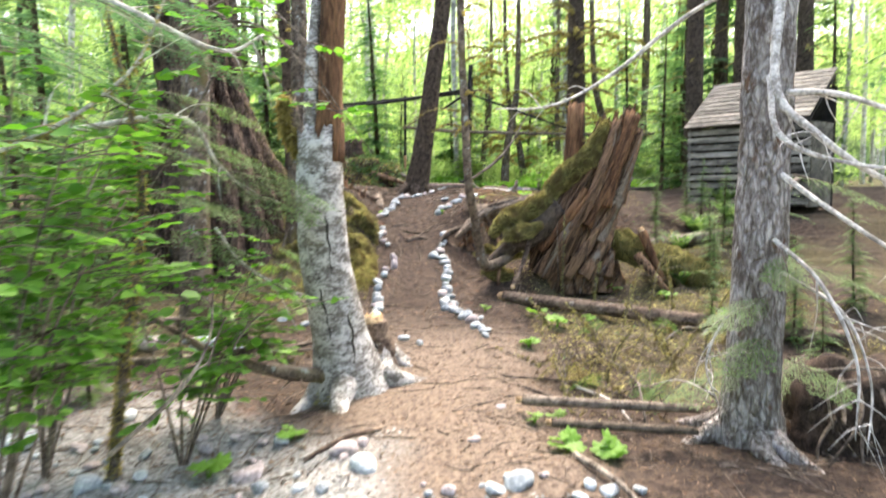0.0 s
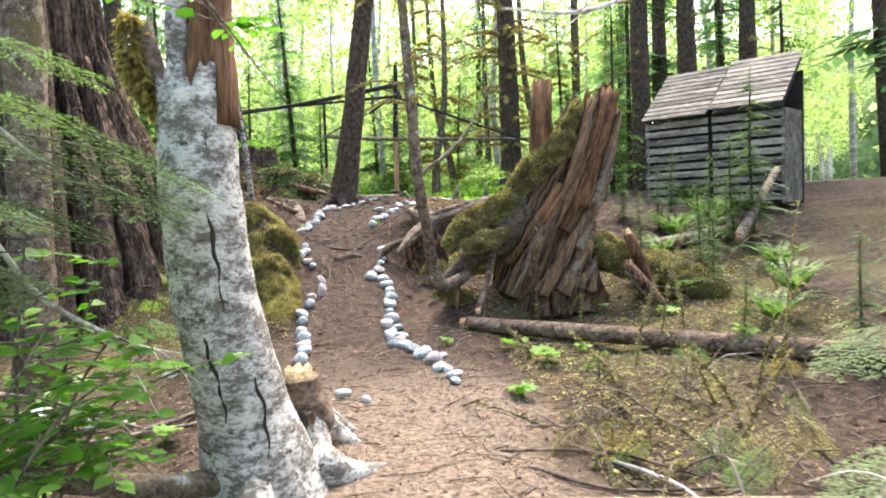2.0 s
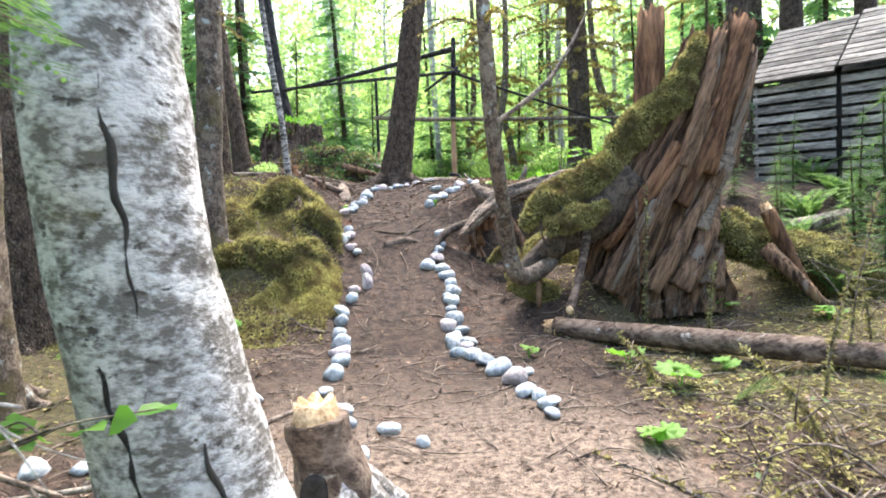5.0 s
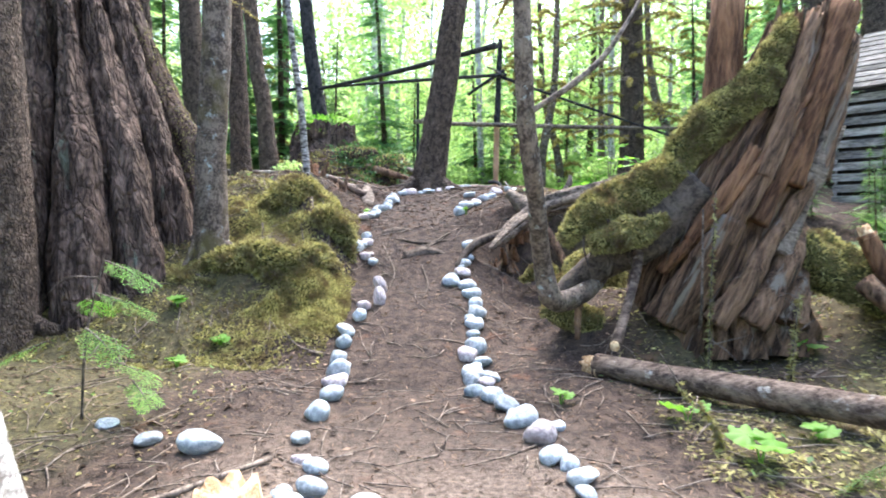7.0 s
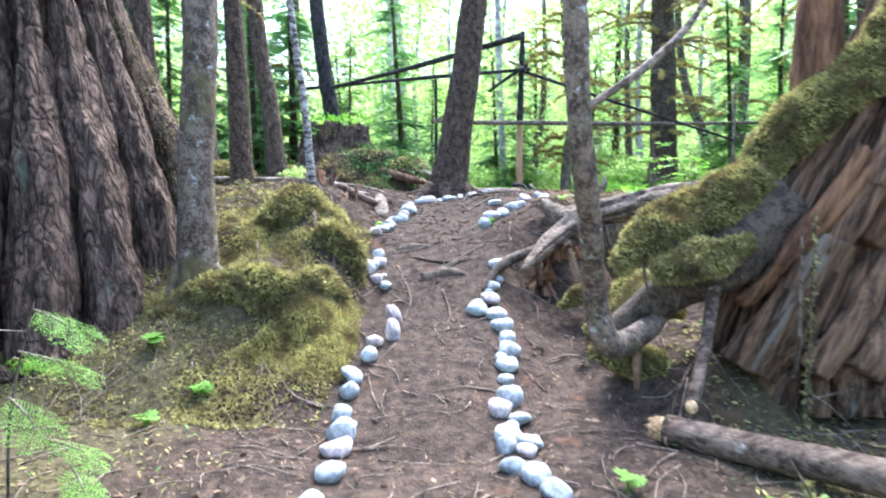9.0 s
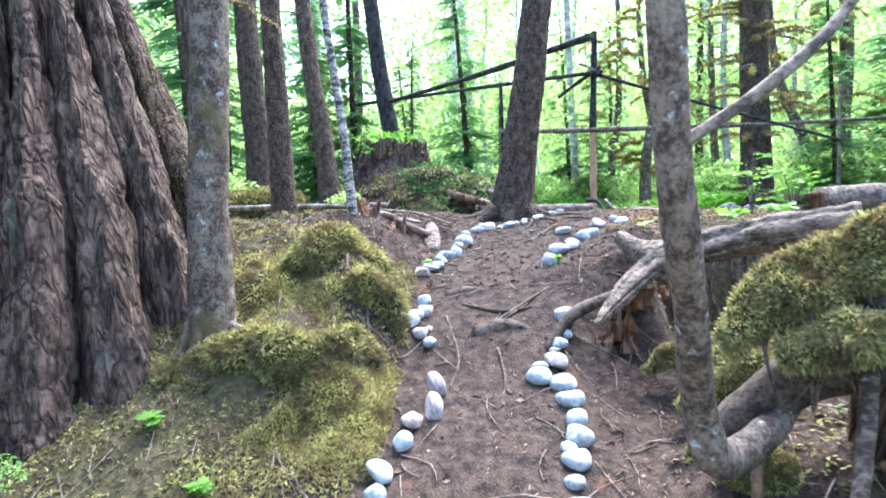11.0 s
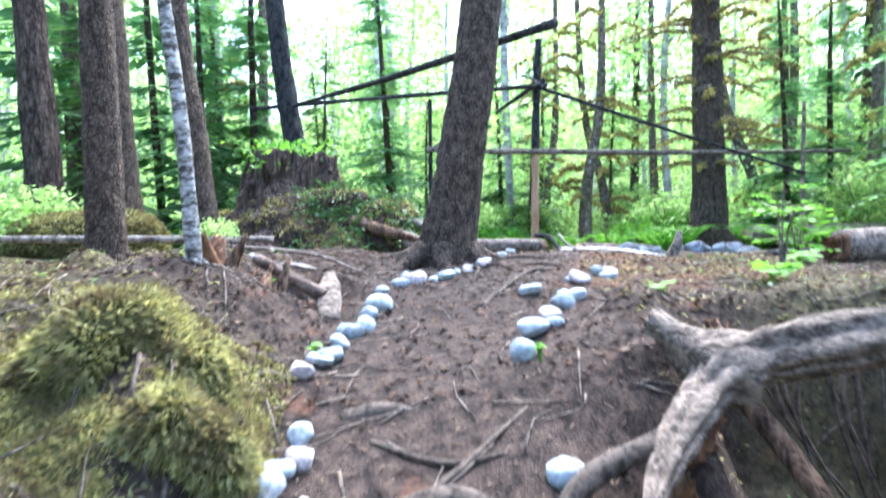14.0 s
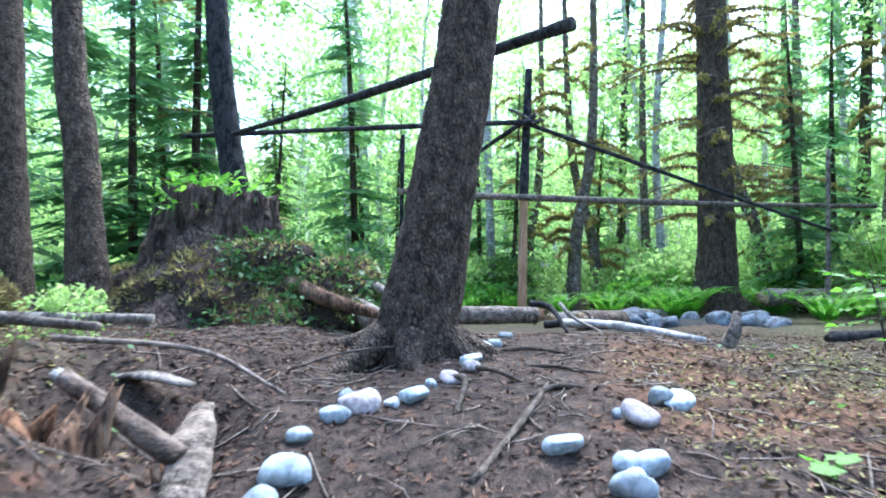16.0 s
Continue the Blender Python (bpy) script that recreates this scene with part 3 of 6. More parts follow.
for k in range(900):
    if len(spots) >= 95:
        break
    y = RNG.uniform(23.0, 58)
    x = RNG.uniform(-0.75, 0.75) * y
    if free(x, y, 1.5):
        plant(ALDERS[len(spots) % 5], x, y, RNG.uniform(0.8, 1.25))
for k in range(70):
    y = RNG.uniform(50, 85)
    plant(ALDERS[k % 5], RNG.uniform(-0.75, 0.75) * y, y, RNG.uniform(1.1, 1.6))
for x, y, k, s in ((-7.5, 19, 0, 1.0), (-9.5, 23, 1, 1.0), (-6.2, 23.5, 2, 1.1), (-12, 20, 0, 1.1), (-4.2, 24.5, 3, 1.1), (-1.6, 25, 3, 1.0), (-2.6, 27, 2, 0.9), (8.2, 19.5, 1, 1.0), (11.5, 22, 0, 1.0), (14, 18, 1, 1.1), (9.5, 27, 2, 1.2), (6.5, 23, 2, 0.9), (3.6, 28, 3, 1.2), (-15, 15, 1, 1), (-9, 12.5, 0, 0.9), (-7.4, 15.5, 2, 0.9), (-11, 8, 1, 1), (-7, 5.5, 0, 0.9), (-8.5, 1, 1, 1), (-5.5, 9.2, 2, 0.8), (13, 12, 0, 1), (9.8, 10.5, 1, 1), (8.6, 7.0, 0, 0.9), (12, 4, 1, 1.1), (7.5, 2, 0, 0.9), (6.4, 17.5, 2, 0.9), (9.3, 15.8, 3, 1.2), (-6, -6, 0, 1), (6, -7, 1, 1), (0, -12, 0, 1.1), (-13, -4, 1, 1), (13, -5, 0, 1), (-4, -15, 1, 1), (16, 9, 0, 1.1), (20, 20, 1, 1), (-20, 25, 1, 1.1), (-18, 10, 0, 1), (5.3, 10.6, 3, 0.55), (-4.6, 7.0, 3, 0.9), (0.9, 24, 3, 1.1), (-5.4, 20.5, 2, 1.0), (-8, 27, 0, 1), (5.0, 31, 0, 0.9), (12, 30, 1, 1), (-3.4, 21.5, 3, 1.0), (-10.5, 16.5, 2, 1.1), (-6.6, 18.6, 3, 1.3), (7.3, 20.5, 3, 1.2), (10, 19.5, 2, 1.2), (-13, 29, 1, 1.1), (2, 33, 2, 1.2), (-4.9, 10.6, 3, 0.8), (5.2, 15.6, 3, 0.9), (-4.7, 21.2, 2, 1.2), (-6.9, 21.8, 2, 1.3), (-2.3, 23.6, 2, 1.1), (0.4, 27.4, 2, 1.0)):
    plant(CONIFERS[k], x, y, s)
for k in range(110):
    y = RNG.uniform(21.5, 38)
    x = RNG.uniform(-0.6, 0.6) * y
    if y > 23 or x < -2.5 or x > 7:
        plant(BUSHES[k % 2], x, y, RNG.uniform(0.7, 1.5))
for k in range(34):
    plant(BUSHES[1 if k % 3 else 0], RNG.uniform(-2.5, 9.5), RNG.uniform(22.8, 26.5), RNG.uniform(0.6, 1.1))
for x, y, s in ((4.3, 11.5, 0.22), (4.8, 12.1, 0.25), (5.2, 11.2, 0.2), (3.9, 11.9, 0.2)):
    plant(CONIFERS[3], x, y, s)
for x, y, s in ((-4.6, 14.6, 0.55), (-5.6, 16.2, 0.8), (-2.6, 14.0, 0.28), (-5.2, 12.4, 0.6)):
    plant(BUSHES[int(x) % 2], x, y, s)


# ---- wooded hill in the distance ----
ang = np.linspace(0, 2 * np.pi, 180, endpoint=False)
hv, hf = [], []
for k, (rad, hz) in enumerate(((105, -3), (108, 9), (114, 15), (125, 21), (150, 27), (190, 24))):
    q = np.stack([rad * np.sin(ang), rad * np.cos(ang), 0 * ang + hz], 1)
    q[:, 2] += (k > 0) * (2.5 * wob(q, 0.06, 61) + 1.6 * wob(q, 0.5, 62 + k))
    hv.append(q)
for k in range(5):
    hf += [(k * 180 + j, k * 180 + (j + 1) % 180, (k + 1) * 180 + (j + 1) % 180, (k + 1) * 180 + j) for j in range(180)]
hv = np.vstack(hv)
M_HILL = material("far_woods", (0.05, 0.09, 0.03), (0.20, 0.28, 0.10), 0.25, 1.0, 1.0, 1.2, vary=0, depth=1.0, spread=0.5)
tagged(part("backdrop", (hv, hf), M_HILL), "wooded green hillside in the distance", "backdrop", kind="structure")
hp, hn = on_surface((hv, hf), 26000, RNG, -1)
hp += RNG.normal(size=hp.shape) * 0.8
tagged(part("far_foliage", leaves(hp, 1.6, RNG, 0.6, 0.8), M_FARLEAF), "foliage of the distant woods, its green brightened for hazy backlight", "foliage", kind="stuff")

# ---- single trees ----
def trunk_tree(name, label, pts, rads, mat, seed, seg=20, rough=0.06, freq=5, flare=1.0, roots=5, ridge=None, n=36, bark=None, drop=0.25, jag=0.0):
    """A trunk with spreading root feet, standing on the ground at the first point."""
    x, y = pts[0][0], pts[0][1]
    z = gz(x, y)
    t = thing(name, x, y, z, label, "tree")
    local = [(a - x, b - y, c - z) for a, b, c in pts]
    local[0] = (local[0][0], local[0][1], -drop)
    part("trunk", tube(local, rads, n, seg, rough, freq, seed, ridge=ridge, bark=bark, jag=jag), mat, t)
    r = np.random.default_rng(seed)
    for k in range(roots):
        a = 6.283 * k / roots + r.uniform(-0.4, 0.4)
        r0 = rads[0] * 0.62
        q = rads[0] * r.uniform(1.3, 1.8) * flare
        f = [(r0 * math.cos(a), r0 * math.sin(a), rads[0] * 0.35), (q * 0.75 * math.cos(a), q * 0.75 * math.sin(a), gz(x + q * 0.75 * math.cos(a), y + q * 0.75 * math.sin(a)) - z + 0.01), (q * 1.35 * math.cos(a + 0.2), q * 1.35 * math.sin(a + 0.2), gz(x + q * 1.35 * math.cos(a), y + q * 1.35 * math.sin(a)) - z - 0.08)]
        part("root", tube(f, [rads[0] * 0.3, rads[0] * 0.2, rads[0] * 0.07], 9, 8, 0.15, 8, seed + k), mat, t)
    return t


def dead_branches(t, n, z0, z1, ln, mat, seed, r0=0.012, droop=0.2, moss_on=True, face=None, at=(0, 0), tuft=0.045):
    """Bare twigs round a trunk, some with hanging moss."""
    r = np.random.default_rng(seed)
    for k in range(n):
        z = r.uniform(z0, z1)
        a = r.uniform(0, 6.28) if face is None else r.uniform(*face)
        q = ln * r.uniform(0.5, 1.2)
        d = np.array([math.cos(a), math.sin(a), 0])
        at3 = np.array([at[0], at[1], 0.0])
        pts = [at3 + d * 0.05 + (0, 0, z), at3 + d * q * 0.5 + (0, 0, z + 0.05 * q), at3 + d * q + (0, 0, z - droop * q)]
        items = [tube(pts, [r0, r0 * 0.7, r0 * 0.2], 8, 5, 0.15, 9, k)]
        for j in range(3):
            u = r.uniform(0.3, 0.9)
            b = at3 + d * q * u + np.array([0, 0, z + 0.03 * q])
            a2 = a + r.choice([-1, 1]) * r.uniform(0.5, 1.0)
            e = b + np.array([math.cos(a2), math.sin(a2), -0.3]) * q * 0.35
            items.append(tube([b, (b + e) / 2 + (0, 0, 0.02), e], [r0 * 0.45, r0 * 0.35, r0 * 0.12], 5, 4))
        br = part("branch", join(*items), mat, t)
        if moss_on:
            tf = tufts(items[0], 260, tuft, r, -1.0, 0.6)
            tagged(part("hanging_moss", tf, M_LICHEN, br, smooth=False), kind="stuff")


BIG_ALDER = trunk_tree("broken_birch", "broken grey birch trunk with peeling bark and mossy foot", [(-0.80, 5.3, -0.3), (-0.83, 5.28, -0.05), (-0.88, 5.26, 0.3), (-0.97, 5.2, 1.0), (-0.97, 5.2, 1.78)], [0.40, 0.29, 0.225, 0.195, 0.175], M_BIRCH, 5, 48, 0.05, 5, 0.9, 5, n=90, bark=(9, 0.5, 0.012), jag=0.10)
part("snag_top", shifted(tube([(-0.10, -0.1, 1.9), (-0.06, -0.08, 2.6), (0.0, -0.05, 3.6), (0.05, 0, 4.6)], [0.12, 0.11, 0.09, 0.05], 24, 16, 0.12, 5, 9, ridge=(7, 0.35), jag=0.3), 0, 0, 0), M_RED, BIG_ALDER, "bare reddish dead wood above the break")
part("bark_strip", tube([(-0.24, -0.12, 1.9), (-0.22, -0.1, 2.5), (-0.16, -0.08, 3.2)], [0.06, 0.055, 0.03], 14, 8, 0.15, 6, 12, jag=0.1), M_BIRCH, BIG_ALDER)
stub = part("broken_limb", tube([(-0.18, -0.05, 1.75), (-0.3, -0.12, 1.98), (-0.36, -0.16, 2.3)], [0.07, 0.055, 0.05], 14, 10, 0.12, 8, 14, jag=0.06), M_LOG, BIG_ALDER)
part("hanging_moss", tufts(tube([(-0.26, -0.12, 1.9), (-0.4, -0.17, 2.15), (-0.42, -0.2, 2.4)], [0.05, 0.06, 0.04], 10, 8), 1500, 0.05, np.random.default_rng(3), -1, 1.0), M_LICHEN, stub, "yellow-brown hanging moss", smooth=False)

ZQ = [0.05, 0.25, 0.6, 1.3, 2.06]
for k, (dx, z0, z1) in enumerate(((0.06, 1.0, 1.95), (-0.05, 0.5, 1.05), (0.12, 0.3, 0.7))):
    line = []
    for q in np.linspace(z0, z1, 17):
        d = dx + 0.010 * math.sin(11 * q + k) + 0.006 * math.sin(37 * q)
        rad = np.interp(q, ZQ, [0.36, 0.29, 0.225, 0.195, 0.176])
        line.append((np.interp(q, ZQ, [0, -0.03, -0.08, -0.17, -0.17]) + d, np.interp(q, ZQ, [0, -0.02, -0.04, -0.1, -0.1]) - math.sqrt(rad * rad - d * d) + 0.004, q))
    part("fissure", tube(line, [0.002, 0.008, 0.013, 0.008, 0.002], 40, 6, 0.5, 30, 15 + k), M_DARKIN, BIG_ALDER, "dark split in the bark")
foot_moss = tube([(0.0, 0.0, -0.1), (0.02, 0.0, 0.15), (-0.02, 0, 0.45), (-0.1, -0.05, 0.8)], [0.40, 0.31, 0.25, 0.215], 20, 30, 0.05, 5, 5)
fp_, fn_ = on_surface(foot_moss, 9000, RNG, -1)
fk = (wob(fp_, 5, 3) + 0.5 * wob(fp_, 14, 4) > 0.35 + 0.9 * fp_[:, 2]) & (fp_[:, 0] < 0.12)
tagged(part("foot_moss", leaves(fp_[fk], 0.03, RNG, 0.2, 0.4), M_MOSS_TUFT, BIG_ALDER, "olive moss on the foot", smooth=False), kind="stuff")
SCALY = trunk_tree("scaly_spruce", "grey spruce trunk with flaky scaly bark", [(2.02, 4.2, -0.3), (2.03, 4.2, 0.1), (2.05, 4.2, 0.8), (2.07, 4.2, 2.4), (2.1, 4.2, 6), (2.1, 4.2, 11)], [0.27, 0.19, 0.165, 0.155, 0.13, 0.06], M_SCALY, 21, 48, 0.05, 7, 1.2, 6, n=260, bark=(26, 0.4, 0.012))
CEDAR = trunk_tree("old_cedar", "huge old cedar trunk with deeply fluted bark", [(-3.75, 10.75, 0.3), (-3.78, 10.77, 0.75), (-3.83, 10.8, 1.3), (-4.0, 10.85, 2.9), (-4.25, 10.9, 8), (-4.3, 10.9, 14)], [1.2, 1.0, 0.87, 0.62, 0.5, 0.35], M_CEDAR, 31, 190, 0.06, 3, 0.3, 0, ridge=(11, 0.24), n=190, bark=(13, 0.18, 0.085), drop=1.1)
for k, (a, q) in enumerate(((-2.5, 0.95), (-2.0, 0.95), (-1.5, 0.98), (-1.12, 1.05), (-0.75, 1.0), (-0.3, 0.95))):
    ca, sa = q * math.cos(a), q * math.sin(a)
    part("buttress", tube([(0.60 * ca - 0.16, 0.60 * sa + 0.05, 2.1), (0.74 * ca - 0.06, 0.74 * sa + 0.02, 1.1), (0.92 * ca, 0.92 * sa, 0.35), (1.06 * ca, 1.06 * sa, -0.1), (1.36 * ca, 1.36 * sa, -1.1)], [0.07, 0.14, 0.19, 0.2, 0.24], 70, 34, 0.14, 5, 300 + k, ridge=(5, 0.35), bark=(15, 0.2, 0.04)), M_CEDAR, CEDAR)
rear = tube([(0.22, 0.2, 2.5), (0.42, 0.2, 1.75), (0.72, 0.2, 0.95), (0.98, 0.1, 0.45), (1.1, 0.0, -0.2)], [0.08, 0.13, 0.16, 0.18, 0.2], 60, 30, 0.12, 5, 309, ridge=(4, 0.25), bark=(15, 0.25, 0.03))
but = part("buttress", rear, M_CEDAR, CEDAR, "mossy leaning buttress root")
rp, rn = on_surface(rear, 6000, RNG, -0.3)
rk = wob(rp, 6, 8) + 0.6 * wob(rp, 17, 9) > 0.0
tagged(part("moss_tuft", leaves(rp[rk], 0.028, RNG, 0.3, 0.4), M_MOSS_TUFT, but, smooth=False), kind="stuff")
MOSSY = trunk_tree("mossy_alder", "slim alder trunk with moss and pale lichen", [(-2.36, 10.2, 0.6), (-2.3, 10.2, 1.5), (-2.2, 10.2, 2.8), (-2.1, 10.3, 6), (-2.0, 10.4, 10)], [0.17, 0.135, 0.125, 0.1, 0.05], M_ALDER, 33, 32, 0.06, 5, 1.0, 5, n=120, bark=(14, 0.5, 0.008))
LEAN = trunk_tree("leaning_spruce", "leaning dark brown spruce trunk beside the path", [(-0.60, 14.3, 1.1), (-0.55, 14.3, 1.5), (-0.44, 14.3, 2.1), (-0.21, 14.3, 3.5), (0.15, 14.3, 6), (0.6, 14.4, 11)], [0.36, 0.26, 0.215, 0.19, 0.165, 0.09], M_FIR, 35, 56, 0.05, 6, 1.0, 7, n=260, bark=(24, 0.5, 0.014))
FIR = trunk_tree("branchy_spruce", "straight spruce trunk with many dead mossy branches", [(4.42, 22.05, 0.9), (4.44, 22.05, 1.5), (4.46, 22.05, 2.3), (4.48, 22.05, 5), (4.44, 22.05, 14)], [0.62, 0.40, 0.335, 0.30, 0.14], M_FIR, 37, 48, 0.05, 6, 1.0, 6, n=220, bark=(18, 0.5, 0.016))
dead_branches(FIR, 74, 1.6, 8.5, 1.75, M_STICK, 38, 0.026, 0.10, tuft=0.085)
DARK = trunk_tree("charred_tree", "slim almost black charred tree trunk", [(-2.92, 18.24, 1.2), (-3.0, 18.24, 2.6), (-3.14, 18.24, 3.6), (-3.28, 18.2, 5.2), (-3.5, 18.1, 9.5)], [0.2, 0.165, 0.155, 0.145, 0.09], M_DARKBARK, 39, 30, 0.05, 8, n=140, bark=(24, 0.5, 0.012))
for nm, lab, pts, rads, mat, sd in (
        ("spruce_tree", "straight brown spruce trunk on a mossy bank", [(-3.0, 13.0, 1.6), (-3.0, 13.0, 3), (-3.05, 13.0, 12)], [0.17, 0.125, 0.07], M_FIR, 41),
        ("spruce_tree", "slightly leaning brown spruce trunk on a mossy bank", [(-3.36, 15.6, 1.6), (-3.45, 15.6, 2.8), (-3.62, 15.6, 4.4), (-4.0, 15.6, 12)], [0.2, 0.135, 0.125, 0.06], M_FIR, 42),
        ("hemlock_tree", "tall grey trunk in the shaded wood", [(-5.85, 16.6, 1.5), (-6.0, 16.6, 4), (-6.4, 16.6, 14)], [0.27, 0.2, 0.12], M_CEDAR, 43),
        ("hemlock_tree", "tall grey trunk in the shaded wood", [(-5.3, 17.4, 1.5), (-5.4, 17.4, 4), (-5.6, 17.4, 14)], [0.3, 0.22, 0.12], M_FIR, 44),
        ("thin_birch", "thin white-barked birch sapling on the bank", [(-1.84, 11.9, 1.2), (-1.90, 11.9, 2.2), (-2.02, 11.9, 3.4), (-2.30, 11.9, 7)], [0.052, 0.042, 0.036, 0.01], M_SPOTBIRCH, 45),
        ("conifer_tree", "grey-brown conifer trunk behind leafy saplings", [(-2.95, 7.6, -0.2), (-2.9, 7.5, 0.6), (-2.76, 7.5, 3.2), (-2.6, 7.5, 9)], [0.24, 0.17, 0.15, 0.08], M_ALDER, 46),
        ("conifer_tree", "dark conifer trunk in the shaded wood", [(-3.6, 9.2, 0.0), (-3.55, 9.2, 2.5), (-3.4, 9.2, 10)], [0.3, 0.22, 0.1], M_FIR, 47),
        ("spruce_tree", "dark conifer trunk behind the shed", [(6.3, 16.5, 1.2), (6.3, 16.5, 5), (6.3, 16.5, 13)], [0.26, 0.2, 0.1], M_FIR, 48),
        ("spruce_tree", "dark conifer trunk behind the shed", [(7.8, 17.2, 1.2), (7.8, 17.2, 5), (7.7, 17.2, 13)], [0.28, 0.22, 0.1], M_FIR, 49),
        ("spruce_tree", "dark conifer trunk behind the shed", [(9.4, 17.2, 1.2), (9.4, 17.2, 5), (9.3, 17.2, 13)], [0.26, 0.2, 0.1], M_FIR, 50),
        ("spruce_tree", "slim trunk at the edge of the clearing", [(8.2, 26.5, 1.0), (8.1, 26.5, 5), (8.2, 26.5, 13)], [0.14, 0.1, 0.05], M_FIR, 51),
        ("spruce_tree", "slim trunk at the edge of the clearing", [(4.9, 27.5, 1.0), (4.8, 27.5, 5), (5.0, 27.5, 13)], [0.14, 0.1, 0.05], M_ALDER, 52)):
    trunk_tree(nm, lab, pts, rads, mat, sd, 26, 0.06, 6, 1.0, 5, n=90, bark=(20, 0.45, min(rads[0] * 0.06, 0.014)))

for o in list(scene.collection.objects):
    if o.name.startswith("spruce_tree") and o.location.y > 16 and o.parent is None:
        dead_branches(o, 11, 1.0, 6.5, 1.0, M_STICK, int(o.location.x * 10) + 500, 0.014, 0.15, tuft=0.035)
for k, (x, y, tx, r0) in enumerate(((2.3, 24.5, 0.5, 0.13), (3.2, 26.0, -0.6, 0.12), (1.6, 27.0, 0.4, 0.12), (6.6, 24.6, -0.9, 0.14), (7.6, 25.6, 0.3, 0.14), (8.6, 23.6, 0.2, 0.15), (-5.2, 22.5, 0.3, 0.13))):
    o = trunk_tree("mossy_tree", "slim bent tree clothed in hanging yellow-brown moss", [(x, y, 0.9), (x + tx * 0.2, y, 2.6), (x + tx, y, 5.0), (x + tx * 1.2, y, 10)], [r0 * 1.3, r0, r0 * 0.8, r0 * 0.4], M_ALDER, 570 + k, 20, 0.08, 5, n=60)
    dead_branches(o, 16, 1.0, 6.0, 1.2, M_STICK, 580 + k, 0.018, 0.25, tuft=0.10)
# the thin alder with the bent foot
z0 = gz(0.52, 8.75)
THIN = thing("bent_alder", 0.52, 8.75, z0, "thin lichen-spotted alder with a bent J-shaped foot", "tree")
part("trunk", tube([(0.52, 0.6, 0.52 - z0), (0.3, 0.35, 0.36 - z0), (0.05, 0.08, 0.34 - z0), (-0.05, -0.06, 0.6 - z0), (-0.12, -0.35, 1.0 - z0), (-0.20, -0.62, 1.45 - z0), (-0.24, -0.78, 2.2 - z0), (-0.28, -0.85, 4 - z0), (-0.2, -0.85, 8 - z0)], [0.07, 0.075, 0.075, 0.065, 0.058, 0.054, 0.05, 0.042, 0.02], 130, 28, 0.07, 7, 61, bark=(16, 0.6, 0.006)), M_ALDER, THIN)
part("limb", tube([(-0.20, -0.66, 1.5 - z0), (0.08, -0.65, 1.68 - z0), (0.3, -0.6, 1.9 - z0), (0.6, -0.5, 2.4 - z0)], [0.019, 0.017, 0.014, 0.006], 20, 8, 0.1, 8, 62), M_STICK, THIN)
dead_branches(THIN, 14, 2.2, 3.8, 0.7, M_STICK, 63, 0.009, 0.2, at=(-0.25, -0.8), tuft=0.022)
dead_branches(MOSSY, 8, 1.5, 4.0, 0.7, M_STICK, 64, 0.010, 0.2, tuft=0.025)

# ---- the big leaning stump ----
sx, sy = 1.75, 9.25
sz = gz(sx, sy)
STUMP = thing("nurse_stump", sx, sy, sz, "big leaning rotten red stump draped with moss", "stump")


LEVELS = [-0.1, 0.2, 0.5, 0.84, 1.2, 1.65, 1.9, 2.15, 2.45]
EDGE_L = [1.18, 1.24, 1.24, 1.26, 1.43, 1.76, 1.98, 2.13, 2.24]
EDGE_R = [2.62, 2.50, 2.43, 2.42, 2.57, 2.70, 2.74, 2.77, 2.74]
LEAN_TURN = pose(0, 0, 0, 0, 24, 0)


def stump_face(x, z, out=0.0):
    """A point on the near face of the stump, in the stump's own space."""
    a, b = np.interp(z, LEVELS, EDGE_L), np.interp(z, LEVELS, EDGE_R)
    c, h = (a + b) / 2, (b - a) / 2
    d = (0.62 * h + 0.06) * math.sqrt(max(0.0, 1 - min(1.0, abs(x - c) / h) ** 2))
    return (x - sx, 0.08 - d - out, z - sz)


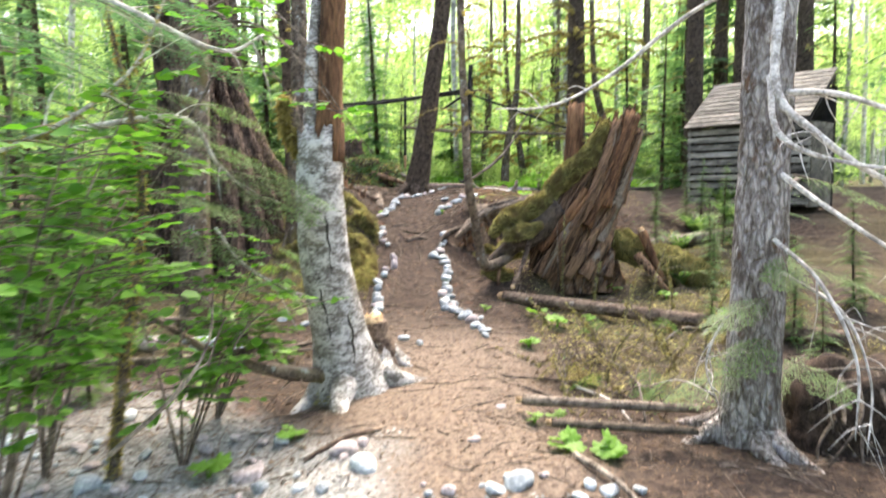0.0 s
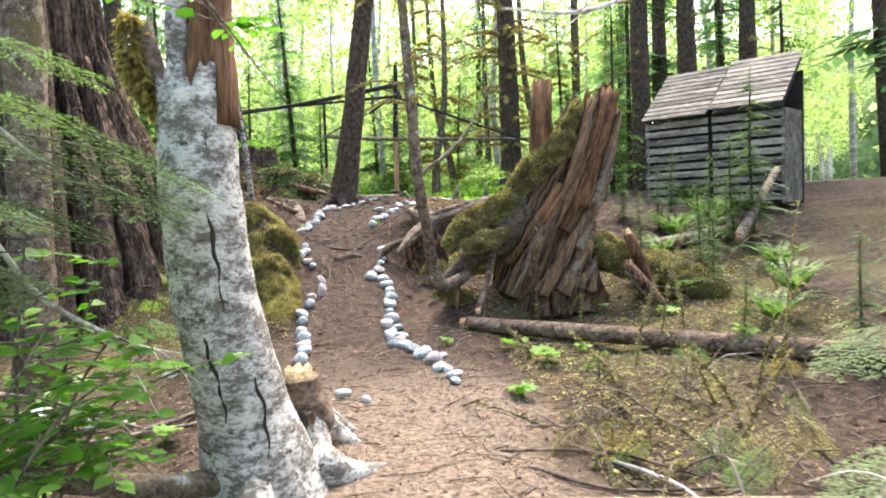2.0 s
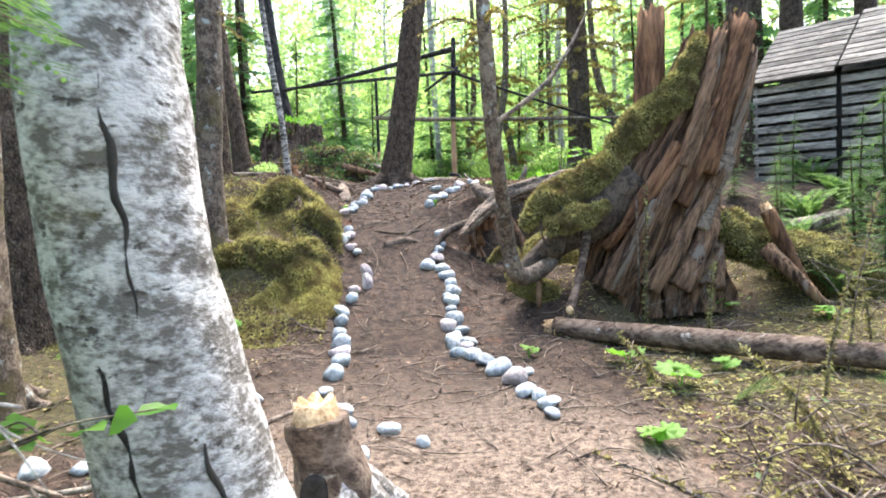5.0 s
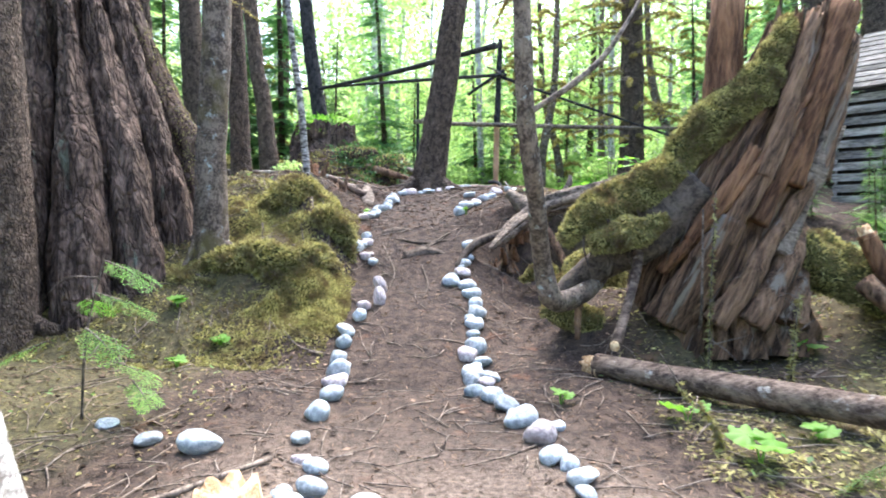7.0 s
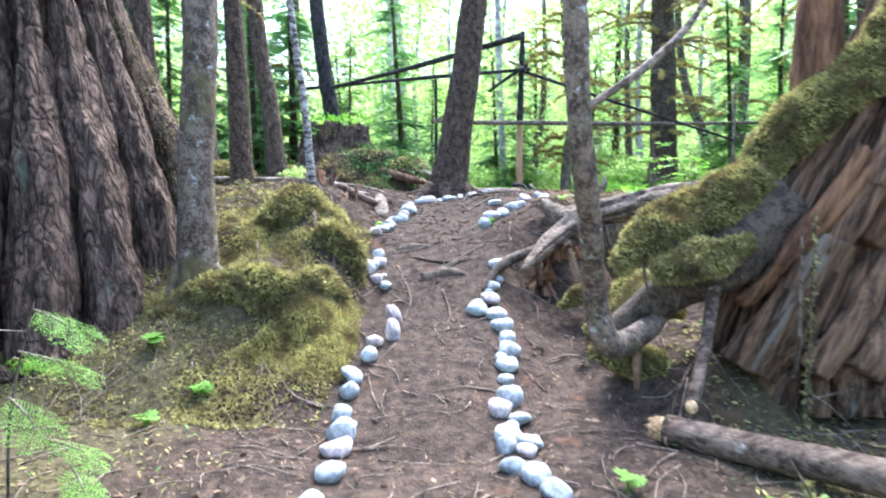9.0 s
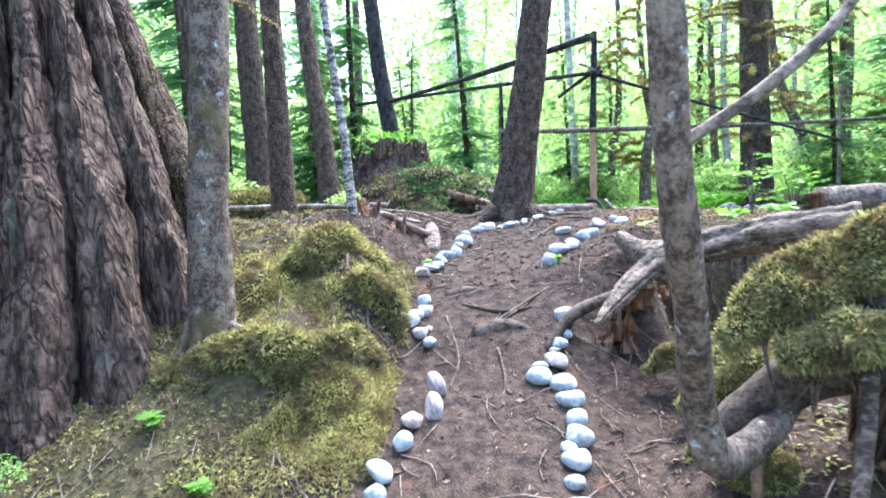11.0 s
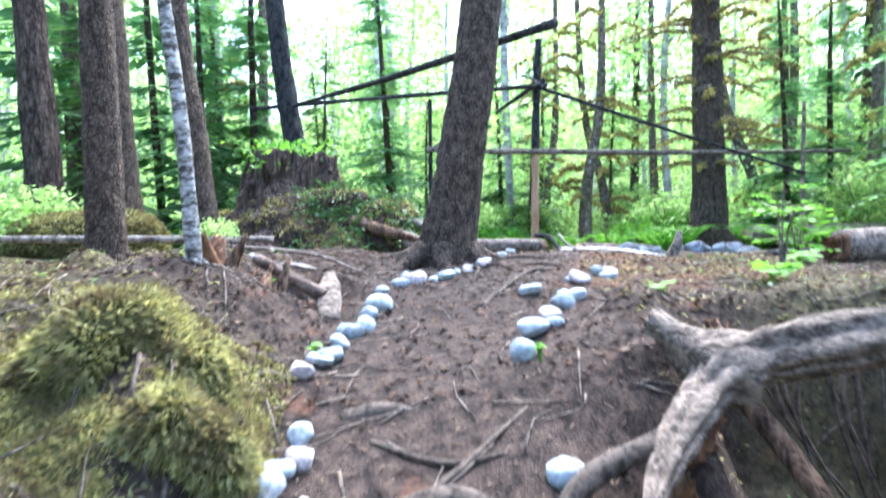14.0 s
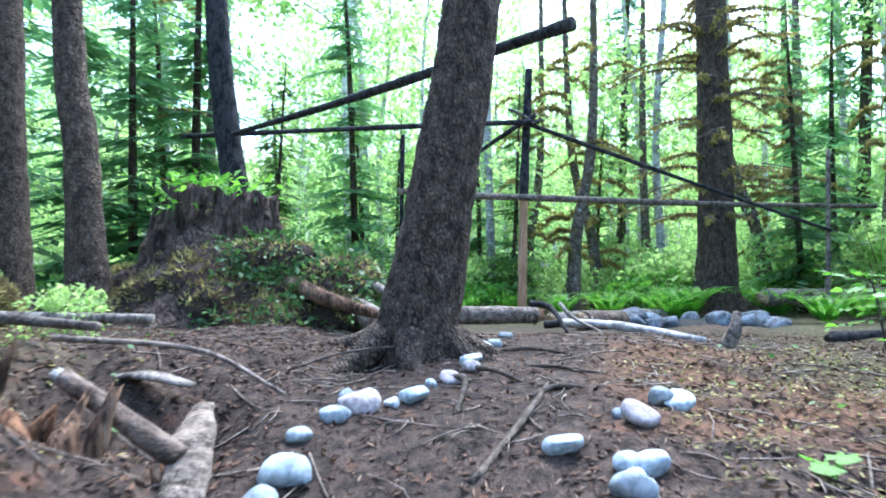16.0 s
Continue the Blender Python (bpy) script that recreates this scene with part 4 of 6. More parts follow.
def slab_stump():
    """A broken leaning trunk of split plates, torn off at the top."""
    seg, n = 220, 90
    r = np.random.default_rng(77)
    cuts = np.sort(np.linspace(0, 2 * np.pi, 16, endpoint=False) + r.uniform(-0.15, 0.15, 16))
    lift, torn = r.uniform(0.74, 1.08, 16), r.uniform(-0.28, 0.12, 16)
    v, f = [], []
    for i in range(n):
        u = i / (n - 1)
        for j in range(seg):
            a = 2 * math.pi * j / seg
            b = (a + 0.10 * math.sin(3.5 * u + 2) + 0.03 * math.sin(17 * u + 5 * a)) % (2 * math.pi)
            q = int(np.searchsorted(cuts, b)) % 16
            lo = cuts[q - 1] if q else cuts[-1] - 2 * np.pi
            w = min(1.0, ((b - lo) % (2 * math.pi)) / max(0.05, (cuts[q] - lo) % (2 * math.pi)))
            seam = min(1.0, 9 * min(w, 1 - w))
            top = 2.28 + torn[q] + 0.10 * math.cos(a) + 0.10 * abs(math.sin(23 * a)) + 0.05 * math.sin(57 * a)
            z = -0.1 + (top + 0.1) * u
            el, er = np.interp(z, LEVELS, EDGE_L), np.interp(z, LEVELS, EDGE_R)
            c, h = (el + er) / 2, (er - el) / 2
            k = (0.70 + 0.30 * seam) * (1 + (lift[q] - 1) * (0.35 + 0.65 * u)) * (1.0 + 0.06 * (w - 0.5))
            k *= 1 + 0.035 * math.sin(41 * b + 2 * u)
            v.append((c - sx + h * k * math.cos(a), 0.08 + (0.62 * h + 0.06) * k * math.sin(a), z - sz))
    for i in range(n - 1):
        for j in range(seg):
            f.append((i * seg + j, i * seg + (j + 1) % seg, (i + 1) * seg + (j + 1) % seg, (i + 1) * seg + j))
    v = np.array(v)
    lean = v @ np.array(LEAN_TURN.to_3x3())
    v += 0.02 * np.stack([wob(lean * (1, 1, 0.22), 14, q) for q in (1, 2, 3)], 1) + 0.01 * np.stack([wob(lean * (1, 1, 0.3), 41, q) for q in (4, 5, 6)], 1)
    k = len(v)
    v = np.vstack([v, [(2.45 - sx, 0.1, 1.75 - sz)]])
    f += [(k, (n - 1) * seg + j, (n - 1) * seg + (j + 1) % seg) for j in range(seg)]
    return v, f


def leaning_part(name, vf, mat, label=""):
    """A part whose grain runs along the stump's lean."""
    ob = part(name, (np.asarray(vf[0]) @ np.array(LEAN_TURN.to_3x3()), vf[1]), mat, STUMP, label)
    ob.matrix_basis = LEAN_TURN
    return ob


leaning_part("rotten_trunk", slab_stump(), M_ROT)
for k, (x0, z0, x1, z1, r0, r1, mat, nm) in enumerate((
        (1.36, 0.50, 2.42, 1.80, 0.030, 0.022, M_RED, "split"), (1.66, 0.16, 2.40, 1.12, 0.06, 0.045, M_ROT, "root_rib"), (1.92, 0.14, 2.46, 0.92, 0.07, 0.045, M_ROT, "root_rib"),
        (2.2, 0.14, 2.47, 0.78, 0.07, 0.045, M_ROT, "root_rib"), (1.40, 0.14, 1.80, 0.86, 0.11, 0.06, M_ROT, "root_rib"), (2.22, 1.10, 2.62, 2.30, 0.065, 0.06, M_RED, "plank"),
        (2.00, 1.15, 2.40, 2.22, 0.06, 0.05, M_ROT, "plank"), (2.46, 1.15, 2.74, 2.10, 0.05, 0.05, M_ROT, "plank"), (1.72, 0.72, 2.22, 1.55, 0.06, 0.04, M_ROT, "plank"),
        (1.95, 0.85, 2.45, 1.72, 0.05, 0.04, M_RED, "plank"), (2.15, 0.62, 2.55, 1.45, 0.055, 0.045, M_DRIFT, "plank"), (1.55, 0.72, 1.95, 1.35, 0.06, 0.05, M_RED, "plank"))):
    line = [stump_face(x0 + (x1 - x0) * u, z0 + (z1 - z0) * u, 0.0 + 0.02 * math.sin(3 * u + k)) for u in (0, 0.3, 0.65, 1)]
    leaning_part(nm, tube(line, [r0, r0 * 0.9, (r0 + r1) / 2, r1], 40, 22, 0.25, 8, 770 + k, flat=1.3, ridge=(5, 0.5), jag=0.06 if z1 > 1.4 else 0.01, bark=(20, 0.4, 0.012)), mat)
part("splinter", tube([(1.84 - sx, 0.0, 1.4 - sz), (1.85 - sx, -0.02, 1.9 - sz), (1.87 - sx, -0.02, 2.36 - sz)], [0.13, 0.11, 0.10], 22, 20, 0.15, 8, 71, ridge=(6, 0.4), jag=0.12, bark=(18, 0.3, 0.012)), M_RED, STUMP, "upright splinter of red wood")


def moss_bank(name, pts, rads, n, size, seed, parent=None, flat=1.0, droop=0.2):
    base = tube(pts, rads, 60, 40, 0.6, 6.5, seed, flat=flat)
    m = part(name, base, M_MOSS, parent)
    tagged(part("moss_tuft", tufts(base, int(n * 2.6), size * 0.62, np.random.default_rng(seed), -0.9, droop), M_MOSS_TUFT, m, smooth=False), kind="stuff")
    return m


moss_bank("moss_blanket", [(0.68 - sx, -0.1, 0.72 - sz), (0.85 - sx, -0.12, 0.92 - sz), (1.15 - sx, -0.12, 1.03 - sz), (1.5 - sx, -0.12, 1.2 - sz)], [0.09, 0.15, 0.17, 0.12], 5600, 0.05, 91, STUMP, droop=0.35)
moss_bank("moss_blanket", [(1.4 - sx, -0.12, 1.14 - sz), (1.6 - sx, -0.12, 1.36 - sz), (1.78 - sx, -0.12, 1.56 - sz), (1.92 - sx, -0.15, 1.72 - sz)], [0.12, 0.13, 0.13, 0.10], 4200, 0.05, 94, STUMP, droop=0.35)
moss_bank("moss_blanket", [(1.86 - sx, -0.16, 1.66 - sz), (2.05 - sx, -0.18, 1.86 - sz), (2.2 - sx, -0.14, 2.12 - sz), (2.27 - sx, -0.08, 2.3 - sz)], [0.11, 0.15, 0.12, 0.05], 3400, 0.05, 90, STUMP, droop=0.35)
moss_bank("moss_clump", [(0.85 - sx, -0.26, 0.72 - sz), (1.1 - sx, -0.34, 0.8 - sz), (1.35 - sx, -0.36, 0.88 - sz)], [0.07, 0.12, 0.06], 2000, 0.05, 89, STUMP, droop=0.9)
for k in range(26):
    r = np.random.default_rng(2000 + k)
    hx = r.uniform(-1.0, 0.0)
    hz = 0.82 - sz + 0.3 * (hx + 1.0)
    part("rootlet", tube([(hx, -0.18 + r.normal() * 0.05, hz), (hx + r.normal() * 0.03, -0.25, hz - 0.15), (hx + r.normal() * 0.06, -0.27, hz - r.uniform(0.2, 0.45))], [0.012, 0.008, 0.003], 8, 5, 0.2, 9, k), M_ROOT, STUMP)
part("root", tube([(-1.1, 0.0, 0.2), (-0.85, -0.05, 0.45), (-0.45, -0.1, 0.7), (-0.1, -0.1, 1.0)], [0.08, 0.13, 0.16, 0.18], 24, 18, 0.25, 6, 74, ridge=(6, 0.3)), M_ROOT, STUMP)
moss_bank("moss_blanket", [(0.55, 0.05, 0.5), (0.85, 0.0, 0.42), (1.2, -0.1, 0.28), (1.7, -0.35, 0.02), (2.0, -0.5, -0.15)], [0.14, 0.22, 0.22, 0.2, 0.1], 6000, 0.045, 92, STUMP)
moss_bank("moss_clump", [(-1.2, 0.1, 0.1), (-1.0, 0.0, 0.05), (-0.8, 0.0, 0.0)], [0.06, 0.10, 0.07], 1200, 0.045, 93, STUMP)
for k, (pts, rr) in enumerate((([(-0.5, -0.05, 0.75), (-0.62, -0.35, 0.4), (-0.84, -0.72, 0.0)], [0.045, 0.04, 0.034]), ([(-0.8, 0.0, 0.5), (-0.95, -0.1, 0.25), (-1.0, -0.25, -0.05)], [0.05, 0.035, 0.02]), ([(0.9, -0.4, 0.35), (1.05, -0.62, 0.12), (1.2, -0.75, -0.1)], [0.07, 0.05, 0.03]))):
    part("root", tube(pts, rr, 14, 9, 0.15, 8, 95 + k), M_LOG if k == 0 else M_ROT, STUMP)
part("cut_end", shifted(blob(0.03, 0.02, 0.035, 4, 2), -0.845, -0.735, 0.0), M_CUT, STUMP, "sawn pale end of a root")

# ---- root log above the hollow ----
rx, ry, rz = 0.9, 11.3, gz(0.9, 11.3)
ROOTLOG = thing("driftwood_root", rx, ry, rz, "weathered grey root log over a dark hollow", "log")
part("stem", tube([(-0.70, -0.88, 0.60 - rz), (-0.45, -0.5, 0.78 - rz), (-0.15, -0.28, 0.95 - rz), (0.4, -0.48, 1.10 - rz), (0.95, -0.7, 1.17 - rz)], [0.02, 0.07, 0.115, 0.125, 0.12], 70, 44, 0.25, 6, 101, ridge=(9, 0.5), bark=(16, 1, 0.012)), M_DRIFT, ROOTLOG)
part("root", tube([(-0.08, -0.3, 0.92 - rz), (-0.30, -0.2, 0.98 - rz), (-0.43, -0.14, 1.09 - rz)], [0.12, 0.09, 0.055], 24, 24, 0.25, 8, 102, ridge=(7, 0.5), jag=0.05), M_DRIFT, ROOTLOG)
part("root", tube([(-0.5, -0.5, 0.75 - rz), (-0.85, -0.62, 0.62 - rz), (-1.02, -0.8, 0.42 - rz)], [0.05, 0.045, 0.03], 14, 9, 0.2, 8, 103), M_ROOT, ROOTLOG)
part("root", tube([(-0.2, -0.2, 0.9 - rz), (-0.05, -0.55, 0.6 - rz), (0.1, -0.9, 0.2 - rz)], [0.05, 0.045, 0.03], 14, 9, 0.2, 8, 104), M_ROT, ROOTLOG)


for k in range(9):
    r = np.random.default_rng(2100 + k)
    hx = r.uniform(0.0, 1.0)
    part("rootlet", tube([(hx, 0.1, 1.0 - rz), (hx + r.normal() * 0.06, 0.05, 0.7 - rz), (hx + r.normal() * 0.12, 0.0, 0.3 - rz)], [0.016, 0.012, 0.005], 10, 6, 0.2, 9, k), M_ROOT, ROOTLOG)
moss_bank("moss_pad", [(-0.42, -0.95, 0.32 - rz), (-0.28, -0.88, 0.38 - rz), (-0.1, -0.82, 0.36 - rz)], [0.06, 0.10, 0.06], 1500, 0.04, 106, ROOTLOG)
moss_bank("moss_pad", [(-0.25, -1.3, 0.15 - rz), (0.1, -1.2, 0.3 - rz), (0.4, -1.05, 0.38 - rz)], [0.1, 0.2, 0.14], 3000, 0.045, 107, ROOTLOG)


# ---- fallen log and other logs ----
def log(name, label, a, b, r0, r1, mat, seed, ends=M_CUT, sag=0.0, rough=0.08):
    a, b = np.array(a, float), np.array(b, float)
    t = thing(name, *a, label, "log")
    d = b - a
    part("bark", tube([(0, 0, 0), d / 2 + (0, 0, sag), d], [r0, (r0 + r1) / 2, r1], 26, 14, rough, 7, seed), mat, t)
    e = d / np.linalg.norm(d)
    part("broken_end", tube([e * 0.03, -e * 0.015], [r0 * 0.95, r0 * 0.6], 5, 18, 0.3, 26, seed + 1, jag=r0 * 0.55), ends, t)
    return t


log("fallen_log", "fallen brown log with a broken splintered end", (0.80, 8.58, gz(0.8, 8.58) + 0.08), (3.9, 6.15, gz(3.9, 6.15) + 0.12), 0.085, 0.08, M_LOG, 111)
log("bank_branch", "cut brown branch lying down the bank", (-1.72, 12.50, 1.40), (-1.24, 12.35, 1.15), 0.036, 0.046, M_LOG, 113, M_WHITETWIG)
log("grey_log", "grey weathered log by the stump", (2.7, 10.3, gz(2.7, 10.3) + 0.1), (5.2, 10.9, gz(5.2, 10.9) + 0.15), 0.09, 0.1, M_GREYWOOD, 115)
log("cut_log", "short log with orange cut end leaning on the moss", (2.75, 9.0, 0.75), (3.0, 8.85, gz(3.0, 8.85) + 0.15), 0.06, 0.055, M_RED, 117)
log("dead_pole", "long dead pole lying among the ferns", (4.7, 10.0, gz(4.7, 10.0) + 0.2), (6.2, 11.4, gz(6.2, 11.4) + 0.8), 0.07, 0.05, M_STICK, 119)
log("clearing_log", "pale fallen log at the edge of the clearing", (0.95, 18.6, gz(0.95, 18.6) + 0.08), (3.3, 20.9, gz(3.3, 20.9) + 0.12), 0.12, 0.1, M_GREYWOOD, 121)
log("clearing_log", "pale fallen log behind the ferns", (5.0, 21.4, gz(5.0, 21.4) + 0.35), (8.2, 21.9, gz(8.2, 21.9) + 0.35), 0.15, 0.13, M_GREYWOOD, 123)
log("clearing_log", "dark fallen log behind the leaning spruce", (0.55, 17.2, gz(0.55, 17.2) + 0.2), (-0.5, 17.0, gz(-0.5, 17.0) + 0.22), 0.09, 0.1, M_STICK, 124, M_ROT)
log("edge_board", "dark flat timber lying at the edge of the clearing", (3.1, 16.2, gz(3.1, 16.2) + 0.05), (5.4, 16.6, gz(5.4, 16.6) + 0.06), 0.06, 0.06, M_DARKBARK, 126, M_DARKIN)
log("rotten_log", "short red rotten log end on the bank", (3.05, 14.6, gz(3.05, 14.6) + 0.14), (4.2, 14.9, gz(4.2, 14.9) + 0.15), 0.17, 0.16, M_STICK, 128, M_RED)
log("mound_log", "pale split log end under the leaning spruce", (-0.85, 15.2, gz(-0.85, 15.2) + 0.08), (-1.6, 15.9, gz(-1.6, 15.9) + 0.3), 0.11, 0.1, M_GREYWOOD, 125)
ROCKM = thing("mossy_boulder", -4.1, 14.6, gz(-4.1, 14.6), "low boulder covered in thick green moss", "rock")
boulder = blob(0.75, 0.5, 0.36, 148, 4, 0.2, 2.5)
part("stone", shifted(boulder, 0, 0, 0.1), M_MOSS, ROCKM)
tagged(part("moss_tuft", tufts(shifted(boulder, 0, 0, 0.1), 9000, 0.05, np.random.default_rng(149), -0.4), M_MOSS_TUFT, ROCKM, smooth=False), kind="stuff")
log("ground_pole", "old grey pole on the forest floor", (-4.6, 13.6, 1.6), (-2.05, 13.9, 1.52), 0.035, 0.03, M_GREYWOOD, 127)
log("ground_pole", "old brown pole on the forest floor", (-4.4, 14.3, 1.62), (-2.2, 13.6, 1.5), 0.035, 0.025, M_STICK, 129)
log("edge_log", "rotting brown log lying beside the spruce", (0.55, 4.6, -0.1), (1.75, 4.35, -0.1), 0.04, 0.03, M_STICK, 131)
log("edge_log", "rotting brown log lying beside the spruce", (0.7, 4.2, -0.12), (1.6, 4.0, -0.12), 0.032, 0.025, M_ROOT, 133)
log("sawn_round", "short sawn log with an orange cut end", (1.15, 17.75, gz(1.15, 17.75) + 0.1), (1.75, 18.3, gz(1.75, 18.3) + 0.1), 0.12, 0.11, M_LOG, 135)
SLAB = thing("bark_slab", -1.18, 12.2, 1.03, "pale grey slab of weathered wood on the bank", "wood slab")
part("slab", tube([(-0.09, 0.42, 0.25), (-0.05, 0.2, 0.15), (0.0, -0.02, 0.0)], [0.016, 0.026, 0.018], 20, 14, 0.3, 12, 141, flat=2.6), M_DRIFT, SLAB)
SLAB2 = thing("bark_slab", -1.66, 13.0, gz(-1.66, 13.0), "flat piece of grey bark on the bank", "wood slab")
part("slab", tube([(-0.22, 0.06, 0.05), (0.0, 0.0, 0.07), (0.2, -0.02, 0.03)], [0.01, 0.02, 0.012], 12, 10, 0.3, 12, 142, flat=2.6), M_GREYWOOD, SLAB2)
def rotten(x, y, s, seed, dz=0.0):
    """A crumbling chunk: upright splinters of soft red wood."""
    r = np.random.default_rng(seed)
    t = thing("rotten_wood", x, y, gz(x, y) + dz, "crumbling reddish rotten wood chunk in the bank", "rotten wood")
    for k in range(7):
        px, py = r.normal(size=2) * s * 0.45
        tx, ty = r.normal(size=2) * s * 0.5
        part("splinter", tube([(px, py, -s * 0.4), (px + tx * 0.5, py + ty * 0.5, s * 0.3), (px + tx, py + ty, s * r.uniform(0.5, 1.1))], [s * 0.32, s * 0.24, s * 0.1], 9, 9, 0.35, 16, seed + k, ridge=(4, 0.5), jag=s * 0.2), M_RED if k % 3 else M_ROT, t)


for k, (x, y, s) in enumerate(((-1.62, 12.2, 0.15), (-1.85, 12.05, 0.13), (-1.75, 12.45, 0.09), (0.78, 11.75, 0.08), (0.95, 11.9, 0.07), (-1.3, 12.35, 0.05), (0.36, 10.85, 0.11), (0.5, 10.98, 0.12), (0.26, 10.75, 0.07), (0.45, 10.8, 0.09))):
    rotten(x, y, s, 150 + 11 * k)

# the cut stump by the birch
CUT = thing("cut_stump", -0.62, 6.05, gz(-0.62, 6.05), "small sawn hollow stump with pale top", "stump")
part("wood", tube([(0.0, 0, -0.1), (0, 0, 0.1), (-0.05, 0.0, 0.32), (-0.06, 0, 0.42)], [0.22, 0.155, 0.12, 0.115], 40, 40, 0.12, 8, 161, ridge=(6, 0.25), bark=(20, 0.5, 0.012)), M_LOG, CUT)
part("sawn_top", tube([(-0.06, 0, 0.41), (-0.06, 0, 0.445)], [0.108, 0.085], 4, 24, 0.2, 20, 162, jag=0.03), M_CUT, CUT, "pale splintered sawn top")
# the hollow's shade is a dark-coloured blob, no recess is cut
part("hollow", shifted(blob(0.05, 0.03, 0.085, 163, 3), -0.06, -0.14, 0.16), M_DARKIN, CUT, "dark blob standing for the shaded hollow in the side")
for k, a in enumerate((-0.3, -1.2, 0.5, 2.4)):
    part("root", tube([(0.08 * math.cos(a), 0.08 * math.sin(a), 0.14), (0.22 * math.cos(a), 0.22 * math.sin(a), 0.03), (0.36 * math.cos(a), 0.36 * math.sin(a), -0.06)], [0.08, 0.05, 0.02], 9, 8, 0.15, 8, 165 + k), M_BIRCH, CUT)

# ---- overgrown stump on its mound ----
mx, my = -2.55, 16.4
VSTUMP = thing("overgrown_stump", mx, my, gz(mx, my), "dark rotten stump overgrown with shrubs and moss", "stump")
part("wood", tube([(0.02, 0, -0.1), (0.04, 0, 0.4), (0.08, 0, 0.75), (0.1, 0, 1.0)], [0.95, 0.66, 0.56, 0.52], 60, 110, 0.2, 4, 171, ridge=(7, 0.3), jag=0.07, bark=(9, 0.4, 0.08)), M_CEDAR, VSTUMP)
mound = []
for k, (bx, by, bz, qx, qy, qz) in enumerate(((0.1, -0.25, 0.05, 0.85, 0.85, 0.55), (0.5, -0.4, -0.05, 0.75, 0.75, 0.62), (0.95, -0.6, -0.15, 0.62, 0.6, 0.46), (-0.7, -0.1, -0.2, 0.7, 0.7, 0.45))):
    mound.append(shifted(blob(qx, qy, qz, 172 + k, 4, 0.42, 3.5), bx, by, bz))
    part("root_mound", mound[-1], M_SOIL, VSTUMP)
mound = join(*mound)
r172 = np.random.default_rng(172)
mp, mn = on_surface(mound, 9000, r172, -0.3)
keep = (wob(mp, 3.0, 5) + 0.5 * wob(mp, 9, 6) > -0.1) & (mp[:, 2] > -0.1)
part("shrub_leaf", leaves(mp[keep] + mn[keep] * r172.uniform(0.02, 0.12, (keep.sum(), 1)), 0.07, r172, 0.8, 0.6), M_SALAL, VSTUMP, "dark green evergreen shrub leaves")
top_p = np.stack([r172.normal(-0.1, 0.25, 420), r172.normal(-0.15, 0.22, 420), r172.uniform(0.9, 1.25, 420)], 1)
tagged(part("top_sprout", leaves(top_p, 0.09, r172, 0.8, 0.5), M_FERN, VSTUMP, "bright green sprouts on top"), kind="stuff")
wood_p, wood_n = on_surface(tube([(0.02, 0, 0.0), (0.04, 0, 0.4), (0.1, 0, 0.95)], [0.9, 0.68, 0.56], 20, 40), 5000, r172, -1)
wk = wob(wood_p, 4, 7) + 0.6 * wob(wood_p, 11, 8) > 0.15
tagged(part("trunk_moss", leaves(wood_p[wk], 0.05, r172, 0.3, 0.5), M_MOSS_TUFT, VSTUMP, "olive moss on the rotten wood", smooth=False), kind="stuff")
tagged(part("moss_tuft", tufts(mound, 16000, 0.06, r172, -0.1), M_MOSS_TUFT, VSTUMP, smooth=False), kind="stuff")
part("root", tube([(0.9, -0.9, 0.25), (1.2, -1.2, 0.15), (1.7, -1.35, 0.0)], [0.07, 0.06, 0.03], 12, 9, 0.2, 6, 173), M_ROT, VSTUMP)
part("root", tube([(1.3, -0.5, 0.25), (1.6, -0.75, 0.2), (1.95, -1.0, -0.02)], [0.05, 0.04, 0.02], 12, 9, 0.2, 6, 174), M_GREYWOOD, VSTUMP)

# ---- pole frame in the clearing ----
fz = gz(0.79, 20.4)
FRAME = thing("pole_frame", 0.79, 20.4, fz, "rustic frame of lashed thin poles and posts", "pole frame")


def pole(name, a, b, r0, r1, mat, seed, label="", owner=FRAME, base=(0.79, 20.4, fz)):
    a, b = [np.array(q, float) - base for q in (a, b)]
    return part(name, tube([a, (a + b) / 2 + (0, 0, 0.03 * math.sin(seed)), b], [r0, (r0 + r1) / 2, r1], 18, 9, 0.12, 5, seed), mat, owner, label)


pole("post_foot", (0.73, 20.4, 0.85), (0.79, 20.4, 3.0), 0.07, 0.065, M_PALE, 181, "peeled orange-brown foot of the post")
pole("post", (0.79, 20.4, 2.98), (0.90, 20.35, 5.02), 0.072, 0.06, M_DARKBARK, 182)
pole("post_foot", (-1.25, 21.6, 0.9), (-1.23, 21.6, 2.35), 0.045, 0.045, M_PALE, 192, "peeled reddish foot of the post")
pole("post", (-1.23, 21.6, 2.33), (-1.19, 21.6, 4.28), 0.046, 0.036, M_DARKBARK, 183)
pole("post", (5.56, 20.55, 0.9), (5.69, 20.6, 3.74), 0.04, 0.032, M_STICK, 184)
pole("upper_rail", (-3.8, 18.42, 3.58), (1.02, 20.25, 4.16), 0.032, 0.042, M_DARKBARK, 185)
pole("lower_rail", (-1.27, 21.55, 3.27), (0.85, 20.30, 2.98), 0.06, 0.055, M_STICK, 186)
pole("lower_rail", (0.7, 20.28, 2.985), (6.9, 21.35, 2.9), 0.055, 0.04, M_STICK, 193)
pole("brace", (0.88, 20.25, 4.12), (5.62, 20.48, 2.43), 0.036, 0.026, M_DARKBARK, 188)
pole("brace", (0.1, 20.5, 3.74), (0.98, 20.22, 4.26), 0.035, 0.045, M_DARKBARK, 189)
